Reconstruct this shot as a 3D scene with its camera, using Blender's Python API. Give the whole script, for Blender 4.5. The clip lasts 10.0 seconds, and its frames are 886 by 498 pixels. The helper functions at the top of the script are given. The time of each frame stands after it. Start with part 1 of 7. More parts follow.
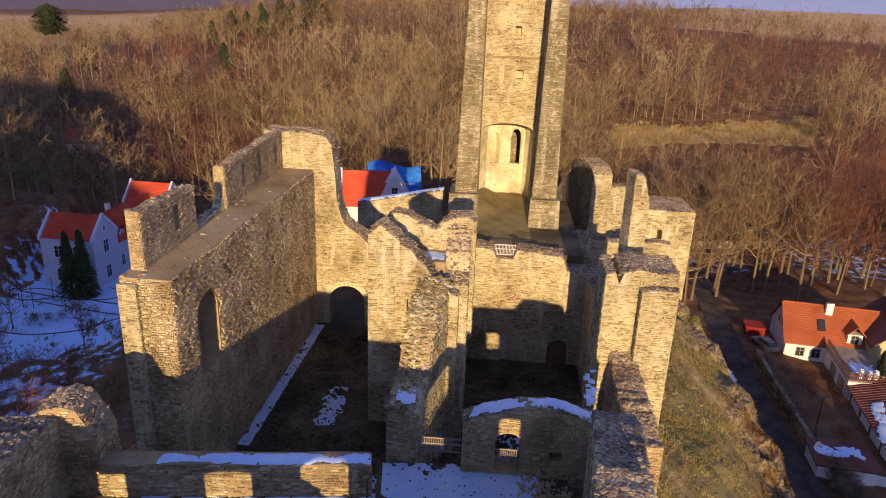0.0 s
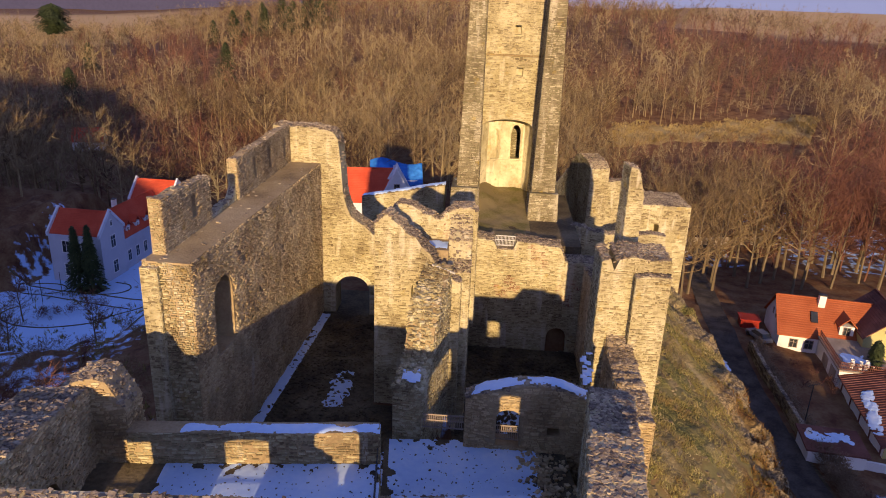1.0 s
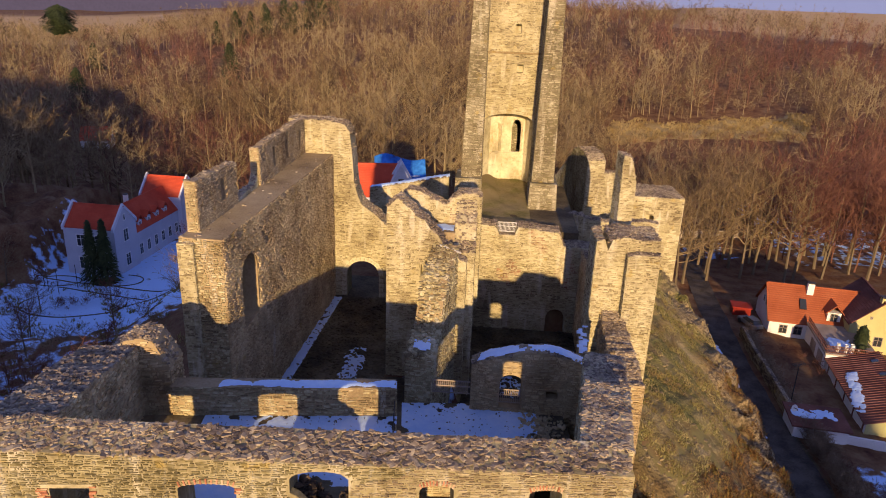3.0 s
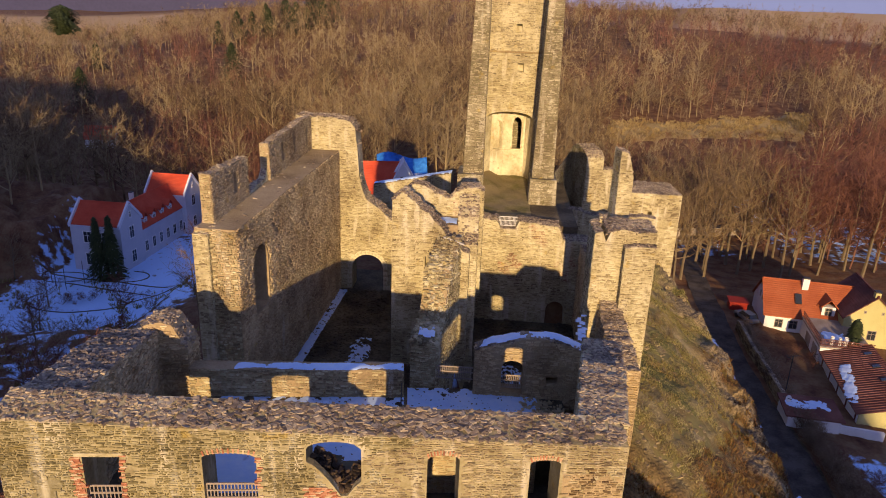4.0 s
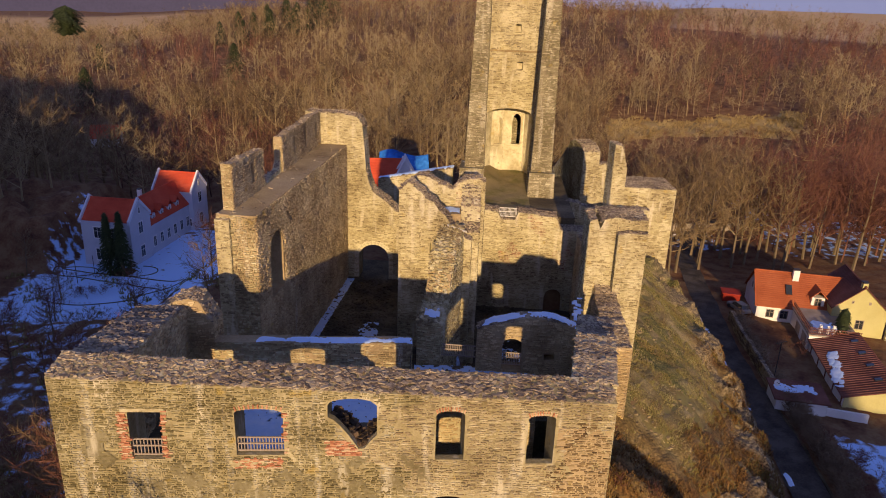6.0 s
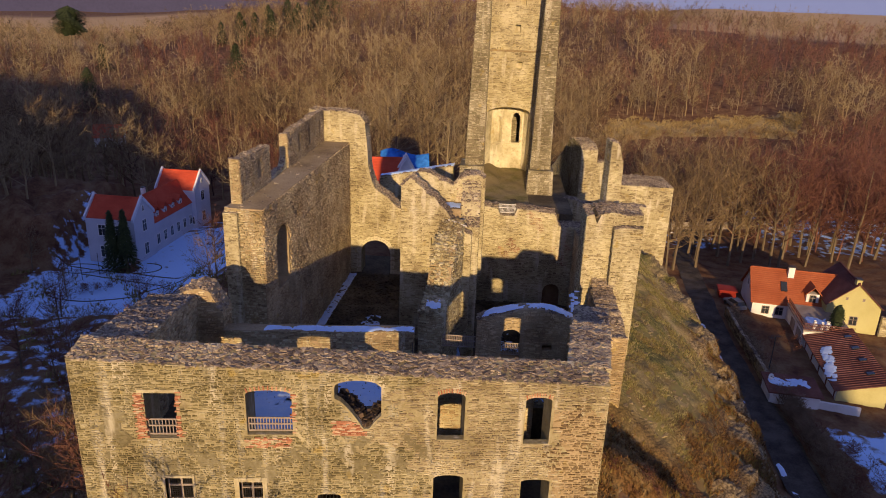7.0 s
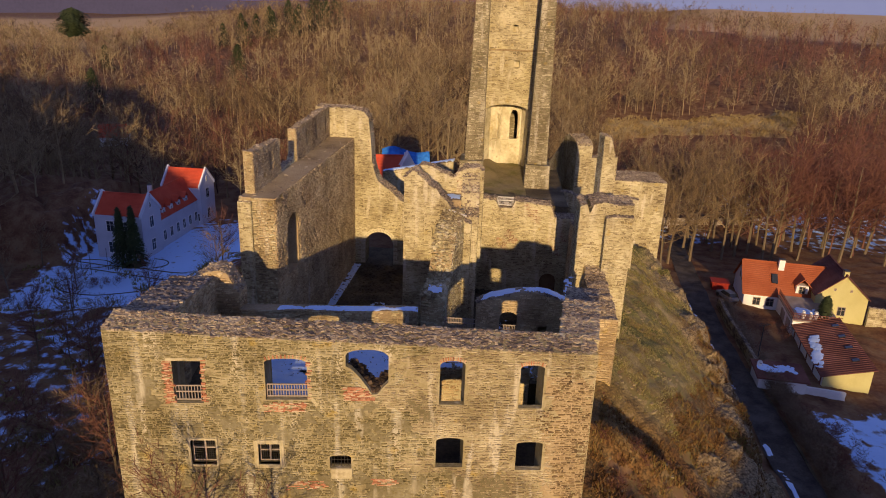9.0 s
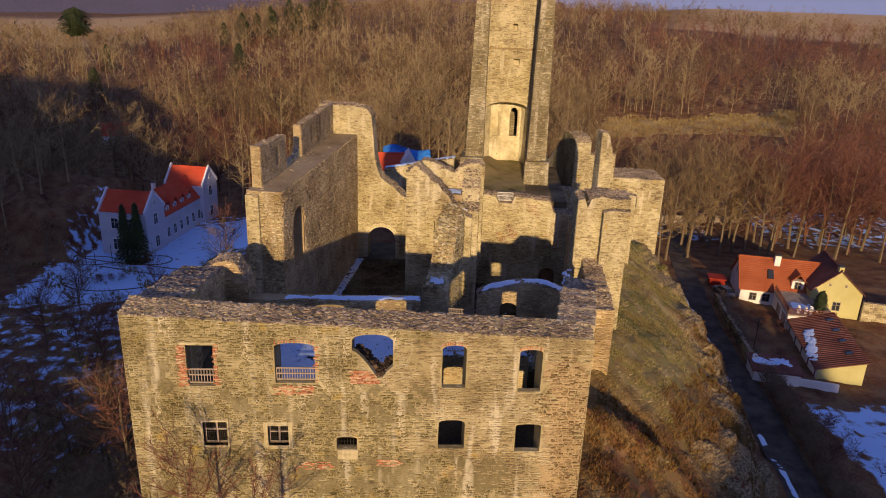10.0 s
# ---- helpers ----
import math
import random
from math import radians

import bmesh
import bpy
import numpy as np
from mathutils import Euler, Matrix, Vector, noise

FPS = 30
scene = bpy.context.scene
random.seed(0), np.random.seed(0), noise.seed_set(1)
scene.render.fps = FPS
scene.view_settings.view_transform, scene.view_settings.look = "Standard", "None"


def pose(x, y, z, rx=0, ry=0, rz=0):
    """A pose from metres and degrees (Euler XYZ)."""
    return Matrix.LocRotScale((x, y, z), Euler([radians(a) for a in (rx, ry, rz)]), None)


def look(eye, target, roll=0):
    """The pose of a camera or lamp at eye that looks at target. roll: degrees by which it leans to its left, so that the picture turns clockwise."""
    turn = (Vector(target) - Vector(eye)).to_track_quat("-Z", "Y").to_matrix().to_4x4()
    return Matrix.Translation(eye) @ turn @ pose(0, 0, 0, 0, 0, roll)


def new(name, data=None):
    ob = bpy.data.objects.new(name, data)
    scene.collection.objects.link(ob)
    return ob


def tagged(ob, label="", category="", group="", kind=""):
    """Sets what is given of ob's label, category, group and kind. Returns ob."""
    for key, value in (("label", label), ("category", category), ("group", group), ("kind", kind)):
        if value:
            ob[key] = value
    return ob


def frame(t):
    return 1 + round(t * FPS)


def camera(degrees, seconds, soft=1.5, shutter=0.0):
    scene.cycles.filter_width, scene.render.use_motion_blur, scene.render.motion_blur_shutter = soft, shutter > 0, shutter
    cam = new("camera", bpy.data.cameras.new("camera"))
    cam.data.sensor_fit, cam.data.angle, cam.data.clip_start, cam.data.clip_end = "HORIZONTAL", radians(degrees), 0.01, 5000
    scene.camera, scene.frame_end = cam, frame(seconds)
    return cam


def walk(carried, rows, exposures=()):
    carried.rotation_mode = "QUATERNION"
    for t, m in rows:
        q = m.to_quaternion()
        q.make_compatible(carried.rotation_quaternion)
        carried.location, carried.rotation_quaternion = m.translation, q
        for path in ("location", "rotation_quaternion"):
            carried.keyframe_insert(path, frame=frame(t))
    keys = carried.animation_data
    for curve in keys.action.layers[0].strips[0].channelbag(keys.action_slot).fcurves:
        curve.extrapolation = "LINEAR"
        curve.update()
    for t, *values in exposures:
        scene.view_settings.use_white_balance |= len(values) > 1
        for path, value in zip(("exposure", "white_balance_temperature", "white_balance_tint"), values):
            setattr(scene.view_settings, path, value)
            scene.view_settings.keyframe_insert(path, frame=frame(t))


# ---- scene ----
cam = camera(65.0, 10.0, 1.0)
PATH = [
    (0, (3.568, -16.578, 30.838), (3.669, -14.696, 30.168), 2.2),
    (0.5, (3.375, -17.782, 30.791), (3.477, -15.901, 30.121), 2.2),
    (1, (3.239, -19.008, 30.808), (3.34, -17.127, 30.138), 2.2),
    (1.5, (3.045, -20.167, 30.866), (3.146, -18.285, 30.195), 2.2),
    (2, (2.865, -21.313, 30.843), (2.967, -19.431, 30.172), 2.2),
    (2.5, (2.699, -22.351, 30.792), (2.8, -20.469, 30.122), 2.1),
    (4, (2.144, -25.392, 30.798), (2.245, -23.509, 30.129), 2.1),
    (4.5, (1.994, -26.358, 30.846), (2.097, -24.476, 30.178), 2.1),
    (5, (1.879, -27.236, 30.847), (1.981, -25.354, 30.18), 2.1),
    (5.5, (1.74, -28.114, 30.863), (1.842, -26.231, 30.195), 2.0),
    (7, (1.481, -30.713, 30.868), (1.583, -28.83, 30.202), 2.1),
    (7.5, (1.41, -31.587, 30.858), (1.512, -29.704, 30.194), 2.0),
    (8, (1.375, -32.474, 30.906), (1.477, -30.591, 30.24), 2.0),
    (8.5, (1.328, -33.358, 30.934), (1.429, -31.475, 30.269), 2.0),
    (9, (1.237, -34.199, 30.913), (1.339, -32.316, 30.249), 2.0),
    (9.5, (1.152, -35.085, 30.91), (1.254, -33.201, 30.245), 2.0),
    (10, (1.031, -35.939, 30.869), (1.133, -34.055, 30.204), 2.0),
]
walk(cam, [(t, look(eye, target, roll)) for t, eye, target, roll in PATH], [(0, 0.26), (2.5, 0.24), (5.5, 0.02), (8.5, -0.12), (10, -0.13)])

# ---- light ----
SUN = Vector((-0.08, -1.0, 0.222)).normalized()          # towards the sun
world = bpy.data.worlds.new("sky")
world.use_nodes = True
scene.world = world
wt = world.node_tree
sky = wt.nodes.new("ShaderNodeTexSky")
sky.sky_type, sky.sun_disc = "NISHITA", False
sky.sun_elevation, sky.sun_rotation = math.asin(SUN.z), math.atan2(SUN.x, SUN.y)
sky.air_density, sky.dust_density, sky.ozone_density = 1.0, 0.2, 2.2
clear = wt.nodes.new("ShaderNodeMix")                      # a cold, faintly violet winter sky
clear.data_type, clear.blend_type = "RGBA", "MULTIPLY"
clear.inputs["Factor"].default_value = 1.0
clear.inputs["B"].default_value = (1.32, 0.98, 1.38, 1)
wt.links.new(sky.outputs[0], clear.inputs["A"])
wt.links.new(clear.outputs["Result"], wt.nodes["Background"].inputs[0])
wt.nodes["Background"].inputs[1].default_value = 0.142
sun = new("sun", bpy.data.lights.new("sun", "SUN"))
sun.data.energy, sun.data.angle, sun.data.color = 5.6, radians(0.6), (1.0, 0.69, 0.37)
sun.matrix_world = look(SUN * 200, (0, 0, 0))

# ---- materials ----
def mat(name, stops, rough=0.9, scale=1.0, island=0.0, rnd=0.0, bump=0.15, fine=9.0, spec=0.2, metal=0.0, tone=False):
    """A mottled surface: colour ramp over noise at two scales, shifted per loose piece or per object."""
    m = bpy.data.materials.new(name)
    m.use_nodes = True
    nt = m.node_tree
    n, l = nt.nodes, nt.links
    b = n["Principled BSDF"]
    b.inputs["Roughness"].default_value, b.inputs["Metallic"].default_value = rough, metal
    b.inputs["Specular IOR Level"].default_value = spec
    tc = n.new("ShaderNodeTexCoord")
    big, small = n.new("ShaderNodeTexNoise"), n.new("ShaderNodeTexNoise")
    big.inputs["Scale"].default_value, small.inputs["Scale"].default_value = 0.35 * scale, fine * scale
    big.inputs["Detail"].default_value, small.inputs["Detail"].default_value = 5, 4
    for t in (big, small):
        l.new(tc.outputs["Object"], t.inputs["Vector"])
    add = n.new("ShaderNodeMath")
    add.operation = "MULTIPLY_ADD"
    add.inputs[1].default_value = 0.45
    l.new(small.outputs[0], add.inputs[0])
    l.new(big.outputs[0], add.inputs[2])
    value = add.outputs[0]
    if island or rnd:
        g = n.new("ShaderNodeNewGeometry" if island else "ShaderNodeObjectInfo")
        k = n.new("ShaderNodeMath")
        k.operation = "MULTIPLY_ADD"
        k.inputs[1].default_value = island or rnd
        l.new(g.outputs["Random Per Island" if island else "Random"], k.inputs[0])
        l.new(value, k.inputs[2])
        sub = n.new("ShaderNodeMath")
        sub.operation = "SUBTRACT"
        sub.inputs[1].default_value = (island or rnd) / 2
        l.new(k.outputs[0], sub.inputs[0])
        value = sub.outputs[0]
    if tone:                                               # a shift of its own for each tree
        at_ = n.new("ShaderNodeAttribute")
        at_.attribute_name = "tone"
        plus = n.new("ShaderNodeMath")
        l.new(at_.outputs["Fac"], plus.inputs[0])
        l.new(value, plus.inputs[1])
        value = plus.outputs[0]
    ramp = n.new("ShaderNodeValToRGB")
    el = ramp.color_ramp.elements
    while len(el) < len(stops):
        el.new(0.5)
    for e, (p, c) in zip(el, stops):
        e.position, e.color = p, (*c, 1)
    l.new(value, ramp.inputs[0])
    l.new(ramp.outputs[0], b.inputs["Base Color"])
    if bump:
        bm = n.new("ShaderNodeBump")
        bm.inputs["Strength"].default_value, bm.inputs["Distance"].default_value = bump, 0.05
        l.new(small.outputs[0], bm.inputs["Height"])
        l.new(bm.outputs[0], b.inputs["Normal"])
    return m

STONE = mat("pale rubble stone", [(0.40, (0.15, 0.113, 0.062)), (0.54, (0.25, 0.203, 0.11)), (0.70, (0.36, 0.308, 0.168)), (0.86, (0.475, 0.42, 0.24)), (1.0, (0.57, 0.52, 0.33))], island=0.5, bump=0.9, fine=8)
STONE_FRONT = mat("warm rubble stone", [(0.44, (0.20, 0.15, 0.086)), (0.58, (0.29, 0.23, 0.132)), (0.72, (0.37, 0.305, 0.18)), (0.86, (0.45, 0.385, 0.235)), (1.0, (0.53, 0.47, 0.31))], island=0.4, bump=0.9, fine=8)
STONE_OLIVE = mat("olive rubble stone", [(0.44, (0.112, 0.091, 0.041)), (0.58, (0.178, 0.150, 0.070)), (0.72, (0.249, 0.214, 0.107)), (0.86, (0.320, 0.282, 0.150)), (1.0, (0.414, 0.376, 0.230))], island=0.4, bump=0.8, fine=6)
STONE_GREY = mat("grey-tan rubble stone", [(0.42, (0.135, 0.106, 0.064)), (0.56, (0.22, 0.182, 0.112)), (0.72, (0.32, 0.275, 0.172)), (0.86, (0.41, 0.36, 0.23)), (1.0, (0.52, 0.47, 0.32))], island=0.5, bump=0.9, fine=8)
STONE_RED = mat("reddish burnt stone", [(0.40, (0.13, 0.062, 0.038)), (0.60, (0.26, 0.135, 0.08)), (0.80, (0.40, 0.25, 0.15)), (1.0, (0.50, 0.40, 0.25))], island=0.7, bump=0.8, fine=6)
STONE_BROWN = mat("brown rubble stone", [(0.40, (0.085, 0.056, 0.03)), (0.56, (0.155, 0.106, 0.052)), (0.74, (0.23, 0.166, 0.085)), (1.0, (0.36, 0.285, 0.155))], island=0.65, bump=0.8, fine=6)
STONE_ROUGH = mat("rough bare rubble", [(0.40, (0.27, 0.187, 0.098)), (0.56, (0.42, 0.308, 0.162)), (0.74, (0.54, 0.42, 0.232)), (1.0, (0.63, 0.52, 0.31))], island=0.4, bump=0.9, fine=8)
CAP_STOPS = [(0.36, (0.085, 0.066, 0.052)), (0.54, (0.165, 0.128, 0.096)), (0.74, (0.26, 0.205, 0.145)), (0.95, (0.42, 0.35, 0.24))]
STONE_DARK = mat("weathered cap stone", CAP_STOPS, island=0.5, bump=0.5, fine=6)
# near-black rubble: the shade inside the broken window is put into its colour
ROCK_SHADED = mat("shade-dark rubble", [(0.5, (0.03, 0.022, 0.016)), (0.75, (0.07, 0.05, 0.034)), (0.98, (0.16, 0.11, 0.07))], island=0.5, bump=0.5)
STONE_PIECE = mat("loose cap stone", CAP_STOPS, rnd=0.5, bump=0.5, fine=6)
def weather(m, dark, pale, heavy=0.45, runs=0.57):
    """Large damp patches and pale lime runs over masonry."""
    n, l = m.node_tree.nodes, m.node_tree.links
    b = n["Principled BSDF"]
    tc = n.new("ShaderNodeTexCoord")
    prev = b.inputs["Base Color"].links[0].from_socket
    for scale, stretch, lo, hi, col, amount in ((0.42, (1, 1, 0.8), 0.46, 0.60, dark, heavy), (1.3, (1, 1, 0.14), runs, runs + 0.09, pale, 0.6), (2.4, (1, 1, 1), 0.56, 0.70, dark, 0.55), (0.9, (1, 1, 1), 0.64, 0.72, (0.42, 0.30, 0.06), 0.45)):
        mp = n.new("ShaderNodeMapping")
        mp.inputs["Scale"].default_value = stretch
        mp.inputs["Location"].default_value = (scale * 7, scale * 3, lo * 11)
        tx = n.new("ShaderNodeTexNoise")
        tx.inputs["Scale"].default_value, tx.inputs["Detail"].default_value = scale, 6
        mr = n.new("ShaderNodeMapRange")
        mr.inputs["From Min"].default_value, mr.inputs["From Max"].default_value, mr.inputs["To Max"].default_value = lo, hi, amount
        mix = n.new("ShaderNodeMix")
        mix.data_type = "RGBA"
        l.new(tc.outputs["Object"], mp.inputs[0])
        l.new(mp.outputs[0], tx.inputs["Vector"])
        l.new(tx.outputs[0], mr.inputs["Value"])
        l.new(mr.outputs[0], mix.inputs["Factor"])
        l.new(prev, mix.inputs["A"])
        mix.inputs["B"].default_value = (*col, 1)
        prev = mix.outputs["Result"]
    l.new(prev, b.inputs["Base Color"])


weather(STONE, (0.20, 0.155, 0.088), (0.62, 0.57, 0.42), 0.15)
weather(STONE_ROUGH, (0.17, 0.125, 0.07), (0.58, 0.52, 0.38), 0.35, 0.66)
weather(STONE_BROWN, (0.12, 0.08, 0.04), (0.45, 0.40, 0.28), 0.3, 0.62)
weather(STONE_GREY, (0.17, 0.135, 0.08), (0.55, 0.50, 0.37), 0.35, 0.6)
weather(STONE_FRONT, (0.16, 0.125, 0.06), (0.60, 0.56, 0.43), 0.3, 0.57)
weather(STONE_OLIVE, (0.105, 0.085, 0.035), (0.56, 0.53, 0.41), 0.5, 0.54)
weather(STONE_RED, (0.17, 0.11, 0.06), (0.55, 0.49, 0.34), 0.3)
MORTAR = mat("lime mortar", [(0.46, (0.25, 0.205, 0.112)), (0.66, (0.41, 0.355, 0.205)), (0.92, (0.55, 0.495, 0.32))], bump=0.9, fine=6)
weather(MORTAR, (0.20, 0.158, 0.085), (0.60, 0.55, 0.41), 0.22)
MORTAR_FRONT = mat("greyed olive mortar", [(0.46, (0.117, 0.098, 0.048)), (0.66, (0.192, 0.166, 0.090)), (0.92, (0.280, 0.251, 0.156))], bump=0.9, fine=6)
weather(MORTAR_FRONT, (0.13, 0.105, 0.05), (0.58, 0.54, 0.41), 0.5, 0.56)
MORTAR_WARM = mat("weathered lime mortar", [(0.46, (0.18, 0.145, 0.072)), (0.66, (0.30, 0.255, 0.135)), (0.92, (0.43, 0.38, 0.235))], bump=0.9, fine=6)
weather(MORTAR_WARM, (0.15, 0.118, 0.058), (0.58, 0.53, 0.40), 0.28)
MORTAR_DARK = mat("washed-out earthy joints", [(0.46, (0.19, 0.14, 0.078)), (0.66, (0.31, 0.232, 0.128)), (0.92, (0.43, 0.34, 0.195))], bump=0.9, fine=6)
PLASTER = mat("old cream plaster", [(0.46, (0.40, 0.34, 0.19)), (0.66, (0.60, 0.55, 0.36)), (0.92, (0.74, 0.70, 0.50))], bump=0.4, fine=3)
weather(PLASTER, (0.27, 0.22, 0.12), (0.76, 0.71, 0.56), 0.5, 0.57)
# snow base colour holds the blue that skylight gives it in shade
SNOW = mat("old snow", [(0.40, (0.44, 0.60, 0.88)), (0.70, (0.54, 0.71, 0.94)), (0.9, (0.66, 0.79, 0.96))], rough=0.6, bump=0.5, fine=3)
EARTH = mat("bare court earth", [(0.46, (0.034, 0.027, 0.018)), (0.62, (0.075, 0.058, 0.035)), (0.78, (0.125, 0.10, 0.055)), (0.95, (0.20, 0.16, 0.095))], bump=1.0, fine=4)
WOOD = mat("weathered timber", [(0.4, (0.16, 0.12, 0.09)), (0.7, (0.30, 0.25, 0.20)), (0.9, (0.40, 0.35, 0.29))], fine=14)
GALV = mat("galvanised steel", [(0.4, (0.42, 0.41, 0.40)), (0.9, (0.58, 0.57, 0.55))], rough=0.45, metal=0.3, bump=0.05)
METAL = mat("dark iron", [(0.4, (0.03, 0.03, 0.03)), (0.9, (0.08, 0.075, 0.07))], rough=0.5, metal=0.6, bump=0.1)
WHITE = mat("white render", [(0.4, (0.62, 0.61, 0.58)), (0.8, (0.78, 0.77, 0.73))], bump=0.1)
YELLOW = mat("yellow render", [(0.4, (0.404, 0.36, 0.144)), (0.8, (0.501, 0.471, 0.21))], bump=0.1)
GLASS = mat("dark window glass", [(0.4, (0.02, 0.022, 0.025)), (0.9, (0.04, 0.045, 0.05))], rough=0.08, spec=0.6, bump=0)
TILE_RED = mat("bright red roof tile", [(0.4, (0.36, 0.05, 0.025)), (0.7, (0.50, 0.075, 0.035)), (0.9, (0.56, 0.10, 0.05))], island=0.2, bump=0.2)
TILE_ORANGE = mat("orange clay roof tile", [(0.4, (0.225, 0.057, 0.0221)), (0.7, (0.313, 0.0878, 0.0354)), (0.9, (0.361, 0.114, 0.0486))], island=0.25, bump=0.2)
TILE_BROWN = mat("dark brown roof tile", [(0.4, (0.085, 0.036, 0.028)), (0.7, (0.145, 0.056, 0.04)), (0.9, (0.204, 0.088, 0.064))], island=0.25, bump=0.2)
TARP = mat("blue tarpaulin", [(0.45, (0.012, 0.07, 0.30)), (0.7, (0.025, 0.15, 0.52)), (0.9, (0.05, 0.24, 0.68))], rough=0.5, bump=0.4, fine=2)
ASPHALT = mat("road asphalt", [(0.48, (0.030, 0.025, 0.021)), (0.66, (0.062, 0.050, 0.040)), (0.86, (0.10, 0.085, 0.068))], bump=0.5, fine=3, scale=1.6)
ROCK = mat("cliff rock", [(0.5, (0.11, 0.082, 0.045)), (0.7, (0.21, 0.16, 0.085)), (0.95, (0.36, 0.285, 0.155))], bump=1.0, fine=3)

# ---- geometry helpers ----
def smooth(a, b, x):
    k = np.clip((x - a) / (b - a), 0, 1)
    return k * k * (3 - 2 * k)


def mesh_np(name, verts, quads, material, tris=None, smooth=False):
    me = bpy.data.meshes.new(name)
    verts = np.asarray(verts, np.float32).reshape(-1, 3)
    quads = np.asarray(quads, np.int32).reshape(-1, 4) if quads is not None else np.zeros((0, 4), np.int32)
    tris = np.asarray(tris, np.int32).reshape(-1, 3) if tris is not None else np.zeros((0, 3), np.int32)
    me.vertices.add(len(verts))
    me.vertices.foreach_set("co", verts.ravel())
    me.loops.add(quads.size + tris.size)
    me.loops.foreach_set("vertex_index", np.concatenate([quads.ravel(), tris.ravel()]))
    me.polygons.add(len(quads) + len(tris))
    start = np.concatenate([np.arange(len(quads)) * 4, quads.size + np.arange(len(tris)) * 3]).astype(np.int32)
    me.polygons.foreach_set("loop_start", start)
    me.polygons.foreach_set("use_smooth", np.full(len(start), bool(smooth)))
    me.update(calc_edges=True)
    me.validate()
    me.materials.append(material)
    return me


def part(name, me, parent, label="", kind=""):
    ob = new(name, me)
    ob.parent = parent
    ob.matrix_parent_inverse = parent.matrix_world.inverted() if parent else Matrix()
    return tagged(ob, label=label, kind=kind)


BOX_Q = np.array([(0, 3, 2, 1), (4, 5, 6, 7), (0, 1, 5, 4), (1, 2, 6, 5), (2, 3, 7, 6), (3, 0, 4, 7)])


def boxes(items):
    """Verts and quads of many boxes, each given by 8 corners (bottom ring, top ring)."""
    v = np.asarray(items, float).reshape(-1, 8, 3)
    q = (BOX_Q[None] + 8 * np.arange(len(v))[:, None, None]).reshape(-1, 4)
    return v.reshape(-1, 3), q


def box8(x0, x1, y0, y1, z0, z1):
    return [(x0, y0, z0), (x1, y0, z0), (x1, y1, z0), (x0, y1, z0), (x0, y0, z1), (x1, y0, z1), (x1, y1, z1), (x0, y1, z1)]


def box_mesh(name, items, material, bevel=0.0):
    v, q = boxes(items)
    if not bevel:
        return mesh_np(name, v, q, material)
    bm = bmesh.new()
    vs = [bm.verts.new(p) for p in v]
    for f in q:
        bm.faces.new([vs[i] for i in f])
    bmesh.ops.bevel(bm, geom=bm.edges[:], offset=bevel, segments=2, affect="EDGES", profile=0.5)
    me = bpy.data.meshes.new(name)
    bm.to_mesh(me)
    bm.free()
    me.materials.append(material)
    return me


A7 = radians(7.0)


def C(u, v):
    """Plan coordinates of the old castle's own axes, turned 7 degrees against the palace."""
    return (u * math.cos(A7) + v * math.sin(A7), -u * math.sin(A7) + v * math.cos(A7))


def profile(points):
    xs, zs = zip(*points)
    return lambda s: np.interp(s, xs, zs)


def jag(s, amp, seed):
    """Broken outline of a ruined wall top."""
    s = np.asarray(s, float)
    r = np.random.default_rng(1000 + int(seed * 7))
    return amp * (np.interp(s, np.arange(-2, 80, 1.1), r.uniform(-1, 1, 75)[:75]) * 0.55 + np.interp(s, np.arange(-2, 80, 0.42), r.uniform(-1, 1, 196)[:196]) * 0.45)


class Opening:
    def __init__(self, a, b, z0, z1, rise=0.0, bottom=None, deep=None, sill=None):
        self.a, self.b, self.z0, self.z1, self.rise, self.low, self.deep, self.sill = a, b, z0, z1, rise, bottom, deep, sill
        self.drop = 1.0

    def bottom(self, s):
        return np.interp(s, *zip(*self.low)) if self.low else np.full(np.shape(s), float(self.z0))

    def top(self, s):
        k = (2 * np.asarray(s, float) - self.a - self.b) / (self.b - self.a)
        return self.z1 + self.rise * np.sqrt(np.clip(1 - k * k, 0, 1))

    def holds(self, s, z, m=0.0):
        return (s > self.a - m) & (s < self.b + m) & (z > self.bottom(s) - m) & (z < self.top(np.clip(s, self.a, self.b)) + m)


def course(r, span, z, stone):
    """One uneven course of rubble: the left, right, lower and upper bounds of its stones."""
    h = stone[1] * r.uniform(0.7, 1.7)
    n = int(span / stone[0] * 1.6) + 6
    cut = np.cumsum(stone[0] * r.uniform(0.3, 1.9, n)) - r.uniform(0, stone[0])
    cut = np.concatenate([[0], cut[(cut > 0.05) & (cut < span - 0.05)], [span]])
    a, b = cut[:-1], cut[1:]
    k = np.where(r.random(len(a)) < 0.28, r.uniform(0.35, 0.65, len(a)), 1.0)
    thin = k < 1                                           # some places hold two thin stones, one on the other
    lo, hi = np.full(len(a), z), z + h * k
    a2, b2, lo2 = a[thin], b[thin], hi[thin]
    keep = r.random(len(a)) > 0.05
    return np.concatenate([a[keep], a2]), np.concatenate([b[keep], b2]), np.concatenate([lo[keep], lo2]), np.concatenate([hi[keep], np.full(len(a2), z + h)]), h


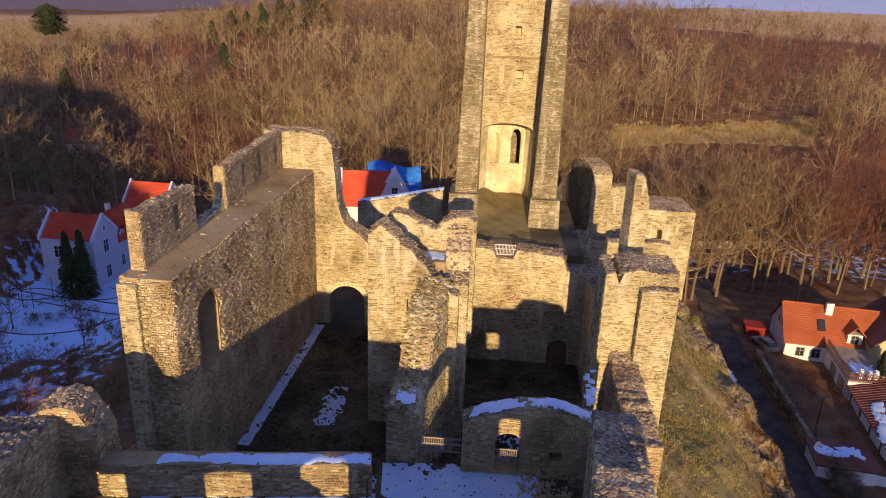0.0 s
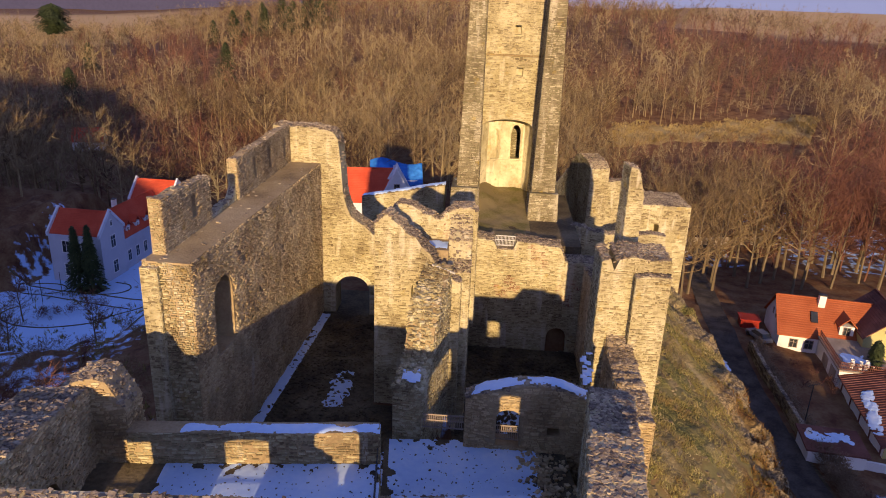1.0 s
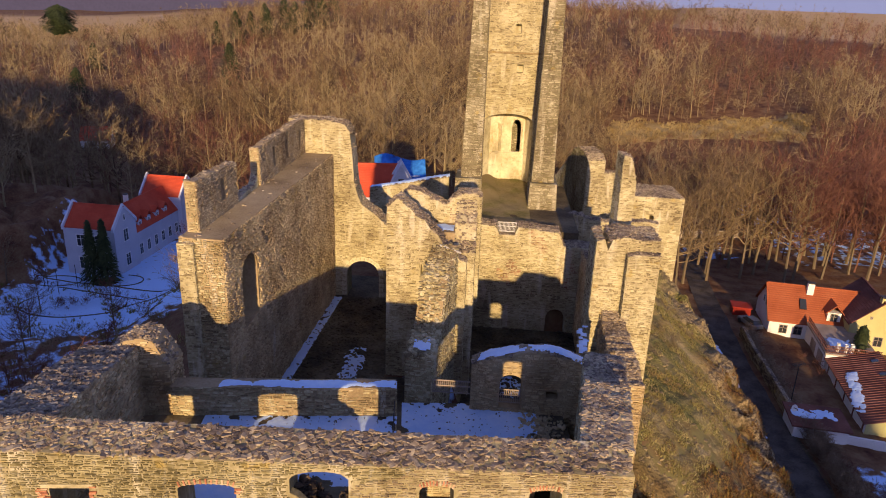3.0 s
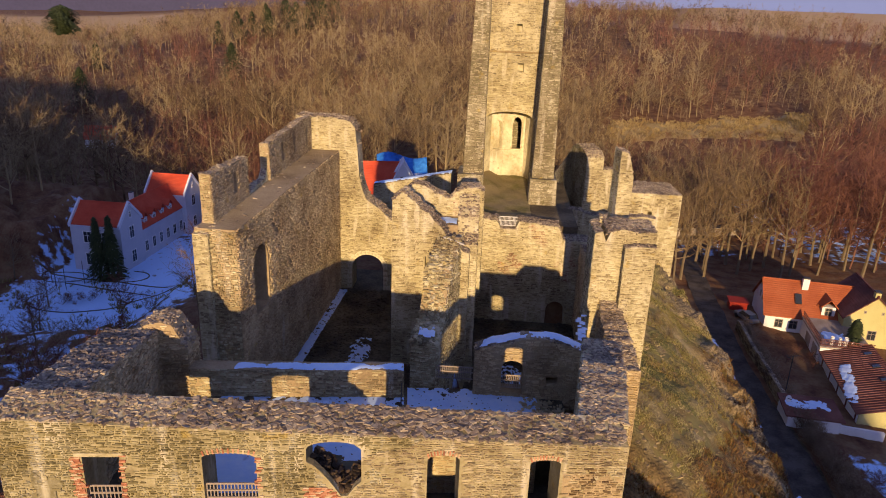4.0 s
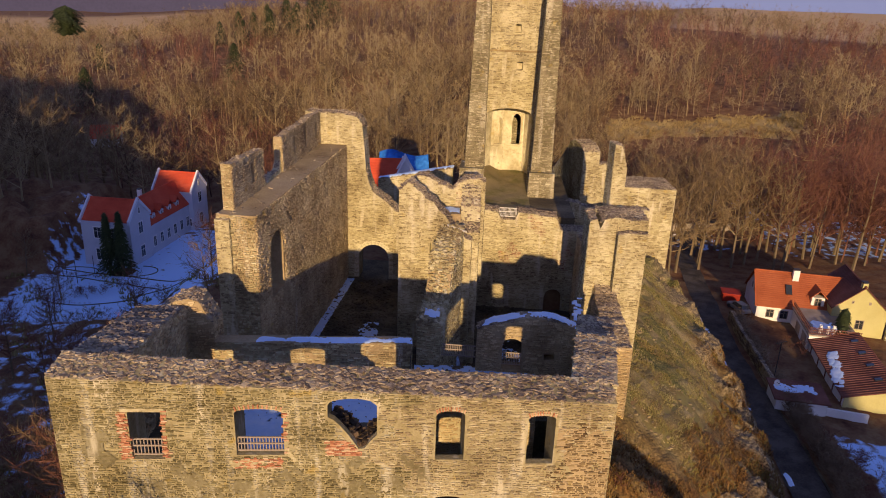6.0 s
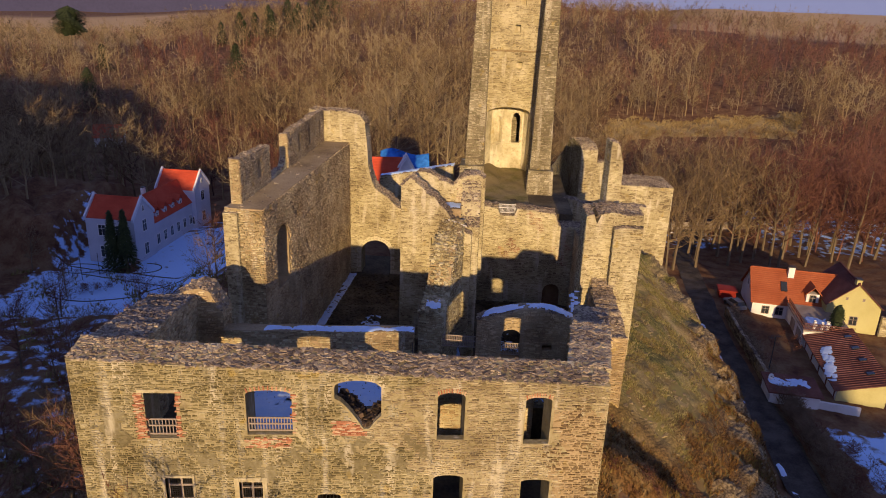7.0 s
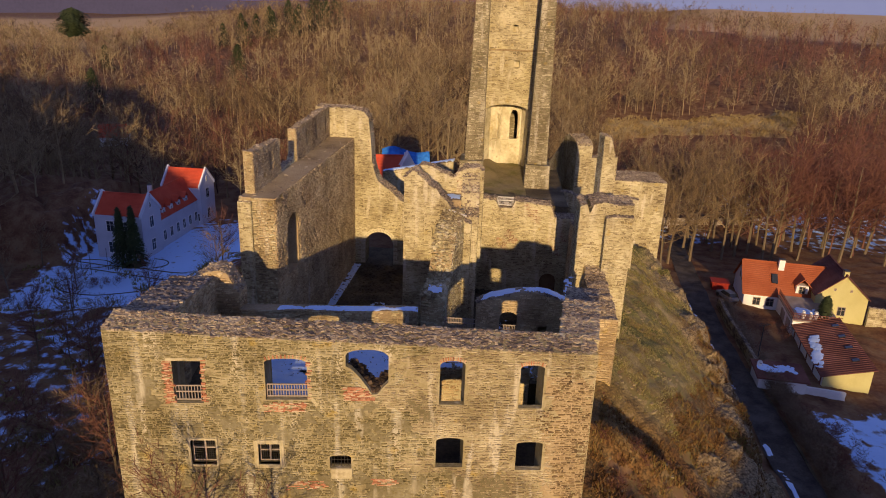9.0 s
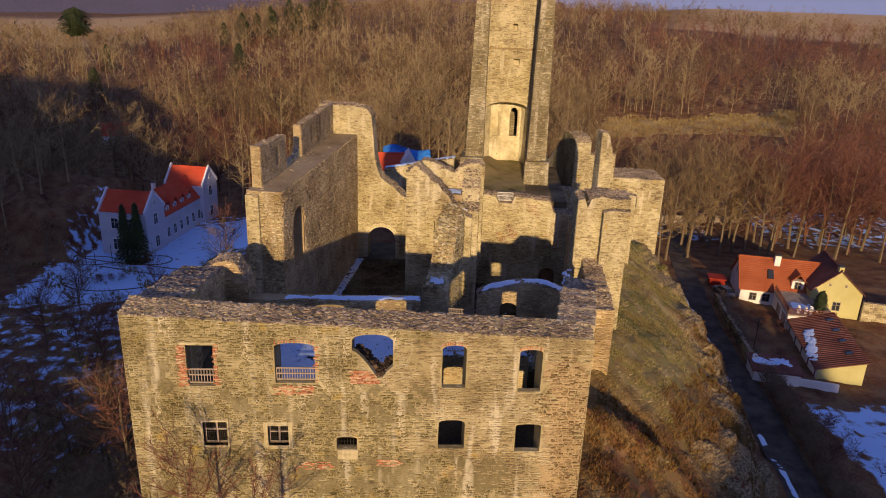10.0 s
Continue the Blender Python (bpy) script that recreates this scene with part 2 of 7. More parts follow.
def irregular(r, a, b, lo, hi, bend, proud):
    """Six-cornered rubble stones within the bounds: way along, height and depth of each corner, root ring then face ring."""
    n = len(a)
    g = r.uniform(0.006, 0.03, n)
    j = np.minimum(0.27 * (hi - lo), 0.045)
    m0, m1 = a + (b - a) * r.uniform(0.25, 0.75, n), a + (b - a) * r.uniform(0.25, 0.75, n)
    s0 = np.stack([a + g, m0, b - g, b - g, m1, a + g], 1)
    z0 = np.stack([lo + g * 0.7, lo + g * 0.4, lo + g * 0.7, hi - g * 0.7, hi - g * 0.3, hi - g * 0.7], 1)
    s0[:, (0, 2, 3, 5)] += r.uniform(-0.3, 1, (n, 4)) * np.array([1, -1, -1, 1]) * j[:, None]
    z0 += r.uniform(-0.2, 1, (n, 6)) * np.array([1, 0.5, 1, -1, -0.5, -1]) * j[:, None]
    ins = np.minimum(r.uniform(0.006, 0.022, (n, 6)), 0.2 * (hi - lo)[:, None])
    s1 = s0 + ins * np.array([1, 0, -1, -1, 0, 1])
    z1 = z0 + ins * np.array([1, 1, 1, -1, -1, -1]) * 0.7
    e = r.uniform(0.1, 1, (n, 6)) * proud * 0.5 + r.uniform(0.12, 1, (n, 1)) * proud
    ss = np.concatenate([s0, s1], 1)
    return ss, np.concatenate([z0, z1], 1) + bend(ss), np.concatenate([np.full((n, 6), -0.01), e], 1)


STONE_Q = np.array([(6, 7, 10, 11), (7, 8, 9, 10), (3, 4, 10, 9), (4, 5, 11, 10), (5, 0, 6, 11), (2, 3, 9, 8)])


def stone_mesh(rings, material):
    v = np.concatenate(rings)
    return mesh_np("facing_stones", v.reshape(-1, 3), (STONE_Q[None] + 12 * np.arange(len(v))[:, None, None]).reshape(-1, 4), material)


def in_sight(origin, along, out, span):
    """Faces turned away from the south, the open side of the place, stay plain mortar."""
    return any(out[0] * (x - origin[0] - along[0] * k) + out[1] * (y - origin[1] - along[1] * k) > 0.3 for x, y in ((4.0, -16.0), (1.0, -36.0)) for k in (0, span))


class Bend:
    """The slow waver of rubble courses along a wall, drifting from course to course."""
    def __init__(self, r, amp):
        self.r, self.amp, self.ph = r, amp, r.uniform(0, 6, 3)

    def drift(self):
        self.ph = self.ph + self.r.normal(0, 0.22, 3)

    def __call__(self, s):
        return self.amp * (np.sin(s / 1.1 + self.ph[0]) + 0.6 * np.sin(s / 0.43 + self.ph[1]) + 0.5 * np.sin(s / 2.7 + self.ph[2]))


def wall(name, p, q, thick, base, top, openings=(), label="", faces="fb", stone=(0.33, 0.115), rng=1, cap=True, rough=0.10, step=0.3, caps=45, parent=None, back_up=0.0, proud=0.05, flip=False, facing=None, other=(), foot=None, core=None, ends=None):
    """A rubble wall whose face runs from p to q (seen with p on the left), its body behind it. top: a level or a function of the way along."""
    r = np.random.default_rng(rng)
    other = list(other) + ([(ends, lambda s, z: s < -1)] if ends else [])
    p, q = np.array(p, float), np.array(q, float)
    length = np.hypot(*(q - p))
    if flip:                                               # the face looks the other way
        p, q, first = q, p, top
        top = (lambda s: first(length - np.asarray(s))) if callable(first) else first
        openings = [Opening(length - o.b, length - o.a, o.z0, o.z1, o.rise, None, o.deep) for o in openings]
    d = (q - p) / length
    nrm = np.array([-d[1], d[0]])                          # away from the face, into the body
    level = top if callable(top) else (lambda s: np.full(np.shape(s), float(top)))
    line = lambda s: level(s) + jag(s, rough, rng)
    cuts = set(np.arange(0, length, step).round(3)) | {0.0, round(length, 3)}
    for o in openings:
        cuts |= {round(x, 3) for x in np.linspace(o.a, o.b, 9)}
    cuts = np.array(sorted(cuts))
    items = []

    def pos(s, t, z):
        return (p[0] + d[0] * s + nrm[0] * t, p[1] + d[1] * s + nrm[1] * t, z)

    for a, b in zip(cuts[:-1], cuts[1:]):
        if b - a < 1e-3:
            continue
        mid = (a + b) / 2
        here = sorted([o for o in openings if o.a < mid < o.b], key=lambda o: o.z0)
        low = (base, base)
        for o in here:
            high = (float(o.bottom(a)), float(o.bottom(b)))
            back = o.sill or thick
            items.append([pos(a, 0, low[0]), pos(b, 0, low[1]), pos(b, back, low[1]), pos(a, back, low[0]), pos(a, 0, high[0]), pos(b, 0, high[1]), pos(b, back, high[1]), pos(a, back, high[0])])
            if o.sill:                                     # the embrasure drops behind a thin breast
                items.append([pos(a, back, low[0]), pos(b, back, low[1]), pos(b, thick, low[1]), pos(a, thick, low[0]), pos(a, back, max(o.z0 - o.drop, low[0] + 0.1)), pos(b, back, max(o.z0 - o.drop, low[1] + 0.1)), pos(b, thick, max(o.z0 - o.drop, low[1] + 0.1)), pos(a, thick, max(o.z0 - o.drop, low[0] + 0.1))])
            low = (float(o.top(a)), float(o.top(b)))
            if o.deep:                                     # a blind niche
                items.append([pos(a, o.deep, high[0]), pos(b, o.deep, high[1]), pos(b, thick, high[1]), pos(a, thick, high[0]), pos(a, o.deep, low[0]), pos(b, o.deep, low[1]), pos(b, thick, low[1]), pos(a, thick, low[0])])
        high = (max(float(line(a)), low[0]), max(float(line(b)), low[1]))
        items.append([pos(a, 0, low[0]), pos(b, 0, low[1]), pos(b, thick, low[1]), pos(a, thick, low[0]), pos(a, 0, high[0]), pos(b, 0, high[1]), pos(b, thick, high[1] + back_up), pos(a, thick, high[0] + back_up)])
    v, quads = boxes(items)
    body = new(name, mesh_np(name, v, quads, core or MORTAR))
    if parent:
        body.parent = parent
    else:
        tagged(body, label or "ruined rubble stone castle wall", "wall", kind="structure")

    # facing stones, course by course
    vs = [[] for _ in range(len(other) + 1)]
    zmax = float(np.max(line(np.linspace(0, length, 200))))

    def face(origin, along, out, span, solid, split=()):
        if not in_sight(origin, along, out, span):
            return
        z, bend = (foot if foot is not None else max(base, -1.5) if base > -10 else base), Bend(r, 0.42 * stone[1])
        while z < zmax + 0.1:
            a, b, lo, hi, h = course(r, span, z, stone)
            bend.drift()
            c, dz = (a + b) / 2, bend((a + b) / 2)
            worn = np.sin(c * 0.83 + rng) * np.sin(z * 1.07 + c * 0.31) + 0.5 * np.sin(c * 2.9 + z * 2.3 + rng)
            ok = (r.random(len(a)) > 0.5 * smooth(0.75, 1.2, worn)) & solid(a, lo + dz + 0.02) & solid(b, lo + dz + 0.02) & solid(a, hi + dz) & solid(b, hi + dz) & solid(c, hi + dz)
            if ok.any():
                ss, zz, ee = irregular(r, a[ok], b[ok], lo[ok], hi[ok], bend, proud)
                w = np.stack([origin[0] + along[0] * ss + out[0] * ee, origin[1] + along[1] * ss + out[1] * ee, zz], -1)
                kind_ = np.zeros(len(w), int)
                for i, (_, where) in enumerate(split):
                    kind_[where(c[ok], hi[ok])] = i + 1
                for i, store in enumerate(vs):
                    store.append(w[kind_ == i])
            z += h

    def solid_main(s, z):
        ok = z < line(s) + 0.02
        for o in openings:
            ok &= ~o.holds(s, z, 0.01)
        return ok

    if "f" in faces:
        face(p, d, -nrm, length, solid_main, other)
    if "b" in faces:
        def solid_back(s, z):                              # open down to the floor of each embrasure
            ok = solid_main(s, z)
            for o in openings:
                if o.sill:
                    ok &= ~((s > o.a - 0.01) & (s < o.b + 0.01) & (z > o.z0 - o.drop - 0.02) & (z < o.z1))
            return ok

        face(q + nrm * thick, -d, nrm, length, lambda s, z: solid_back(length - s, z))
    last = [(m_, lambda s, z: s < -1) for m_, _ in other[:-1]] + [(ends, lambda s, z: s > -1)] if ends else ()
    if "l" in faces:
        face(p + nrm * thick, -nrm, -d, thick, lambda s, z: np.broadcast_to(z < line(0.0), np.shape(s)), last)
    if "r" in faces:
        face(q, nrm, d, thick, lambda s, z: np.broadcast_to(z < line(length), np.shape(s)), last)
    for store, m_ in zip(vs, [facing or STONE] + [k[0] for k in other]):
        if sum(map(len, store)):
            part("facing_stones", stone_mesh(store, m_), body, kind="stuff")
    if cap:
        n = int(length * thick * caps)
        s, t = r.uniform(0, length, n), r.uniform(0.03, thick - 0.03, n)
        z = line(s) + back_up * t / thick
        ok = np.ones(n, bool)
        part("cap_rubble", rubble(np.stack([p[0] + d[0] * s + nrm[0] * t, p[1] + d[1] * s + nrm[1] * t, z], 1)[ok], r, (0.055, 0.125), flat=0.5), body, "loose flat rubble on the wall top", kind="stuff")
    return body


def rubble(places, r, size, material=None, flat=0.45):
    """Irregular angular stones lying at the places, one mesh."""
    n = len(places)
    c = np.array(box8(-1, 1, -1, 1, -0.6, 1), float)[None] * r.uniform(0.6, 1.2, (n, 8, 3))
    sz = r.uniform(*size, (n, 1, 1)) * np.stack([r.uniform(0.7, 1.5, n), r.uniform(0.6, 1.0, n), np.full(n, flat) * r.uniform(0.7, 1.6, n)], 1)[:, None]
    c = c * sz
    a, tx, ty = r.uniform(0, 6.283, n), r.normal(0, 0.10, n), r.normal(0, 0.10, n)
    c[..., 2] += c[..., 0] * tx[:, None] + c[..., 1] * ty[:, None]
    x = c[..., 0] * np.cos(a)[:, None] - c[..., 1] * np.sin(a)[:, None]
    y = c[..., 0] * np.sin(a)[:, None] + c[..., 1] * np.cos(a)[:, None]
    v = np.stack([x, y, c[..., 2]], -1) + places[:, None]
    q = (BOX_Q[None] + 8 * np.arange(n)[:, None, None]).reshape(-1, 4)
    return mesh_np("rubble", v.reshape(-1, 3), q, material or STONE_DARK)


# ---- ground ----
def wave(x, y, s, seed=0.0):
    return (np.sin(x / s + seed) * np.cos(y / s * 1.13 + seed * 2) + 0.5 * np.sin(x / s * 2.3 + y / s * 1.7 + seed) + 0.3 * np.sin(x / s * 4.1 - y / s * 3.7 + seed * 3)) / 1.8


def right_edge(y):
    return np.interp(y, [-60, -5, 0, 9, 18, 27, 36, 46, 60, 76, 90, 140], [9, 12.0, 12.5, 14.6, 18.4, 21.5, 23.2, 25.0, 26.5, 27.5, 26, 20])


def height(x, y):
    """The lie of the land."""
    x, y = np.asarray(x, float), np.asarray(y, float)
    dr = x - right_edge(y)
    mount = np.interp(dr, [-3, 0, 6, 11, 14.5, 17.5, 60], [1.5, 1.5, -1.6, -5.6, -7.4, -13.2, -14.0])
    left = np.interp(-(x + 12.5 - 0.12 * y), [0, 4, 14, 30, 60], [1.0, -2, -9, -13, -14.5])
    valley = np.interp(y, [0, 30, 70, 110, 170, 230], [-12.5, -13.0, -14.5, -19.5, -21, -22])
    z = np.where(x > 5, mount, np.minimum(left, 1.0))
    back = smooth(72, 110, y)
    z = z * (1 - back) + back * np.minimum(z, np.interp(x, [-70, -40, -5, 30, 60], [-19.5, -19.5, -9, -10, -16.0]))
    front = smooth(-1, -22, y)
    z = z * (1 - front) + front * np.minimum(z, -8)
    z = np.where(y < -22, np.minimum(z, -8), z)
    # hill behind, and the plateau beyond
    dist = np.hypot(x - 5, y)
    start = np.interp(x / np.maximum(y, 1), [-0.8, -0.35, -0.1, 0.3, 0.7], [190, 175, 125, 120, 130])
    width = np.interp(x / np.maximum(y, 1), [-0.8, -0.36, -0.25], [215, 225, 330])
    crest = np.interp(x / np.maximum(y, 1), [-0.8, -0.40, -0.30, -0.2, 0.0, 0.3, 0.5, 0.8], [-4, -4, 4, 14, 22, 22, 18, 17])
    rise = smooth(0, 1, (dist - start) / width) * np.clip((dist - start) / width, 0, 1) ** 0.2
    z = z + np.where(y > 60, rise, 0) * (crest - z)
    a = x / np.maximum(y, 1)
    z = z + np.where((y > 60) & (a > 0.1), smooth(0.28, 0.42, a) * 20 * smooth(480, 1600, dist), 0)
    z = z + np.where((y > 60) & (a < 0.35), smooth(0.35, 0.1, a) * 18 * smooth(1000, 2300, dist), 0)
    z = z + np.where((y > 60) & (a < -0.22), smooth(-0.22, -0.34, a) * 3 * smooth(400, 950, dist), 0)
    rib = np.exp(-((y - 8.6 + 0.15 * (x - 13)) / 1.5) ** 2) * 1.5 - np.exp(-((y - 14.0 + 0.15 * (x - 13)) / 3.5) ** 2) * 1.0
    z = z + rib * smooth(12.5, 14.5, x) * smooth(27, 20, x)
    south = np.interp(x, [-400, -140, -72, -46, -34, 14, 22, 27, 37, 40.5, 60, 400], [104, 86, 51, 46, 33, 31, 33, 37, 37.5, 29.5, 29.5, 31])
    z = z + smooth(-85, -150, y) * smooth(-900, -500, y) * (south - z)
    z = z + (wave(x, y, 6.0) * 0.3 + wave(x, y, 1.5, 3.0) * 0.22 * (dist < 140)) * smooth(4, 14, np.abs(x - 3)) + wave(x, y, 31, 2.0) * 1.5 * smooth(110, 220, dist)
    garden = smooth(-33, -44, x) * smooth(-96, -80, x) * smooth(62, 76, y) * smooth(165, 145, y)
    z = z + garden * (-21.5 + 0.12 * wave(x, y, 4.0, 1.0) - z)
    crag = smooth(-66, -71, x + 2.5 * wave(y, x, 4.0, 2.0)) * smooth(100, 108, y) * smooth(150, 138, y) * smooth(-110, -85, x)
    z = z + crag * (9.0 + 2.5 * wave(x, y, 3.1, 6.0) + 1.2 * wave(x, y, 1.1, 2.0))
    uu, vv = x * math.cos(A7) - y * math.sin(A7), x * math.sin(A7) + y * math.cos(A7)
    pit = (uu > 3.0) & (uu < 15.2) & (vv > 20) & (vv < 44)
    court = (uu > -11.5) & (uu < 3.0) & (vv > 11) & (vv < 47)
    z = np.where(pit, -1.3, np.where(court, 1.0, z))
    cliff = np.exp(-((dr - 14) / 4.0) ** 2) * (y > 12) * (y < 70)
    return z + cliff * (wave(x, y, 2.1, 5.0) * 0.9 + wave(x, y, 4.7, 1.0) * 1.2)


def ground_material():
    m = mat("dry grass and leaf litter", [(0.40, (0.040, 0.018, 0.011)), (0.55, (0.105, 0.045, 0.022)), (0.70, (0.155, 0.078, 0.036)), (0.90, (0.21, 0.13, 0.064))], bump=1.0, fine=2.2)
    nt = m.node_tree
    n, l = nt.nodes, nt.links
    at = n.new("ShaderNodeAttribute")
    at.attribute_name = "cover"
    b = n["Principled BSDF"]
    base = b.inputs["Base Color"].links[0].from_socket
    sep = n.new("ShaderNodeSeparateColor")
    l.new(at.outputs["Color"], sep.inputs[0])
    noise_t = n.new("ShaderNodeTexNoise")
    noise_t.inputs["Scale"].default_value, noise_t.inputs["Detail"].default_value = 0.55, 7
    tc = n.new("ShaderNodeTexCoord")
    l.new(tc.outputs["Object"], noise_t.inputs["Vector"])
    prev = base
    # the Red layer is snow, tinted with the same blue of skylit shade
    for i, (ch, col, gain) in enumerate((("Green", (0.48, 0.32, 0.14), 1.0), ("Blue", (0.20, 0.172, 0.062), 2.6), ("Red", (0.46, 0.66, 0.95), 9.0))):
        k = n.new("ShaderNodeMath")
        k.operation = "SUBTRACT"
        l.new(sep.outputs[ch], k.inputs[0])
        if ch == "Green":
            k.inputs[1].default_value = 0.0
        else:
            l.new(noise_t.outputs[0], k.inputs[1])
        g = n.new("ShaderNodeMath")
        g.operation, g.use_clamp = "MULTIPLY", True
        g.inputs[1].default_value = gain
        l.new(k.outputs[0], g.inputs[0])
        mix = n.new("ShaderNodeMix")
        mix.data_type = "RGBA"
        l.new(g.outputs[0], mix.inputs["Factor"])
        l.new(prev, mix.inputs["A"])
        mix.inputs["B"].default_value = (*col, 1)
        prev = mix.outputs["Result"]
    l.new(prev, b.inputs["Base Color"])
    return m


GROUND = ground_material()


def sheet(name, xs, ys, zf, material, cover=None):
    gx, gy = np.meshgrid(xs, ys)
    gz = zf(gx, gy)
    n, m = gx.shape
    idx = np.arange(n * m).reshape(n, m)
    q = np.stack([idx[:-1, :-1], idx[:-1, 1:], idx[1:, 1:], idx[1:, :-1]], -1).reshape(-1, 4)
    me = mesh_np(name, np.stack([gx, gy, gz], -1).reshape(-1, 3), q, material, smooth=True)
    if cover:
        col = np.zeros((n * m, 4), np.float32)
        for i, c in enumerate(cover(gx, gy, gz)):
            col[:, i] = c.ravel()
        a = me.attributes.new("cover", "FLOAT_COLOR", "POINT")
        a.data.foreach_set("color", col.ravel())
    return new(name, me)


def cover(x, y, z):
    """Snow, ploughed field and green moss over the land."""
    dist = np.hypot(x, y)
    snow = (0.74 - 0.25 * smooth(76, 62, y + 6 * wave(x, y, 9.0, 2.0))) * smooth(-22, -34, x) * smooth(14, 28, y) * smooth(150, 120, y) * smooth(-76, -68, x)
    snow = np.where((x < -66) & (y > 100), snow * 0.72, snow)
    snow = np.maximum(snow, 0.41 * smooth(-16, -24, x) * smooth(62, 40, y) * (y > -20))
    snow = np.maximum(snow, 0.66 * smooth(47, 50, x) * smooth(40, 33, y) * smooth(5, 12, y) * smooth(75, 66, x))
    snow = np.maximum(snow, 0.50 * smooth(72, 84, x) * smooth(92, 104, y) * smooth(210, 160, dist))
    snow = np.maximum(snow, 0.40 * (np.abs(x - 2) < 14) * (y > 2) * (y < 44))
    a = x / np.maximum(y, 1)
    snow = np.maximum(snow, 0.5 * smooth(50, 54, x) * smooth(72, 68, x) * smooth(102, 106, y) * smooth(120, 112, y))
    field = np.maximum(smooth(470, 500, dist) * smooth(0.36, 0.42, a), smooth(500, 515, dist) * smooth(1000, 950, dist) * smooth(-0.29, -0.33, a)) * (y > 0)
    dr = x - right_edge(y)
    moss = 0.85 * smooth(-1, 2, dr) * smooth(17, 12, dr) * smooth(-20, -5, y) * smooth(66, 55, y)
    moss = moss * (0.62 + 0.38 * smooth(5, 17, y))
    return snow, field, moss


def steps(fine, far, k=1.16):
    """Grid lines, fine in the middle and ever wider outwards."""
    lo, hi, d = fine
    mid = list(np.arange(lo, hi + d / 2, d))
    w, x = d, hi
    up = []
    while x < far:
        w *= k
        x += w
        up.append(x)
    w, x = d, lo
    down = []
    while x > -far:
        w *= k
        x -= w
        down.append(x)
    return np.array(down[::-1] + mid + up)


ground = sheet("ground", steps((-70, 75, 0.7), 4200), steps((-25, 100, 0.7), 4200), height, GROUND, cover)
tagged(ground, "dry grass, leaf litter and patches of old snow on hilly land", "ground", kind="structure")

# ---- palace ----
win = [Opening(3.5, 5.05, 9.5, 12.15), Opening(8.5, 10.8, 9.75, 12.12, 0.22),
       Opening(12.94, 15.3, 10.2, 12.55, 0.38, [(12.94, 11.9), (13.3, 11.7), (13.9, 10.95), (14.45, 10.05), (14.7, 10.15), (15.0, 10.6), (15.3, 10.9)]),
       Opening(18.17, 19.58, 9.5, 12.03, 0.25), Opening(22.7, 24.05, 9.27, 11.85, 0.2),
       Opening(4.1, 5.5, 5.48, 7.0, 0.2), Opening(7.9, 9.1, 5.49, 6.85), Opening(11.95, 13.18, 5.2, 5.95, 0.12),
       Opening(18.08, 19.67, 5.26, 7.08, 0.2), Opening(22.78, 24.33, 5.06, 6.86, 0.15)]
for i, o in enumerate(win):
    o.sill, o.drop = 0.4, (1.0 if i < 3 else 2.4)
wall("wall_south", (-15, 0), (12, 0), 1.9, -9, profile([(0, 14.0), (6, 13.65), (27, 12.72)]), win, rng=3, faces="fblr", stone=(0.27, 0.09), rough=0.04, caps=40, back_up=0.32, facing=STONE_FRONT, foot=1.5, core=MORTAR_WARM, other=[(STONE_OLIVE, lambda s, z: s < 16.5 - 0.25 * (z - 8) + 1.6 * np.sin(z * 1.1) + 1.2 * np.sin(z * 2.9 + 1) + 2.5 * (z < 5)), (STONE_BROWN, lambda s, z: (s > 24.9 - 0.10 * (z - 5) + 0.8 * np.sin(z * 1.7) * np.sin(z * 0.6)) & (z < 11.4 + 0.5 * np.sin(s * 3)))], label="palace front of yellowish rubble stone with empty window openings")
wall("wall_west", (-12.0, 10.9), (-12.0, 1.9), 2.9, 0, profile([(0, 12.7), (9, 14.1)]), [Opening(3.6, 6.4, 8.4, 9.6, 1.0, deep=1.2)], rng=4, faces="fbr", flip=True, proud=0.08, facing=STONE_ROUGH, core=MORTAR_DARK)
wall("wall_west_stump", (-13.6, 11.0), (-10.4, 11.0), 2.0, 0, profile([(0, 12.3), (1.6, 13.1), (2.4, 13.0), (3.2, 11.4)]), rng=5, faces="fblr", rough=0.25, proud=0.09, facing=STONE_ROUGH, core=MORTAR_DARK)
wall("wall_terrace", (-10.4, 10.7), (2.0, 10.7), 1.0, 0, 10.35, rng=6, faces="fbr", rough=0.05, cap=False, core=MORTAR_DARK)
wall("wall_terrace_east", (2.0, 1.9), (2.0, 10.7), 0.8, 0, 8.45, rng=7, faces="f", rough=0.02, cap=False)
wall("wall_east", (10.15, 1.9), (11.55, 7.2), 2.25, -3, 13.0, rng=8, faces="fblr", rough=0.08, flip=True)
wall("wall_east_low", (11.55, 7.2), (14.3, 17.2), 2.3, -4, profile([(0, 12.3), (6.0, 11.4), (10.3, 9.3)]), rng=9, faces="fblr", rough=0.1, flip=True)

# ---- old castle ----
def cwall(name, a, b, *rest, **kw):
    return wall(name, C(*a), C(*b), *rest, **kw)

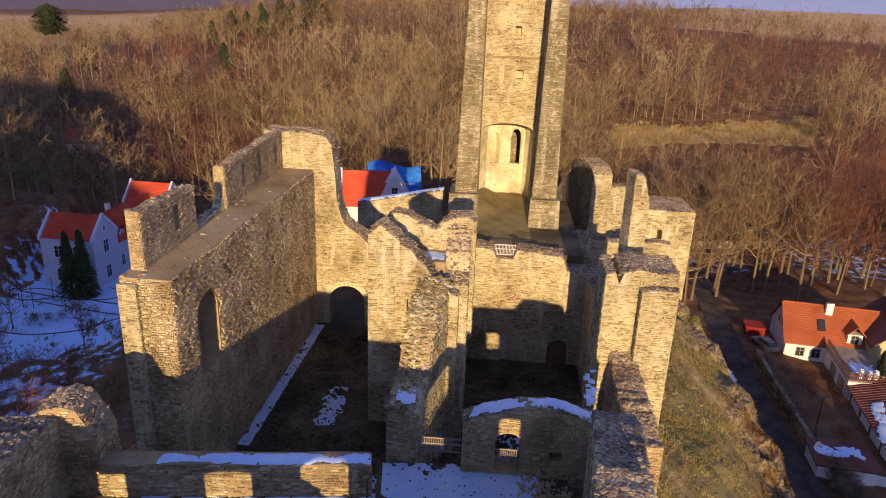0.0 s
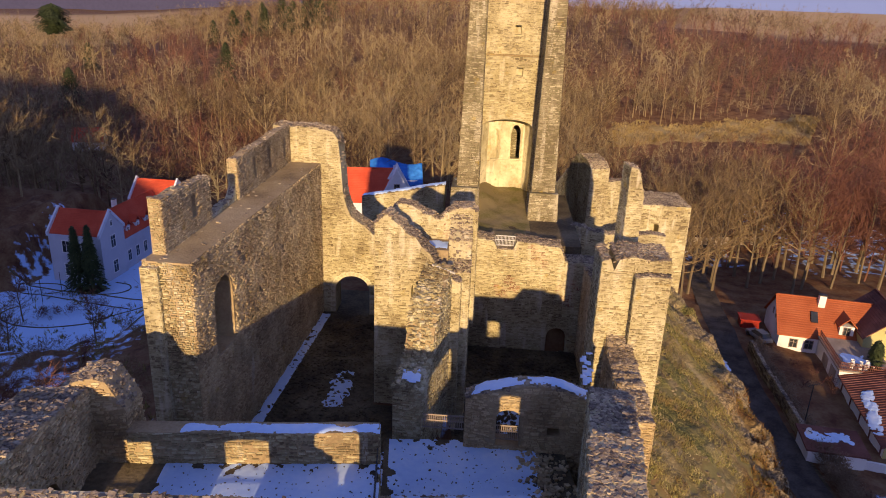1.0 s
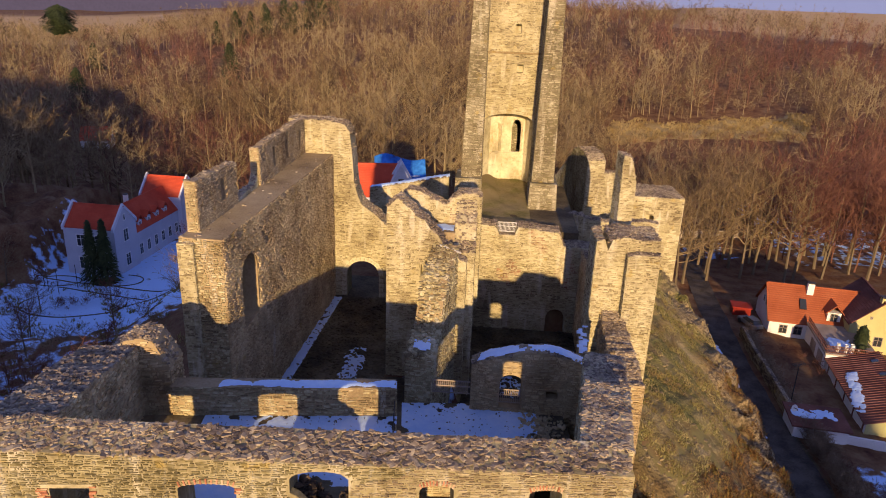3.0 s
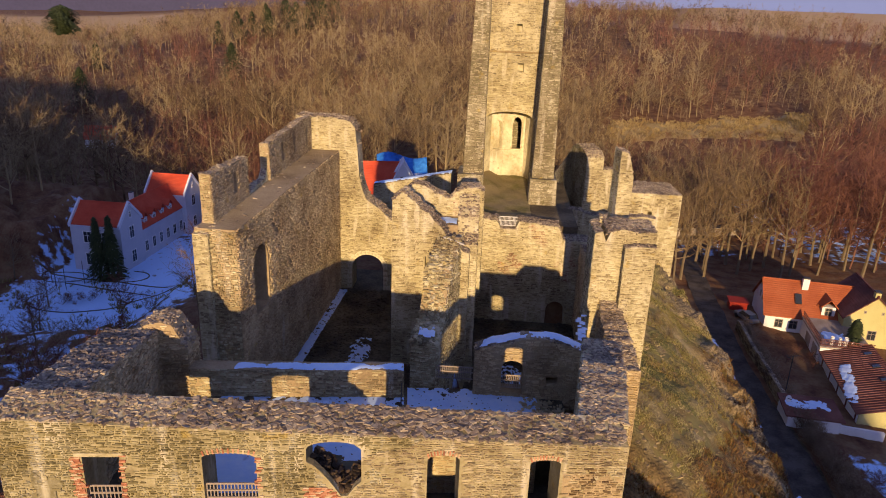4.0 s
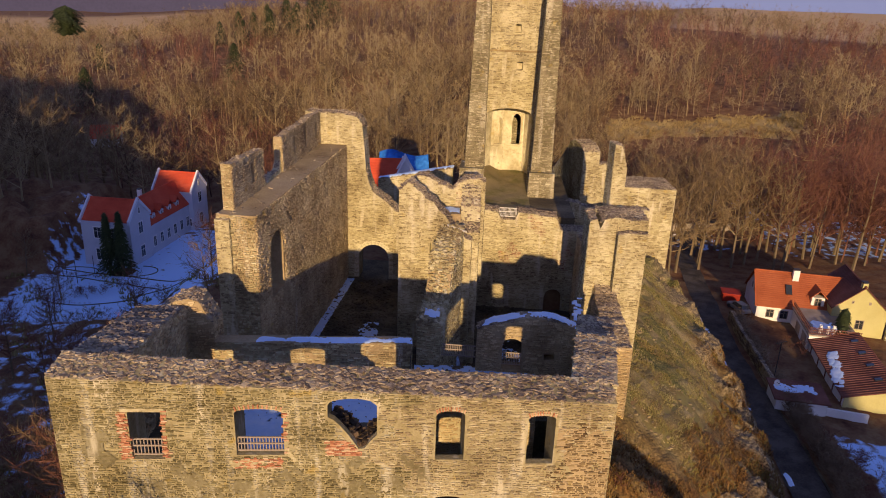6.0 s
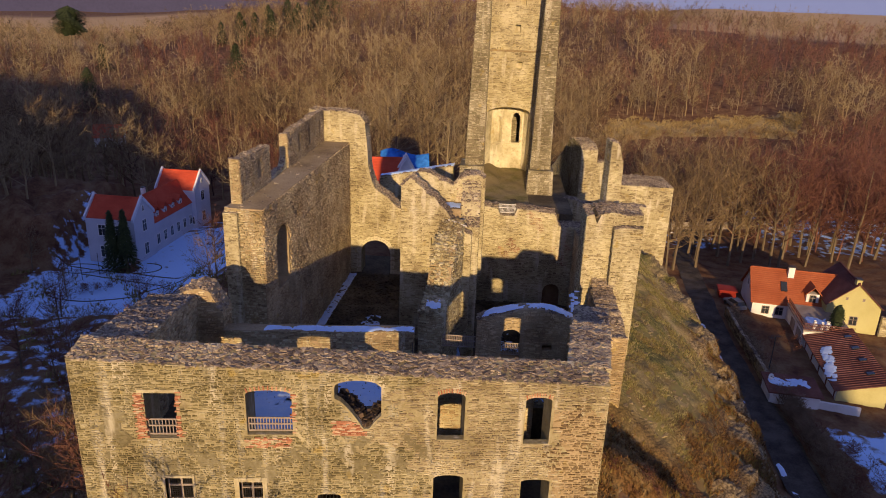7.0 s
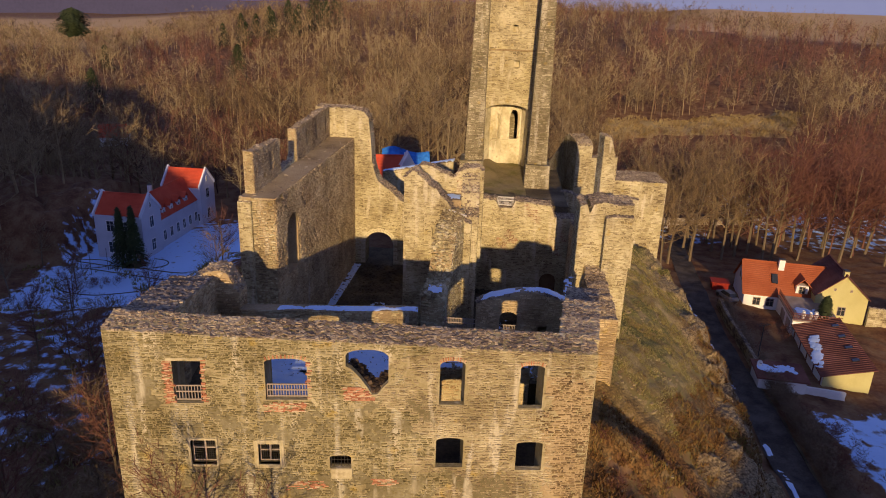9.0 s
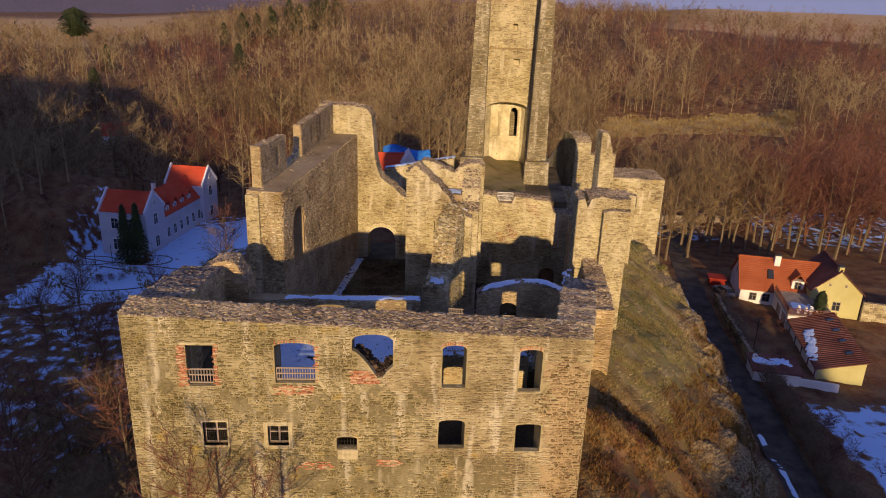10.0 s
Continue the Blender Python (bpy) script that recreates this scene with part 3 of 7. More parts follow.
cwall("wall_curtain", (-10.55, 44.2), (-11.38, 17.3), 2.85, -6, 16.2, [Opening(21.3, 24.2, 8.8, 12.4, 1.4, deep=1.3)], rng=11, faces="fblr", rough=0.0, step=1.1, flip=True, stone=(0.24, 0.11), proud=0.10, caps=0.6, facing=STONE_ROUGH, core=MORTAR_DARK, ends=STONE, label="high curtain wall of rubble stone with a wall walk")
cwall("buttress_curtain", (-14.25, 17.05), (-13.2, 17.05), 1.4, -6, 15.9, rng=33, faces="fblr", rough=0.05)
cwall("parapet_south", (-13.35, 25.6), (-13.35, 18.5), 0.75, 16.1, profile([(0, 19.35), (7.0, 19.6)]), [Opening(2.4, 3.0, 17.2, 18.7)], rng=12, faces="fblr", flip=True, stone=(0.26, 0.10), proud=0.06, caps=6, facing=STONE_ROUGH, core=MORTAR_DARK, ends=STONE, label="thin broken parapet with a window slit on the curtain wall")
cwall("parapet_gap", (-13.5, 30.6), (-13.5, 25.6), 0.6, 16.1, profile([(0, 17.2), (0.7, 16.5), (5.2, 16.4), (5.8, 16.8)]), rng=36, faces="fblr", rough=0.2, flip=True)
cwall("parapet_north", (-13.35, 44.2), (-13.35, 30.6), 0.75, 16.1, profile([(0, 19.7), (13.6, 19.3)]), [Opening(1.6, 2.1, 17.0, 18.75), Opening(5.8, 6.3, 17.0, 18.75), Opening(9.5, 10.0, 17.0, 18.75)], rng=13, faces="fblr", flip=True, stone=(0.26, 0.10), proud=0.06, caps=6, facing=STONE_ROUGH, core=MORTAR_DARK, ends=STONE, label="thin parapet with three slits on the curtain wall")
cwall("wall_gatehouse", (-14.9, 44.2), (-2.0, 44.2), 2.4, -6, profile([(0, 19.5), (3.5, 19.5), (5.6, 19.2), (6.2, 18.3), (6.4, 14.0), (6.7, 12.3), (7.2, 11.2), (8.8, 10.0), (9.7, 9.1), (12.9, 8.5)]), [Opening(5.62, 9.0, 1.0, 3.5, 1.55)], rng=14, faces="fblr", rough=0.12, label="tall end wall of pale rubble stone with a round gate arch")
cwall("wall_middle_front", (-2.65, 28.4), (3.7, 28.4), 2.0, -2, profile([(0, 15.7), (0.3, 15.9), (0.85, 16.5), (1.1, 16.4), (1.4, 15.9), (1.9, 15.6), (2.3, 15.0), (2.9, 14.8), (3.4, 14.1), (4.0, 13.7), (4.6, 12.6), (5.5, 11.9), (6.35, 11.6)]), [Opening(2.75, 3.2, 10.2, 11.0, 0.2, deep=0.9)], rng=15, faces="fblr", rough=0.22, step=0.15, caps=70, label="broken front of the middle building in rubble stone")
cwall("wall_middle_inner", (-2.0, 33.0), (4.6, 33.0), 1.5, 6, profile([(0, 15.4), (0.5, 15.9), (1.5, 15.8), (2.4, 15.3), (3.0, 15.2), (3.4, 14.8), (3.7, 14.8), (4.2, 15.4), (5.0, 15.9), (6.6, 15.8)]), rng=34, faces="fblr", rough=0.2, step=0.15, caps=70, other=[(STONE_RED, lambda s, z: (np.abs(s - 4.6) < 0.7 + 0.3 * np.sin(z * 3)) & (z < 14.8))], label="inner cross wall broken off at the top")
cwall("wall_middle_west", (-2.65, 50.0), (-2.65, 30.4), 1.6, -2, profile([(0, 9.0), (8, 10.5), (15, 13.0), (19.6, 14.2)]), rng=16, faces="fb", rough=0.25)
cwall("wall_middle_east", (4.3, 29.6), (3.9, 53.5), 1.7, -2, profile([(0, 11.8), (1.2, 12.6), (1.6, 13.8), (2.6, 14.3), (3.4, 15.5), (6, 15.6), (8, 14.9), (10, 12.6), (14, 11.6), (23, 10.3)]), rng=17, faces="fbl", step=0.2, caps=60, other=[(STONE_RED, lambda s, z: (np.abs(s - 3.2) < 0.35 + 0.2 * np.sin(z * 2.3)) & (z > 10) & (z < 14))], rough=0.25)
cwall("wall_pier", (1.9, 19.8), (3.0, 28.4), 1.9, 0, profile([(0, 7.6), (1.4, 8.0), (2.6, 8.3), (3.6, 10.4), (4.8, 11.6), (6.5, 12.1), (8.6, 12.9)]), rng=18, faces="fbl", rough=0.05, cap=False, step=0.12, proud=0.10, core=MORTAR_DARK)
rp_ = np.random.default_rng(21)
pier_top = profile([(0, 7.6), (1.4, 8.0), (2.6, 8.3), (3.6, 10.4), (4.8, 11.6), (6.5, 12.1), (8.6, 12.9)])
ps_, pt_ = rp_.uniform(0, 8.6, 1100), rp_.uniform(0, 1.9, 1100)
px0 = np.array([C(1.9 + 1.1 * a / 8.6 - b, 19.8 + a) for a, b in zip(ps_, pt_)])
part("broken_core", rubble(np.column_stack([px0, pier_top(ps_) - 0.05 + 0.3 * rp_.uniform(-0.4, 0.6, 1100) * smooth(0.0, 0.5, np.minimum(pt_, 1.9 - pt_))]), rp_, (0.05, 0.17), STONE, 0.6), bpy.data.objects["wall_pier"], "broken rubble core of the pier", kind="stuff")
wall("wall_palace_stub", (7.5, 2.2), (8.05, 2.2), 0.6, 7.0, profile([(0, 10.5), (0.4, 10.6), (0.55, 10.2)]), rng=39, faces="f", rough=0.05, cap=False)
wall("wall_court_low", (2.0, 10.8), (10.4, 10.8), 0.9, 1, 5.75, rng=40, faces="fr", rough=0.1, caps=50, facing=STONE_ROUGH, label="low retaining wall of the small court")
cwall("wall_gate", (4.7, 19.2), (12.2, 19.2), 1.3, 1, profile([(0, 7.6), (1.2, 8.1), (3.8, 8.8), (6.0, 8.7), (7.5, 8.0)]), [Opening(2.0, 3.5, 4.4, 6.5, 0.5), Opening(5.2, 6.0, 5.4, 5.95, deep=0.8)], rng=19, faces="fblr", rough=0.14, step=0.15, proud=0.08, facing=STONE_ROUGH, core=MORTAR_DARK, label="low gate wall with an arch, snow on its crown")
cwall("wall_chapel", (3.7, 43.2), (21.0, 43.2), 2.4, -3, profile([(0, 10.1), (2.38, 10.0), (2.45, 9.15), (4.3, 9.15), (4.4, 10.0), (8.6, 9.6), (9.1, 8.2), (17.3, 8.0)]), [Opening(7.95, 9.85, -1.2, 0.55, 0.85, deep=1.6)], rng=20, faces="f", rough=0.16, other=[(STONE_RED, lambda s, z: (np.sin(s * 1.1 + 0.5) * np.sin(z * 0.9) + 0.4 * np.sin(s * 3.1 + z * 2.2) > 0.62) & (z > 3) & (s > 2))], label="chapel front wall with a dark doorway")
cwall("wall_court_east", (14.6, 19.0), (14.6, 43.2), 1.8, -5, profile([(0, 7.0), (8, 7.4), (14, 9.0), (24, 8.0)]), rng=21, faces="fblr", rough=0.3, flip=True, proud=0.08, facing=STONE_ROUGH, core=MORTAR_DARK)
wall("wall_corner_stump", (17.1, 26.8), (21.9, 26.2), 3.8, -4, profile([(0, 13.9), (0.62, 14.0), (0.66, 13.2), (0.95, 13.2), (1.0, 14.0), (2.0, 14.1), (4.8, 14.1)]), rng=22, faces="fblr", rough=0.2, label="broken corner tower of rubble stone")
wall("buttress_corner", (19.3, 25.6), (21.7, 25.3), 1.0, -4, profile([(0, 13.0), (2.4, 13.2)]), rng=35, faces="fblr", rough=0.15)
wall("wall_finger", (20.9, 34.6), (22.2, 34.6), 2.2, 0, profile([(0, 18.9), (0.7, 18.8), (1.3, 16.6)]), rng=23, faces="fblr", label="slender standing remnant of a wall")
wall("wall_ruin_round", (23.4, 74.0), (23.4, 56.0), 2.1, -2, profile([(0, 7.5), (8.5, 12.4), (10.5, 13.8), (13, 14.5), (16.5, 14.4), (18, 14.0)]), rng=24, faces="fr", rough=0.18, label="standing side of a ruined rubble tower, rounded at the top")
wall("wall_ruin_low", (25.5, 60.0), (30.5, 61.0), 1.6, -4, 11.4, rng=25, faces="fblr")
wall("wall_ruin_yard", (20.5, 50.5), (30.0, 48.5), 1.4, -4, profile([(0, 9.0), (5, 8.2), (9.6, 8.6)]), rng=37, faces="fb", rough=0.3)
wall("tower_east", (34.6, 74.4), (43.0, 73.6), 8.0, -14, profile([(0, 4.9), (8.4, 4.7)]), [Opening(3.0, 4.3, 0.0, 1.9, 0.2, deep=2.5)], rng=26, faces="flr", stone=(0.6, 0.22), label="square ruined tower with one dark window")
wall("wall_back", (-2.5, 63.5), (7.5, 62.0), 1.2, -6, profile([(0, 7.9), (5, 9.0), (10, 10.0)]), rng=38, faces="fb", rough=0.05, label="low back wall with a snowy crown")

floor_terrace = new("floor_terrace", box_mesh("floor_terrace", [box8(-12.0, 2.0, 1.9, 10.7, 8.1, 8.55)], EARTH))
tagged(floor_terrace, "terrace floor covered with snow", "floor", kind="structure")
floor_court = new("floor_court", box_mesh("floor_court", [box8(2.0, 13.4, 11.6, 19.2, 0.5, 4.1), box8(2.0, 12.0, 1.9, 11.6, 0.5, 1.6)], EARTH))
tagged(floor_court, "raised bare earth floor of the small court", "floor", kind="structure")
floor_yard = new("floor_yard", box_mesh("floor_yard", [[(*C(u, v), z) for z in (0.2, 1.05) for u, v in ((-11.5, 13.0), (1.8, 13.0), (-2.6, 30.0), (-2.6, 50.0), (-11.5, 50.0))[:2] + ((1.8, 28.0), (-11.5, 28.0))], [(*C(u, v), z) for z in (0.2, 1.05) for u, v in ((-11.5, 28.0), (-2.7, 28.0), (-2.7, 50.0), (-11.5, 50.0))]], EARTH))
tagged(floor_yard, "dark trodden earth of the long court", "floor", kind="structure")
floor_pit = new("floor_pit", box_mesh("floor_pit", [[(*C(u, v), z) for z in (-2.0, -1.1) for u, v in ((3.2, 20.6), (14.6, 20.6), (14.6, 43.2), (3.2, 43.2))]], EARTH))
tagged(floor_pit, "dark grassy floor before the chapel front", "floor", kind="structure")
floor_chapel = new("floor_chapel", box_mesh("floor_chapel", [[(*C(u, v), z) for z in (6.5, 9.0) for u, v in ((3.7, 45.6), (14.5, 45.6), (14.5, 65), (3.7, 65))]], EARTH))
tagged(floor_chapel, "mossy earth platform before the chapel", "floor", kind="structure")
floor_middle = new("floor_middle", box_mesh("floor_middle", [[(*C(u, v), z) for z in (6.5, 11.2) for u, v in ((-1.1, 30.4), (2.0, 30.4), (2.0, 44), (-1.1, 44))]], EARTH))
tagged(floor_middle, "rubble fill inside the middle building", "floor", kind="structure")

# ---- tower ----
def taper_block(name, low, high, z0, z1, stone, rng):
    """A battered block: four plan corners (castle axes) at the foot and at the top, faced with courses of stones."""
    r = np.random.default_rng(rng)
    lo, hi = [np.array([C(*c) for c in k]) for k in (low, high)]
    v, q = boxes([[*[(x, y, z0) for x, y in lo], *[(x, y, z1) for x, y in hi]]])
    body = new(name, mesh_np(name, v, q, MORTAR_FRONT))
    out = []
    for i in (0, 1, 3):
        a0, b0, a1, b1 = lo[i], lo[(i + 1) % 4], hi[i], hi[(i + 1) % 4]
        d = (b0 - a0) / np.hypot(*(b0 - a0))
        nrm = np.array([d[1], -d[0]])
        if not in_sight(a0, d, nrm, np.hypot(*(b0 - a0))):
            continue
        z, bend = max(z0, 7.0), Bend(r, 0.42 * stone[1])
        while z < z1 - 0.1:
            k = (z - z0) / (z1 - z0)
            a, b = a0 + (a1 - a0) * k, b0 + (b1 - b0) * k
            sa, sb, lo_s, hi_s, h = course(r, np.hypot(*(b - a)), z, stone)
            bend.drift()
            ss, zz, ee = irregular(r, sa, sb, lo_s, hi_s, bend, 0.035)
            out.append(np.stack([a[0] + d[0] * ss + nrm[0] * ee, a[1] + d[1] * ss + nrm[1] * ee, zz], -1))
            z += h
    part("facing_stones", stone_mesh(out, STONE_GREY), body, kind="stuff")
    return body


def rect(u0, u1, v0, v1):
    return [(u0, v0), (u1, v0), (u1, v1), (u0, v1)]


cwall("tower_front", (3.2, 61.0), (10.9, 61.0), 1.1, 8.5, 47.0, [Opening(0.85, 6.6, 8.0, 17.6, 0.9), Opening(4.25, 5.0, 23.3, 24.25, deep=1.06), Opening(3.85, 4.5, 27.7, 28.7, deep=1.06), Opening(4.4, 5.0, 31.0, 32.0, deep=1.06), Opening(3.8, 4.4, 37.0, 38.0, deep=1.06)], rng=30, faces="f", stone=(0.38, 0.13), cap=False, rough=0.0, other=[(STONE_GREY, lambda s, z: z > 25.4 + 3 * np.sin(s) - 6 * (s < 2))], label="tall chapel tower front of rubble stone with small window slits")
for nm, lo_, hi_, z0_, z1_, rg in (("tower_west_side", rect(2.6, 4.0, 62.1, 72), rect(2.9, 4.0, 62.1, 72), 3, 47, 40), ("tower_east_side", rect(9.9, 11.9, 62.1, 72), rect(9.9, 11.6, 62.1, 72), 3, 47, 41),
                                   ("tower_north_side", rect(4.0, 9.9, 70.5, 72), rect(4.0, 9.9, 70.5, 72), 3, 47, 42), ("tower_buttress_west", rect(1.5, 4.05, 54.0, 62.1), rect(2.75, 3.9, 55.4, 62.1), 3, 47, 43),
                                   ("tower_buttress_east", rect(9.6, 12.45, 54.0, 62.1), rect(10.5, 11.6, 55.4, 62.1), 3, 47, 44), ("tower_foot_west", rect(0.9, 4.2, 53.2, 58), rect(1.2, 4.1, 53.6, 58), 3, 12.2, 45),
                                   ("tower_foot_east", rect(9.4, 13.0, 53.2, 58), rect(9.6, 12.6, 53.6, 58), 3, 12.0, 46)):
    tagged(taper_block(nm, lo_, hi_, z0_, z1_, (0.38, 0.13), rg), "tapering tower masonry of yellow-grey rubble stone", "tower", kind="structure")

stringcourse = new("stringcourse", box_mesh("stringcourse", [[(*C(u, v), z) for z in (25.4, 25.62) for u, v in rect(3.9, 10.3, 60.88, 61.1)]], STONE_BROWN, 0.03))
stringcourse.parent = bpy.data.objects["tower_front"]
# the apse behind the open front: plastered facets with a lancet and blind tracery
apse = None
facets = [(4.05, 62.0), (4.75, 63.5), (6.4, 64.4), (9.0, 64.4), (9.6, 63.4), (9.95, 62.0)]
for i, (a, b) in enumerate(zip(facets[:-1], facets[1:])):
    ops = [Opening(1.05, 2.15, 13.3, 16.4, 0.95)] if i == 2 else ([Opening(0.35, 1.45, 13.3, 16.1, 0.8, deep=0.5)] if i == 1 else [])
    m_ = wall(f"apse_wall_{i + 1}", C(*a), C(*b), 0.7, 8.5, 19.2, ops, rng=50 + i, faces="", cap=False, rough=0.0, label="pale plastered apse wall with gothic window tracery")
    m_.data.materials[0] = PLASTER
    L = math.hypot(b[0] - a[0], b[1] - a[1])
    for o_ in ops:                                         # moulded frames round the pointed windows, stepped back in two orders
        for w, proud_ in ((0.30, 0.12), (0.14, 0.22)):
            path_ = [(o_.a - w * 0.6, o_.z0)] + [(o_.a - w * 0.6 + (o_.b - o_.a + 1.2 * w) * t, o_.z1 + (o_.rise + 0.6 * w) * math.sqrt(max(0, 1 - (2 * t - 1) ** 2))) for t in np.linspace(0, 1, 17)] + [(o_.b + w * 0.6, o_.z0)]
            bars = []
            for (s0, q0), (s1, q1) in zip(path_[:-1], path_[1:]):
                k = math.hypot(s1 - s0, q1 - q0)
                nx, nz = -(q1 - q0) / k * w * 0.25, (s1 - s0) / k * w * 0.25
                at = lambda s, z, y: (*C(a[0] + (b[0] - a[0]) * s / L - (b[1] - a[1]) / L * y * -1, a[1] + (b[1] - a[1]) * s / L - (b[0] - a[0]) / L * y), z)
                bars.append([at(s0 - nx, q0 - nz, 0), at(s1 - nx, q1 - nz, 0), at(s1 - nx, q1 - nz, proud_), at(s0 - nx, q0 - nz, proud_), at(s0 + nx, q0 + nz, 0), at(s1 + nx, q1 + nz, 0), at(s1 + nx, q1 + nz, proud_), at(s0 + nx, q0 + nz, proud_)])
            part("window_moulding", box_mesh("window_moulding", bars, PLASTER), m_)
    if i == 1:                                             # blind tracery: one bar and two small arches
        bars = [[(*C(a[0] + (b[0] - a[0]) * k / L, a[1] + (b[1] - a[1]) * k / L + dy), z) for z in (13.3, 15.9) for k, dy in ((0.85, 0.0), (0.95, 0.0), (0.95, 0.2), (0.85, 0.2))]]
        part("tracery", box_mesh("tracery", bars, PLASTER), m_)
ledge = new("apse_sill", box_mesh("apse_sill", [[(*C(a[0], a[1] - 0.12), z), (*C(b[0], b[1] - 0.12), z), (*C(b[0], b[1] + 0.1), z), (*C(a[0], a[1] + 0.1), z), (*C(a[0], a[1] - 0.16), z + 0.16), (*C(b[0], b[1] - 0.16), z + 0.16), (*C(b[0], b[1] + 0.1), z + 0.16), (*C(a[0], a[1] + 0.1), z + 0.16)] for a, b in zip(facets[:-1], facets[1:]) for z in (13.0,)], PLASTER))
tagged(ledge, "worn stone sill running round the apse", "sill", kind="structure")
vault = new("ceiling_apse", box_mesh("ceiling_apse", [[(*C(u, v), z) for z in (18.6, 19.2) for u, v in rect(4.0, 9.9, 62.1, 70.5)]], MORTAR))
tagged(vault, "rough stone vault over the apse", "ceiling", kind="structure")
MOSS = mat("moss and earth", [(0.42, (0.10, 0.095, 0.03)), (0.6, (0.17, 0.15, 0.055)), (0.8, (0.26, 0.21, 0.11))], bump=0.7, fine=4)
gx_, gy_ = np.meshgrid(np.linspace(4.05, 9.7, 16), np.linspace(47.0, 64.4, 32))
gz_ = 9.05 + 0.7 * smooth(50, 64, gy_) + 0.9 * smooth(6.5, 4.2, gx_) * smooth(53, 60, gy_) + wave(gx_, gy_, 0.7) * 0.12
pts = np.array([C(u, v) for u, v in zip(gx_.ravel(), gy_.ravel())])
ix_ = np.arange(gx_.size).reshape(gx_.shape)
earth_ramp = new("earth_ramp", mesh_np("earth_ramp", np.column_stack([pts, gz_.ravel()]), np.stack([ix_[:-1, :-1], ix_[:-1, 1:], ix_[1:, 1:], ix_[1:, :-1]], -1).reshape(-1, 4), MOSS, smooth=True))
tagged(earth_ramp, "sloping mossy earth inside the open apse", "ground", kind="structure")

# dressed stones round the gate arch, each a piece
arch_me = [box_mesh("arch_stone", [[(-0.17, -0.05, 0), (0.17, -0.05, 0), (0.17, 0.3, 0), (-0.17, 0.3, 0), (-0.21, -0.05, k), (0.21, -0.05, k), (0.21, 0.3, k), (-0.21, 0.3, k)]], PLASTER, 0.02) for k in (0.42, 0.5)]
gate_wall = bpy.data.objects["wall_gatehouse"]
for i in range(23):
    if i < 15:
        t = math.pi * (i + 0.5) / 15
        u_, z_, lean_ = -14.9 + 7.31 - 1.72 * math.cos(t), 3.5 + 1.58 * math.sin(t), math.degrees(t) - 90
    else:
        k = i - 15
        u_, z_, lean_ = -14.9 + (5.58 if k < 4 else 9.04), 1.35 + (k % 4) * 0.55, (-90 if k < 4 else 90)
    o = new("arch_stone", arch_me[i % 2])
    o.parent = gate_wall
    o.matrix_local = pose(*C(u_, 44.16), z_, 0, 0, -7.0) @ pose(0, 0, 0, 0, lean_, 0)

# ---- snow ----
def snow_strip(name, p, q, width, zf, thr=0.0, thick=0.07, cell=0.12, label="patch of old snow", seed=1.0):
    """Lumpy snow lying along p to q; thr rises: more gaps."""
    p, q = np.array(p, float), np.array(q, float)
    L = np.hypot(*(q - p))
    d = (q - p) / L
    nr = np.array([-d[1], d[0]])
    s, t = np.meshgrid(np.arange(0, L + cell, cell), np.linspace(0, width, max(4, int(width / cell))))
    x, y = p[0] + d[0] * s + nr[0] * t, p[1] + d[1] * s + nr[1] * t
    nz = wave(x, y, 0.5, seed) * 0.5 + wave(x, y, 0.16, seed + 3) * 0.35 + wave(x, y, 1.3, seed + 1) * 0.5
    soft_ = max(0.4, 0.18 * min(L, width))
    edge = np.minimum.reduce([s / soft_, (L - s) / soft_, t / (0.25 * width), (width - t) / (0.25 * width)]) + 0.35 * wave(x, y, 0.9, seed + 5)
    h = nz + np.clip(edge, 0, 1) * 0.9 - 0.35 - thr
    z = zf(s, t) + 0.012 + thick * np.clip(h * 2.5, -0.5, 1)
    idx = np.arange(s.size).reshape(s.shape)
    quad = np.stack([idx[:-1, :-1], idx[:-1, 1:], idx[1:, 1:], idx[1:, :-1]], -1)
    hm = np.maximum.reduce([h[:-1, :-1], h[:-1, 1:], h[1:, 1:], h[1:, :-1]])
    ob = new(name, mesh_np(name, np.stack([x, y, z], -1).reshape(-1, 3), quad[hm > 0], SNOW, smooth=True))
    return tagged(ob, label, "snow", kind="stuff")


flat = lambda z: (lambda s, t: np.full(np.shape(s), z))
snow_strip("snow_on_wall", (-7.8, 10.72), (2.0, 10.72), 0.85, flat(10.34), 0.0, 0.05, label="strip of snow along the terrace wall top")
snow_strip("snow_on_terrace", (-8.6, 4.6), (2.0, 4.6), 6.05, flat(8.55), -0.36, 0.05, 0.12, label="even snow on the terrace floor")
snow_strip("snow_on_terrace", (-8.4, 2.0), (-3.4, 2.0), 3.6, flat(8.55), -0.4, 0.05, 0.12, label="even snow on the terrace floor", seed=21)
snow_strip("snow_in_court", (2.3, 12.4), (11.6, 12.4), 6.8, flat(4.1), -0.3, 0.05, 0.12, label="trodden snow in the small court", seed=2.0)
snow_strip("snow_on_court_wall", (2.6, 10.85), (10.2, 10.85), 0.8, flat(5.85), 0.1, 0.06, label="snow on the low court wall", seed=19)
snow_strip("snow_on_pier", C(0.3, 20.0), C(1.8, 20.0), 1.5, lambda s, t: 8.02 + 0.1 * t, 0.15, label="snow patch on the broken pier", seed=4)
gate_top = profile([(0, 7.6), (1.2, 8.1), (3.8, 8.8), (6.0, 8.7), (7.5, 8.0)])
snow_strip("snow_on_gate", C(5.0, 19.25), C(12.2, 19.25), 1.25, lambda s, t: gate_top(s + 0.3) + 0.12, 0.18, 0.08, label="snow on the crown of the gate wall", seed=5)
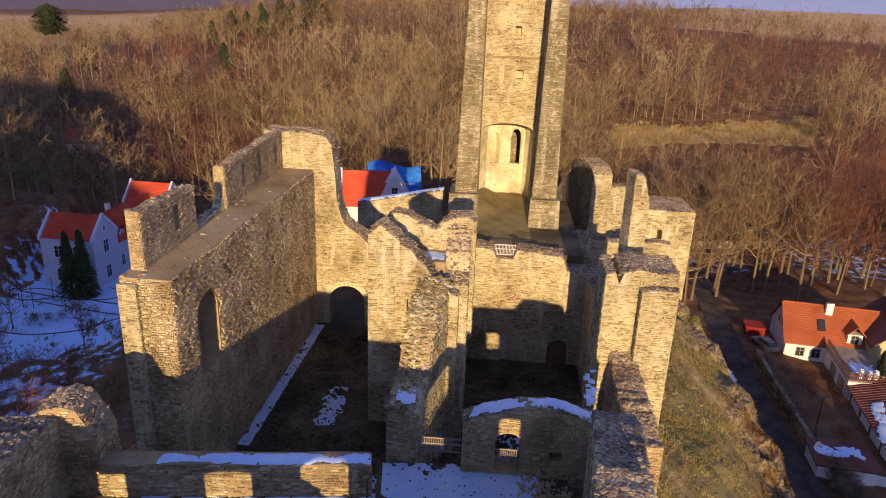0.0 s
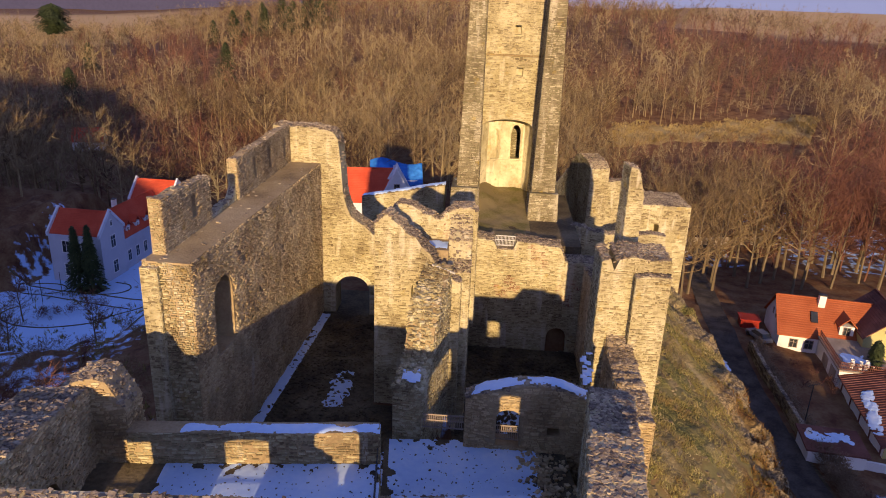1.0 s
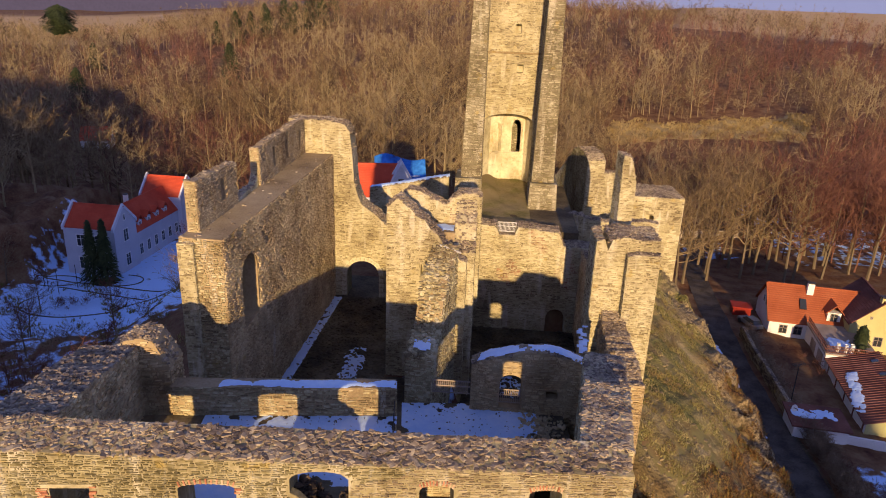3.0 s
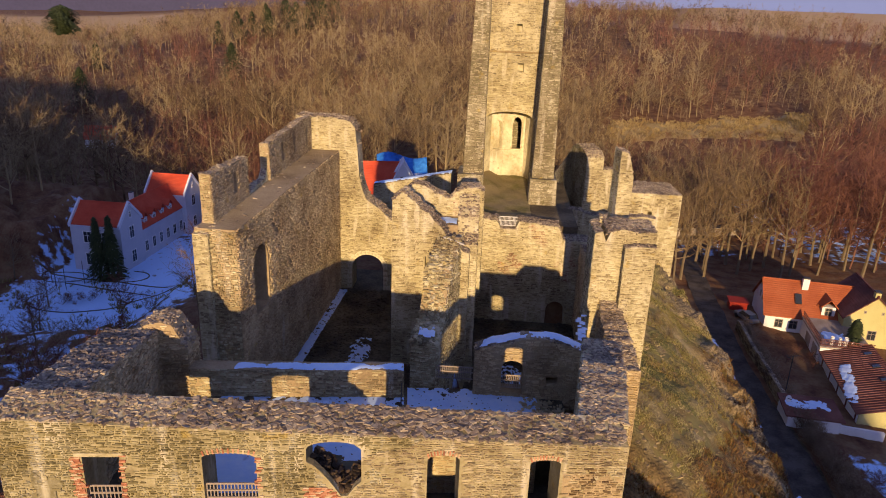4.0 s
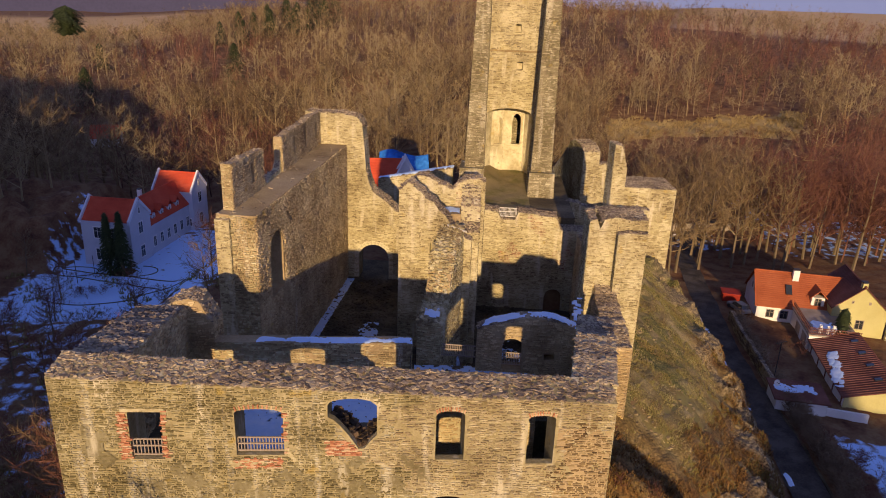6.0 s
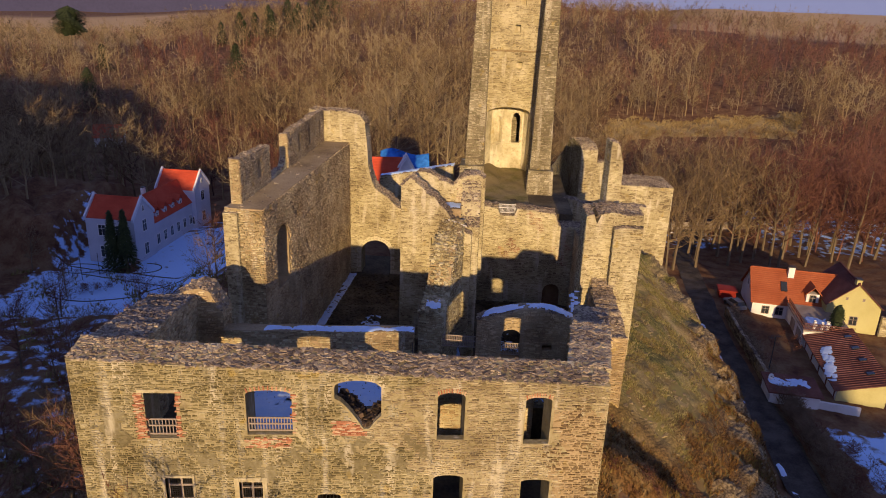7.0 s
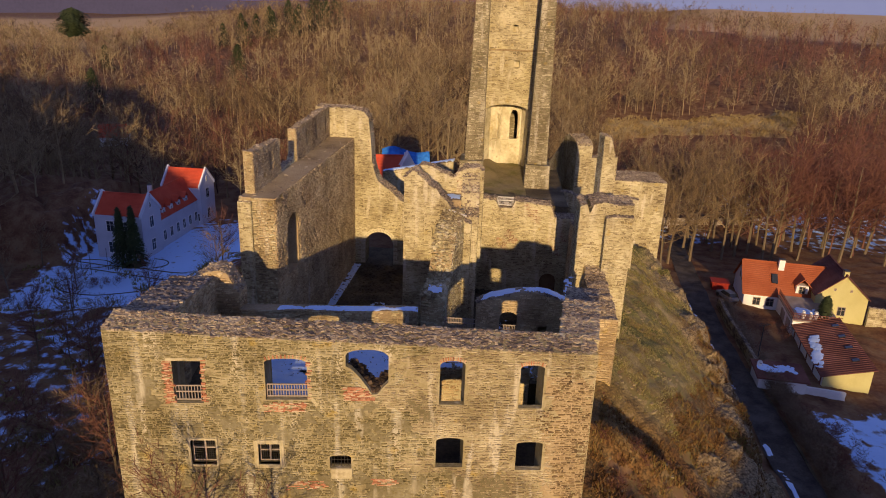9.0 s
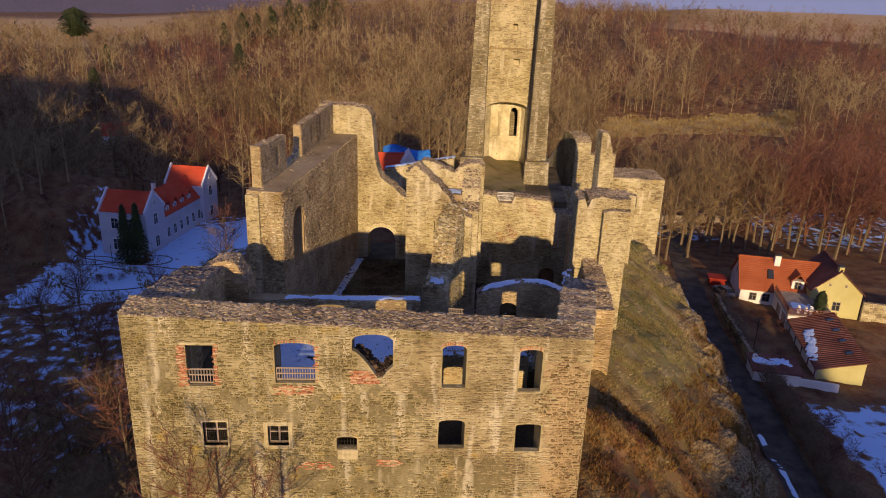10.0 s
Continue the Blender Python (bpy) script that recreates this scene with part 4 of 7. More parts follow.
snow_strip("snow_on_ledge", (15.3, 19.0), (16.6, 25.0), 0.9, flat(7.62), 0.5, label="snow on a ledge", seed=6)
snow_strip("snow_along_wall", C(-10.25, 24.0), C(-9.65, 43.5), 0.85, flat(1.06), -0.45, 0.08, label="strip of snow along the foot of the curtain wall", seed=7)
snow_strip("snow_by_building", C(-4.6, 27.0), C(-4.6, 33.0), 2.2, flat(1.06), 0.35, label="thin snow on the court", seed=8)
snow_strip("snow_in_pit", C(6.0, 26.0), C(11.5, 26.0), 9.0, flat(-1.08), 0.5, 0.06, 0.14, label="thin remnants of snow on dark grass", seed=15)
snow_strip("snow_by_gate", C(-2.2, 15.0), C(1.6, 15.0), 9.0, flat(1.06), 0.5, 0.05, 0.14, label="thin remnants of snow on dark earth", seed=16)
rubble_fill = new("floor_ruin", box_mesh("floor_ruin", [[(*C(u, v), z) for z in (6.5, 13.28) for u, v in ((-1.0, 30.4), (2.6, 30.4), (2.6, 33.0), (-1.0, 33.0))]], MORTAR_DARK))
tagged(rubble_fill, "rubble fill between the broken walls", "floor", kind="structure")
snow_strip("snow_in_ruin", C(0.9, 30.8), C(2.4, 30.8), 1.6, flat(13.3), -0.1, 0.06, label="snow caught in the broken masonry", seed=18)
snow_strip("snow_on_back_wall", (-2.5, 63.5), (7.5, 62.0), 1.2, lambda s, t: 8.0 + 0.21 * s, -0.5, 0.14, label="snow on the back wall", seed=9)

rf_ = np.random.default_rng(61)


def clods(name, spots, z, size, material, label):
    pts_ = np.array(spots, float)
    tagged(new(name, rubble(np.column_stack([pts_, z + rf_.uniform(-0.01, 0.03, len(pts_))]), rf_, size, material, 0.6)), label, "stones", kind="stuff")


clods("court_clods", [C(rf_.uniform(3.9, 14.3), rf_.uniform(21, 43)) for _ in range(2600)], -1.1, (0.05, 0.2), EARTH, "clods and tussocks on the dark court floor")
clods("yard_clods", [C(rf_.uniform(-10.6, -2.9) if v > 28 else rf_.uniform(-10.9, 0.0), v) for v in rf_.uniform(14, 44, 2600)], 1.05, (0.04, 0.15), EARTH, "clods on the trodden earth of the long court")
clods("snow_dirt", [(rf_.uniform(2.6, 11.2), rf_.uniform(12.6, 18.6)) for _ in range(170)], 4.16, (0.015, 0.055), EARTH, "dark stones and footprints in the court snow")
clods("snow_dirt", [(rf_.uniform(-8.2, 1.8), rf_.uniform(4.8, 10.4)) for _ in range(260)], 8.6, (0.015, 0.045), EARTH, "dark stones melting out of the terrace snow")
clods("court_debris", [(rf_.normal(11.7, 0.7), rf_.uniform(12, 18.5)) for _ in range(260)], 4.15, (0.05, 0.16), STONE_ROUGH, "fallen rubble along the court wall")
# ---- railings and window fittings ----
def railing(name, p, q, z, height_=1.0, gap=0.16, material=WOOD, label="wooden railing with upright slats", bar=0.05, group=""):
    p, q = np.array(p, float), np.array(q, float)
    L = np.hypot(*(q - p))
    a = math.atan2(q[1] - p[1], q[0] - p[0])
    ob = new(name)
    ob.matrix_world = pose(p[0], p[1], z, 0, 0, math.degrees(a))
    tagged(ob, label, "railing", group)
    bpy.context.view_layer.update()
    rail_me = box_mesh("rail", [box8(0, L, -bar / 2, bar / 2, 0, bar * 1.6)], material)
    slat_me = box_mesh("slat", [box8(-bar / 2, bar / 2, -bar / 3, bar / 3, 0.08, height_)], material)
    for zz in (0.12, height_ * 0.62 if height_ > 0.9 else 0.5, height_):
        o = new("rail", rail_me)
        o.parent, o.location = ob, (0, -bar * 0.7, zz)
    for i in range(int(L / gap) + 1):
        o = new("slat", slat_me)
        o.parent, o.location = ob, (min(i * gap, L), 0, 0)
    return ob


railing("window_railing", (-11.47, 0.22), (-9.98, 0.22), 9.5, 0.98, 0.17, group="railings in the palace windows")
railing("window_railing", (-6.45, 0.22), (-4.24, 0.22), 9.75, 0.85, 0.15, group="railings in the palace windows")
railing("chapel_railing", C(6.2, 44.0), C(8.05, 44.0), 9.15, 1.05, 0.13, GALV, "light metal railing in a gap of the chapel wall")
railing("terrace_railing", (1.9, 2.2), (1.9, 10.5), 8.6, 1.0, 1.4, METAL, "thin metal rail along the terrace edge", 0.04)
railing("gate_railing", C(2.0, 20.0), C(4.65, 20.0), 4.7, 1.05, 0.14, WOOD, "low slatted wooden barrier in the gateway")
railing("arch_railing", C(6.7, 19.6), C(8.2, 19.6), 4.5, 1.1, 0.13, WOOD, "low slatted wooden barrier in the arch")


def grille(name, x0, x1, z0, z1, cols, rows, material, label):
    ob = new(name)
    ob.location = (0, 0.35, 0)
    tagged(ob, label, "window")
    t = 0.07
    part("frame", box_mesh("frame", [box8(x0, x0 + t, 0, 0.08, z0, z1), box8(x1 - t, x1, 0, 0.08, z0, z1), box8(x0 + t, x1 - t, 0, 0.08, z0, z0 + t), box8(x0 + t, x1 - t, 0, 0.08, z1 - t, z1)], material), ob).location = (0, 0, 0)
    part("mullion", box_mesh("mullion", [box8((x0 + x1) / 2 - 0.06, (x0 + x1) / 2 + 0.06, -0.01, 0.09, z0, z1)], material), ob)
    part("transom", box_mesh("transom", [box8(x0, x1, -0.014, 0.086, (z0 + z1) / 2, (z0 + z1) / 2 + 0.09)], material), ob)
    bars = [box8(x0 + (x1 - x0) * (i + 0.5) / cols - 0.012, x0 + (x1 - x0) * (i + 0.5) / cols + 0.012, 0.03, 0.05, z0, z1) for i in range(cols)]
    bars += [box8(x0, x1, 0.052, 0.07, z0 + (z1 - z0) * (i + 0.5) / rows - 0.012, z0 + (z1 - z0) * (i + 0.5) / rows + 0.012) for i in range(rows)]
    part("lattice", box_mesh("lattice", bars, METAL), ob)
    for o in ob.children:
        o.matrix_parent_inverse = Matrix()
    return ob


grille("lattice_window", -10.9, -9.5, 5.48, 7.18, 12, 14, WOOD, "wooden window frame with an iron lattice")
grille("lattice_window", -7.1, -5.9, 5.49, 6.85, 10, 11, WOOD, "wooden window frame with an iron lattice")
barred = new("barred_window")
tagged(barred, "rusty iron bars across a small window", "window")
for i in range(7):
    part("bar", box_mesh("bar", [box8(-3.0 + i * 0.19, -2.975 + i * 0.19, 0.2, 0.225, 5.2, 6.05)], METAL), barred)
for i in range(3):
    part("bar", box_mesh("bar", [box8(-3.05, -1.82, 0.23, 0.25, 5.35 + i * 0.25, 5.375 + i * 0.25)], METAL), barred)


def bricks(name, x0, x1, z0, z1, owner, y=-0.03, skip=0.25, seed=3):
    """Exposed bricks in the masonry, each a piece, with broken ends to the courses."""
    r = np.random.default_rng(seed)
    me = [box_mesh("brick", [box8(0, w, 0, 0.12, 0, 0.066)], BRICK_PIECE) for w in (0.27, 0.24, 0.15)]
    z = z0
    while z < z1:
        x = x0 + r.uniform(-0.12, 0.06)
        while x < x1 + r.uniform(-0.14, 0.08):
            k = r.integers(3)
            if r.random() > skip:
                b = new("brick", me[k])
                b.parent = owner
                b.location = (x, y - r.uniform(0.022, 0.04), z + r.normal(0, 0.004))
            x += (0.282, 0.252, 0.162)[k]
        z += 0.078


BRICK_PIECE = mat("single red brick", [(0.40, (0.22, 0.085, 0.05)), (0.62, (0.40, 0.165, 0.09)), (0.82, (0.50, 0.28, 0.17)), (0.98, (0.52, 0.42, 0.28))], rnd=0.6, bump=0.4)
south = bpy.data.objects["wall_south"]
for i in range(11):                                        # the brick infill falls off to one side
    bricks("brick", -2.15, -0.75 + 0.035 * (5 - i) - 0.09 * max(0, i - 5), 9.75 + i * 0.078, 9.76 + i * 0.078, south, seed=20 + i, skip=0.04)
bricks("brick", -11.95, -11.62, 9.5, 12.15, south, seed=2, skip=0.06)
bricks("brick", -9.93, -9.83, 9.6, 12.2, south, seed=5, skip=0.15)
bricks("brick", -4.2, -4.1, 9.8, 12.1, south, seed=9, skip=0.35)
bricks("brick", -6.62, -4.3, 9.0, 9.55, south, seed=6, skip=0.3)
bricks("brick", -0.6, 0.7, 4.0, 4.4, south, seed=7, skip=0.3)
bricks("brick", -5.6, -3.4, 3.7, 4.3, south, seed=8, skip=0.5)
for o_ in (win[1], win[3], win[4]):                        # brick arches over the openings
    for k in range(11):
        t = (k + 0.5) / 11
        b = new("brick", box_mesh("brick", [box8(-0.035, 0.035, -0.045, 0.1, 0, 0.24)], BRICK_PIECE))
        b.parent = south
        b.matrix_local = pose(-15 + o_.a + (o_.b - o_.a) * t, -0.01, float(o_.top(o_.a + (o_.b - o_.a) * t)) + 0.02, 0, (t - 0.5) * 34, 0)
lintel = new("lintel", box_mesh("lintel", [box8(-11.8, -9.75, -0.06, 0.4, 12.16, 12.34)], MORTAR, 0.02))
lintel.parent = south
for nm, x0, x1, z0, z1, w in (("plaster_surround", -7.1, -5.9, 5.49, 6.85, 0.26), ("plaster_surround", -10.9, -9.5, 5.48, 7.1, 0.14)):
    o = new(nm, box_mesh(nm, [box8(x0 - w, x0, -0.075, 0.25, z0 - w, z1 + w), box8(x1, x1 + w, -0.075, 0.25, z0 - w, z1 + w), box8(x0, x1, -0.075, 0.25, z0 - w, z0), box8(x0, x1, -0.075, 0.25, z1, z1 + w)], MORTAR, 0.03))
    o.parent = south
sill_block = new("sill_block", box_mesh("sill_block", [box8(-3.0, -1.75, -0.09, 0.3, 4.5, 5.18)], MORTAR, 0.05))
sill_block.parent = south
rw_ = np.random.default_rng(31)
n = 240                                                    # rubble lying in the broken window, its colour darkened to stand for inner shade
bx_ = rw_.uniform(-1.9, 0.25, n)
part("fallen_rubble", rubble(np.column_stack([bx_, rw_.uniform(0.25, 1.8, n), win[2].bottom(bx_ + 15) * 0.75 + 0.25 * 9.3 + rw_.uniform(-0.1, 0.25, n)]), rw_, (0.07, 0.2), ROCK_SHADED, 0.7), south, "fallen rubble in a broken window, darkened for the shade inside", kind="stuff")


def wall_patch(name, x0, x1, z0, z1, thr, seed, material=None, out=0.062, label="remnant of old plaster on the masonry"):
    """Ragged plaster left on the palace front."""
    gx, gz = np.meshgrid(np.arange(x0, x1, 0.08), np.arange(z0, z1, 0.08))
    edge = np.minimum.reduce([gx - x0, x1 - gx, gz - z0, z1 - gz])
    h = wave(gx, gz, 0.9, seed) * 0.6 + wave(gx, gz, 0.31, seed + 2) * 0.4 + wave(gx, gz, 0.12, seed + 4) * 0.25 + 0.5 * np.clip(edge, 0, 1) - 0.4 - thr
    for o in win:
        h = np.where(o.holds(gx + 15, gz, 0.14), -1, h)
    y = -out + 0.015 * wave(gx, gz, 0.5, seed) - 0.02 * np.clip(-h * 4, -1, 1)
    idx = np.arange(gx.size).reshape(gx.shape)
    quad = np.stack([idx[:-1, :-1], idx[:-1, 1:], idx[1:, 1:], idx[1:, :-1]], -1)
    hm = np.minimum.reduce([h[:-1, :-1], h[:-1, 1:], h[1:, 1:], h[1:, :-1]])
    part(name, mesh_np(name, np.stack([gx, y, gz], -1).reshape(-1, 3), quad[hm > 0], material or MORTAR_FRONT, smooth=True), south, label, kind="stuff")


wall_patch("dark_joints", 9.2, 11.98, 1.5, 11.4, -0.55, 7.0, MORTAR_DARK, 0.03, "earthy washed-out joints")
wall_patch("plaster_remnant", -14.8, 8.0, 1.5, 5.2, -0.12, 1.0)
wall_patch("plaster_remnant", -12.0, 3.5, 6.6, 9.2, 0.05, 2.0)
wall_patch("plaster_remnant", -14.7, -11.8, 5.0, 12.5, 0.18, 3.0)
wall_patch("plaster_remnant", -2.2, 3.0, 8.4, 10.0, -0.1, 4.0)
wall_patch("plaster_remnant", -7.2, -3.6, 8.6, 9.9, 0.0, 5.0, MORTAR)
wall_patch("plaster_remnant", -4.6, -3.5, 9.2, 12.0, 0.1, 6.0, MORTAR)

# ---- houses ----
def roof_courses(L, W, eave, ridge, over, material, thick=0.16, course=0.34, half=None):
    """Two slopes of overlapping tile courses, in house axes."""
    meshes = []
    rise = ridge - eave
    for side in (0, 1):
        run = W / 2
        slope = math.hypot(run, rise)
        n = max(4, int((slope + over) / course))
        prof = []
        for i in range(n + 1):                             # stepped like lapped courses
            y0 = -over * run / slope + (run + over * run / slope) * i / n
            z0 = eave + rise * (y0 / run)
            prof += [(y0, z0 + thick - 0.05), (y0, z0 + thick)] if 0 < i < n else [(y0, z0 + thick)]
        low = [(y, eave + rise * (y / run) - 0.02) for y, _ in prof]
        if side:
            prof, low = [(W - y, z) for y, z in prof], [(W - y, z) for y, z in low]
        xa, xb, m = -over, L + over, len(prof)
        v = [(x, y, z) for line_ in (prof, low) for x in (xa, xb) for y, z in line_]
        q = []
        for i in range(m - 1):
            q += [(i, m + i, m + i + 1, i + 1), (2 * m + i, 2 * m + i + 1, 3 * m + i + 1, 3 * m + i), (i, i + 1, 2 * m + i + 1, 2 * m + i), (m + i, 3 * m + i, 3 * m + i + 1, m + i + 1)]
        q += [(0, 2 * m, 3 * m, m), (m - 1, 2 * m - 1, 4 * m - 1, 3 * m - 1)]
        meshes.append(mesh_np("roof", v, q, material))
    return meshes


def place_window(owner, x, y, z, w, h, face, surround, glazing=True):
    """A framed window set on a wall; face: the way it looks, in house axes (-y, -x or +x)."""
    rz = {"-y": 0, "-x": -90, "+x": 90}[face]
    win_ = new("window")
    win_.parent = owner
    win_.matrix_local = pose(x, y, z, 0, 0, rz)
    t = 0.09 if surround is not WHITE else 0.14
    fr = new("frame", box_mesh("frame", [box8(-w / 2, -w / 2 + t, -0.05, 0.02, 0, h), box8(w / 2 - t, w / 2, -0.05, 0.02, 0, h), box8(-w / 2 + t, w / 2 - t, -0.05, 0.02, 0, t), box8(-w / 2 + t, w / 2 - t, -0.05, 0.02, h - t, h), box8(-0.03, 0.03, -0.045, 0.02, t, h - t), box8(-w / 2 + t, -0.03, -0.045, 0.02, h * 0.62, h * 0.62 + 0.05), box8(0.03, w / 2 - t, -0.045, 0.02, h * 0.62, h * 0.62 + 0.05)], surround))
    fr.parent = win_
    pn = new("pane", box_mesh("pane", [box8(-w / 2 + t, w / 2 - t, -0.02, -0.008, t, h - t)], GLASS))
    pn.parent = win_
    return win_


def gable_house(name, at, turn, L, W, eave, ridge, wall_m, roof_m, label, wins=(), chimneys=(), parapet=None, over=0.35, base=-1.5, surround=WOOD):
    ob = new(name)
    ob.matrix_world = pose(*at, 0, 0, turn)
    tagged(ob, label, "house")
    bm = bmesh.new()
    ring0 = [(0, 0), (L, 0), (L, W), (0, W)]
    lo = [bm.verts.new((x, y, base)) for x, y in ring0]
    hi = [bm.verts.new((x, y, eave)) for x, y in ring0]
    g0, g1 = bm.verts.new((0, W / 2, ridge)), bm.verts.new((L, W / 2, ridge))
    for f in ([lo[0], lo[1], hi[1], hi[0]], [lo[2], lo[3], hi[3], hi[2]], [lo[1], lo[2], hi[2], g1, hi[1]], [lo[3], lo[0], hi[0], g0, hi[3]], [hi[0], hi[1], g1, g0], [hi[2], hi[3], g0, g1], lo[::-1]):
        bm.faces.new(f)
    me = bpy.data.meshes.new("wall")
    bm.to_mesh(me)
    bm.free()
    me.materials.append(wall_m)
    o = new("wall", me)
    o.parent = ob
    for me in roof_courses(L, W, eave, ridge, over if not parapet else 0.0, roof_m):
        o = new("roof", me)
        o.parent = ob
    ridge_cap = new("ridge", box_mesh("ridge", [box8(-0.2, L + 0.2, W / 2 - 0.14, W / 2 + 0.14, ridge + 0.06, ridge + 0.26)], roof_m, 0.05))
    ridge_cap.parent = ob
    if parapet:
        for x in (-0.12, L - 0.28):
            items = []
            for y0, y1, z0, z1 in ((-0.35, W / 2, eave - 0.3, ridge), (W / 2, W + 0.35, ridge, eave - 0.3)):
                items.append([(x, y0, z0), (x + 0.4, y0, z0), (x + 0.4, y1, z1), (x, y1, z1), (x, y0, z0 + 0.75), (x + 0.4, y0, z0 + 0.75), (x + 0.4, y1, z1 + 0.75), (x, y1, z1 + 0.75)])
            o = new("gable_coping", box_mesh("gable_coping", items, parapet))
            o.parent = ob
    for w_ in wins:
        place_window(ob, *w_, surround)
    for cx_, cy_, cz, ch, cm in chimneys:
        o = new("chimney", box_mesh("chimney", [box8(cx_ - 0.45, cx_ + 0.45, cy_ - 0.35, cy_ + 0.35, cz, cz + ch)], cm, 0.02))
        o.parent = ob
        k = new("chimney_cap", box_mesh("chimney_cap", [box8(cx_ - 0.5, cx_ + 0.5, cy_ - 0.4, cy_ + 0.4, cz + ch, cz + ch + 0.15)], METAL))
        k.parent = o
    return ob


# the cottage by the road
TURN = -15.4
EX, EY = (math.cos(radians(TURN)), math.sin(radians(TURN))), (-math.sin(radians(TURN)), math.cos(radians(TURN)))


def yard(x, y):
    """From the cottage's own axes to the plan."""
    return (55.5 + EX[0] * x + EY[0] * y, 66.8 + EX[1] * x + EY[1] * y)


cottage = gable_house("cottage", (*yard(0, 0), -13.9), TURN, 12.6, 8.8, 2.75, 6.7, WHITE, TILE_ORANGE, "white rendered cottage with an orange tiled roof",
                      [(2.0, 0, 0.75, 1.15, 1.35, "-y"), (4.0, 0, 0.75, 1.15, 1.35, "-y"), (0, 3.4, 3.6, 0.55, 0.95, "-x"), (0, 5.0, 3.6, 0.55, 0.95, "-x")], [(5.6, 3.7, 5.2, 2.4, WHITE)])
for sx in (4.1,):
    sl = new("skylight", box_mesh("skylight", [[(sx, 1.4, 4.25), (sx + 0.9, 1.4, 4.25), (sx + 0.9, 2.6, 5.33), (sx, 2.6, 5.33), (sx, 1.3, 4.4), (sx + 0.9, 1.3, 4.4), (sx + 0.9, 2.5, 5.48), (sx, 2.5, 5.48)]], GLASS))
    sl.parent = cottage
dormer = new("dormer", box_mesh("dormer", [box8(7.6, 9.4, 0.5, 3.0, 2.9, 4.6)], WHITE))
dormer.parent = cottage
dr_ = new("dormer_roof", box_mesh("dormer_roof", [[(7.3, 0.2, 4.5), (8.5, 0.2, 5.7), (8.5, 3.6, 5.7), (7.3, 3.0, 4.5), (7.3, 0.2, 4.66), (8.5, 0.2, 5.88), (8.5, 3.6, 5.88), (7.3, 3.0, 4.66)], [(8.5, 0.2, 5.7), (9.7, 0.2, 4.5), (9.7, 3.0, 4.5), (8.5, 3.6, 5.7), (8.5, 0.2, 5.88), (9.7, 0.2, 4.66), (9.7, 3.0, 4.66), (8.5, 3.6, 5.88)]], TILE_ORANGE))
dr_.parent = dormer
place_window(dormer, 8.5, 0.5, 3.1, 1.0, 1.4, "-y", WOOD)

annex = new("annex")
annex.matrix_world = pose(*yard(5.1, -9.6), -13.9, 0, 0, TURN)
tagged(annex, "white flat-roofed annex with a roof terrace", "building")
for nm, me in (("wall", box_mesh("wall", [box8(0, 6.5, 0, 9.6, -1.5, 2.7)], WHITE)), ("roof_deck", box_mesh("roof_deck", [box8(-0.15, 6.6, -0.15, 9.6, 2.7, 2.9)], WOOD)), ("garage_door", box_mesh("garage_door", [box8(-0.04, 0.02, 1.0, 3.2, 0, 2.1)], WOOD)), ("garage_door", box_mesh("garage_door", [box8(-0.04, 0.02, 4.4, 6.6, 0, 2.1)], WOOD))):
    o = new(nm, me)
    o.parent = annex
railing("balcony_railing", yard(5.1, -9.6), yard(11.6, -9.6), -11.0, 1.0, 0.2, TILE_BROWN, "dark brown wooden balcony railing")
railing("balcony_railing", yard(5.1, -0.2), yard(5.1, -9.6), -11.0, 1.0, 0.2, TILE_BROWN, "dark brown wooden balcony railing")
snow_strip("snow_on_deck", yard(6.2, -7.6), yard(9.6, -7.6), 3.6, flat(-11.0), 0.15, label="snow left on the roof terrace", seed=11)

wing = new("shed_wing")
wing.matrix_world = pose(*yard(5.4, -25.0), -14.2, 0, 0, TURN)
tagged(wing, "long low wing with a brown ribbed roof and yellow end wall", "building")
o = new("wall", box_mesh("wall", [[(0, 0, -1.5), (5.5, 0, -1.5), (5.5, 15.2, -1.5), (0, 15.2, -1.5), (0, 0, 2.3), (5.5, 0, 3.9), (5.5, 15.2, 3.9), (0, 15.2, 2.3)]], WHITE))
o.parent = wing
o = new("end_wall", box_mesh("end_wall", [[(0, -0.06, -1.5), (5.5, -0.06, -1.5), (5.5, 0, -1.5), (0, 0, -1.5), (0, -0.06, 2.28), (5.5, -0.06, 3.88), (5.5, 0, 3.88), (0, 0, 2.28)]], YELLOW))
o.parent = wing
rib, low_ = [], []
for i in range(30):                                        # ribbed sheet roof, one piece
    y0 = -0.4 + i * 0.533
    rib += [(y0, 0.0), (y0 + 0.38, 0.0), (y0 + 0.42, 0.06), (y0 + 0.50, 0.06)]
nr_ = len(rib)
v = [(x, y, z + dz - drop) for drop in (0.0, 0.12) for x, z in ((-0.4, 2.40), (5.8, 4.24)) for y, dz in rib]
q = []
for i in range(nr_ - 1):
    q += [(i, nr_ + i, nr_ + i + 1, i + 1), (2 * nr_ + i, 2 * nr_ + i + 1, 3 * nr_ + i + 1, 3 * nr_ + i), (i, i + 1, 2 * nr_ + i + 1, 2 * nr_ + i), (nr_ + i, 3 * nr_ + i, 3 * nr_ + i + 1, nr_ + i + 1)]
q += [(0, 2 * nr_, 3 * nr_, nr_), (nr_ - 1, 2 * nr_ - 1, 4 * nr_ - 1, 3 * nr_ - 1)]
o = new("roof", mesh_np("roof", v, q, TILE_BROWN))
o.parent = wing
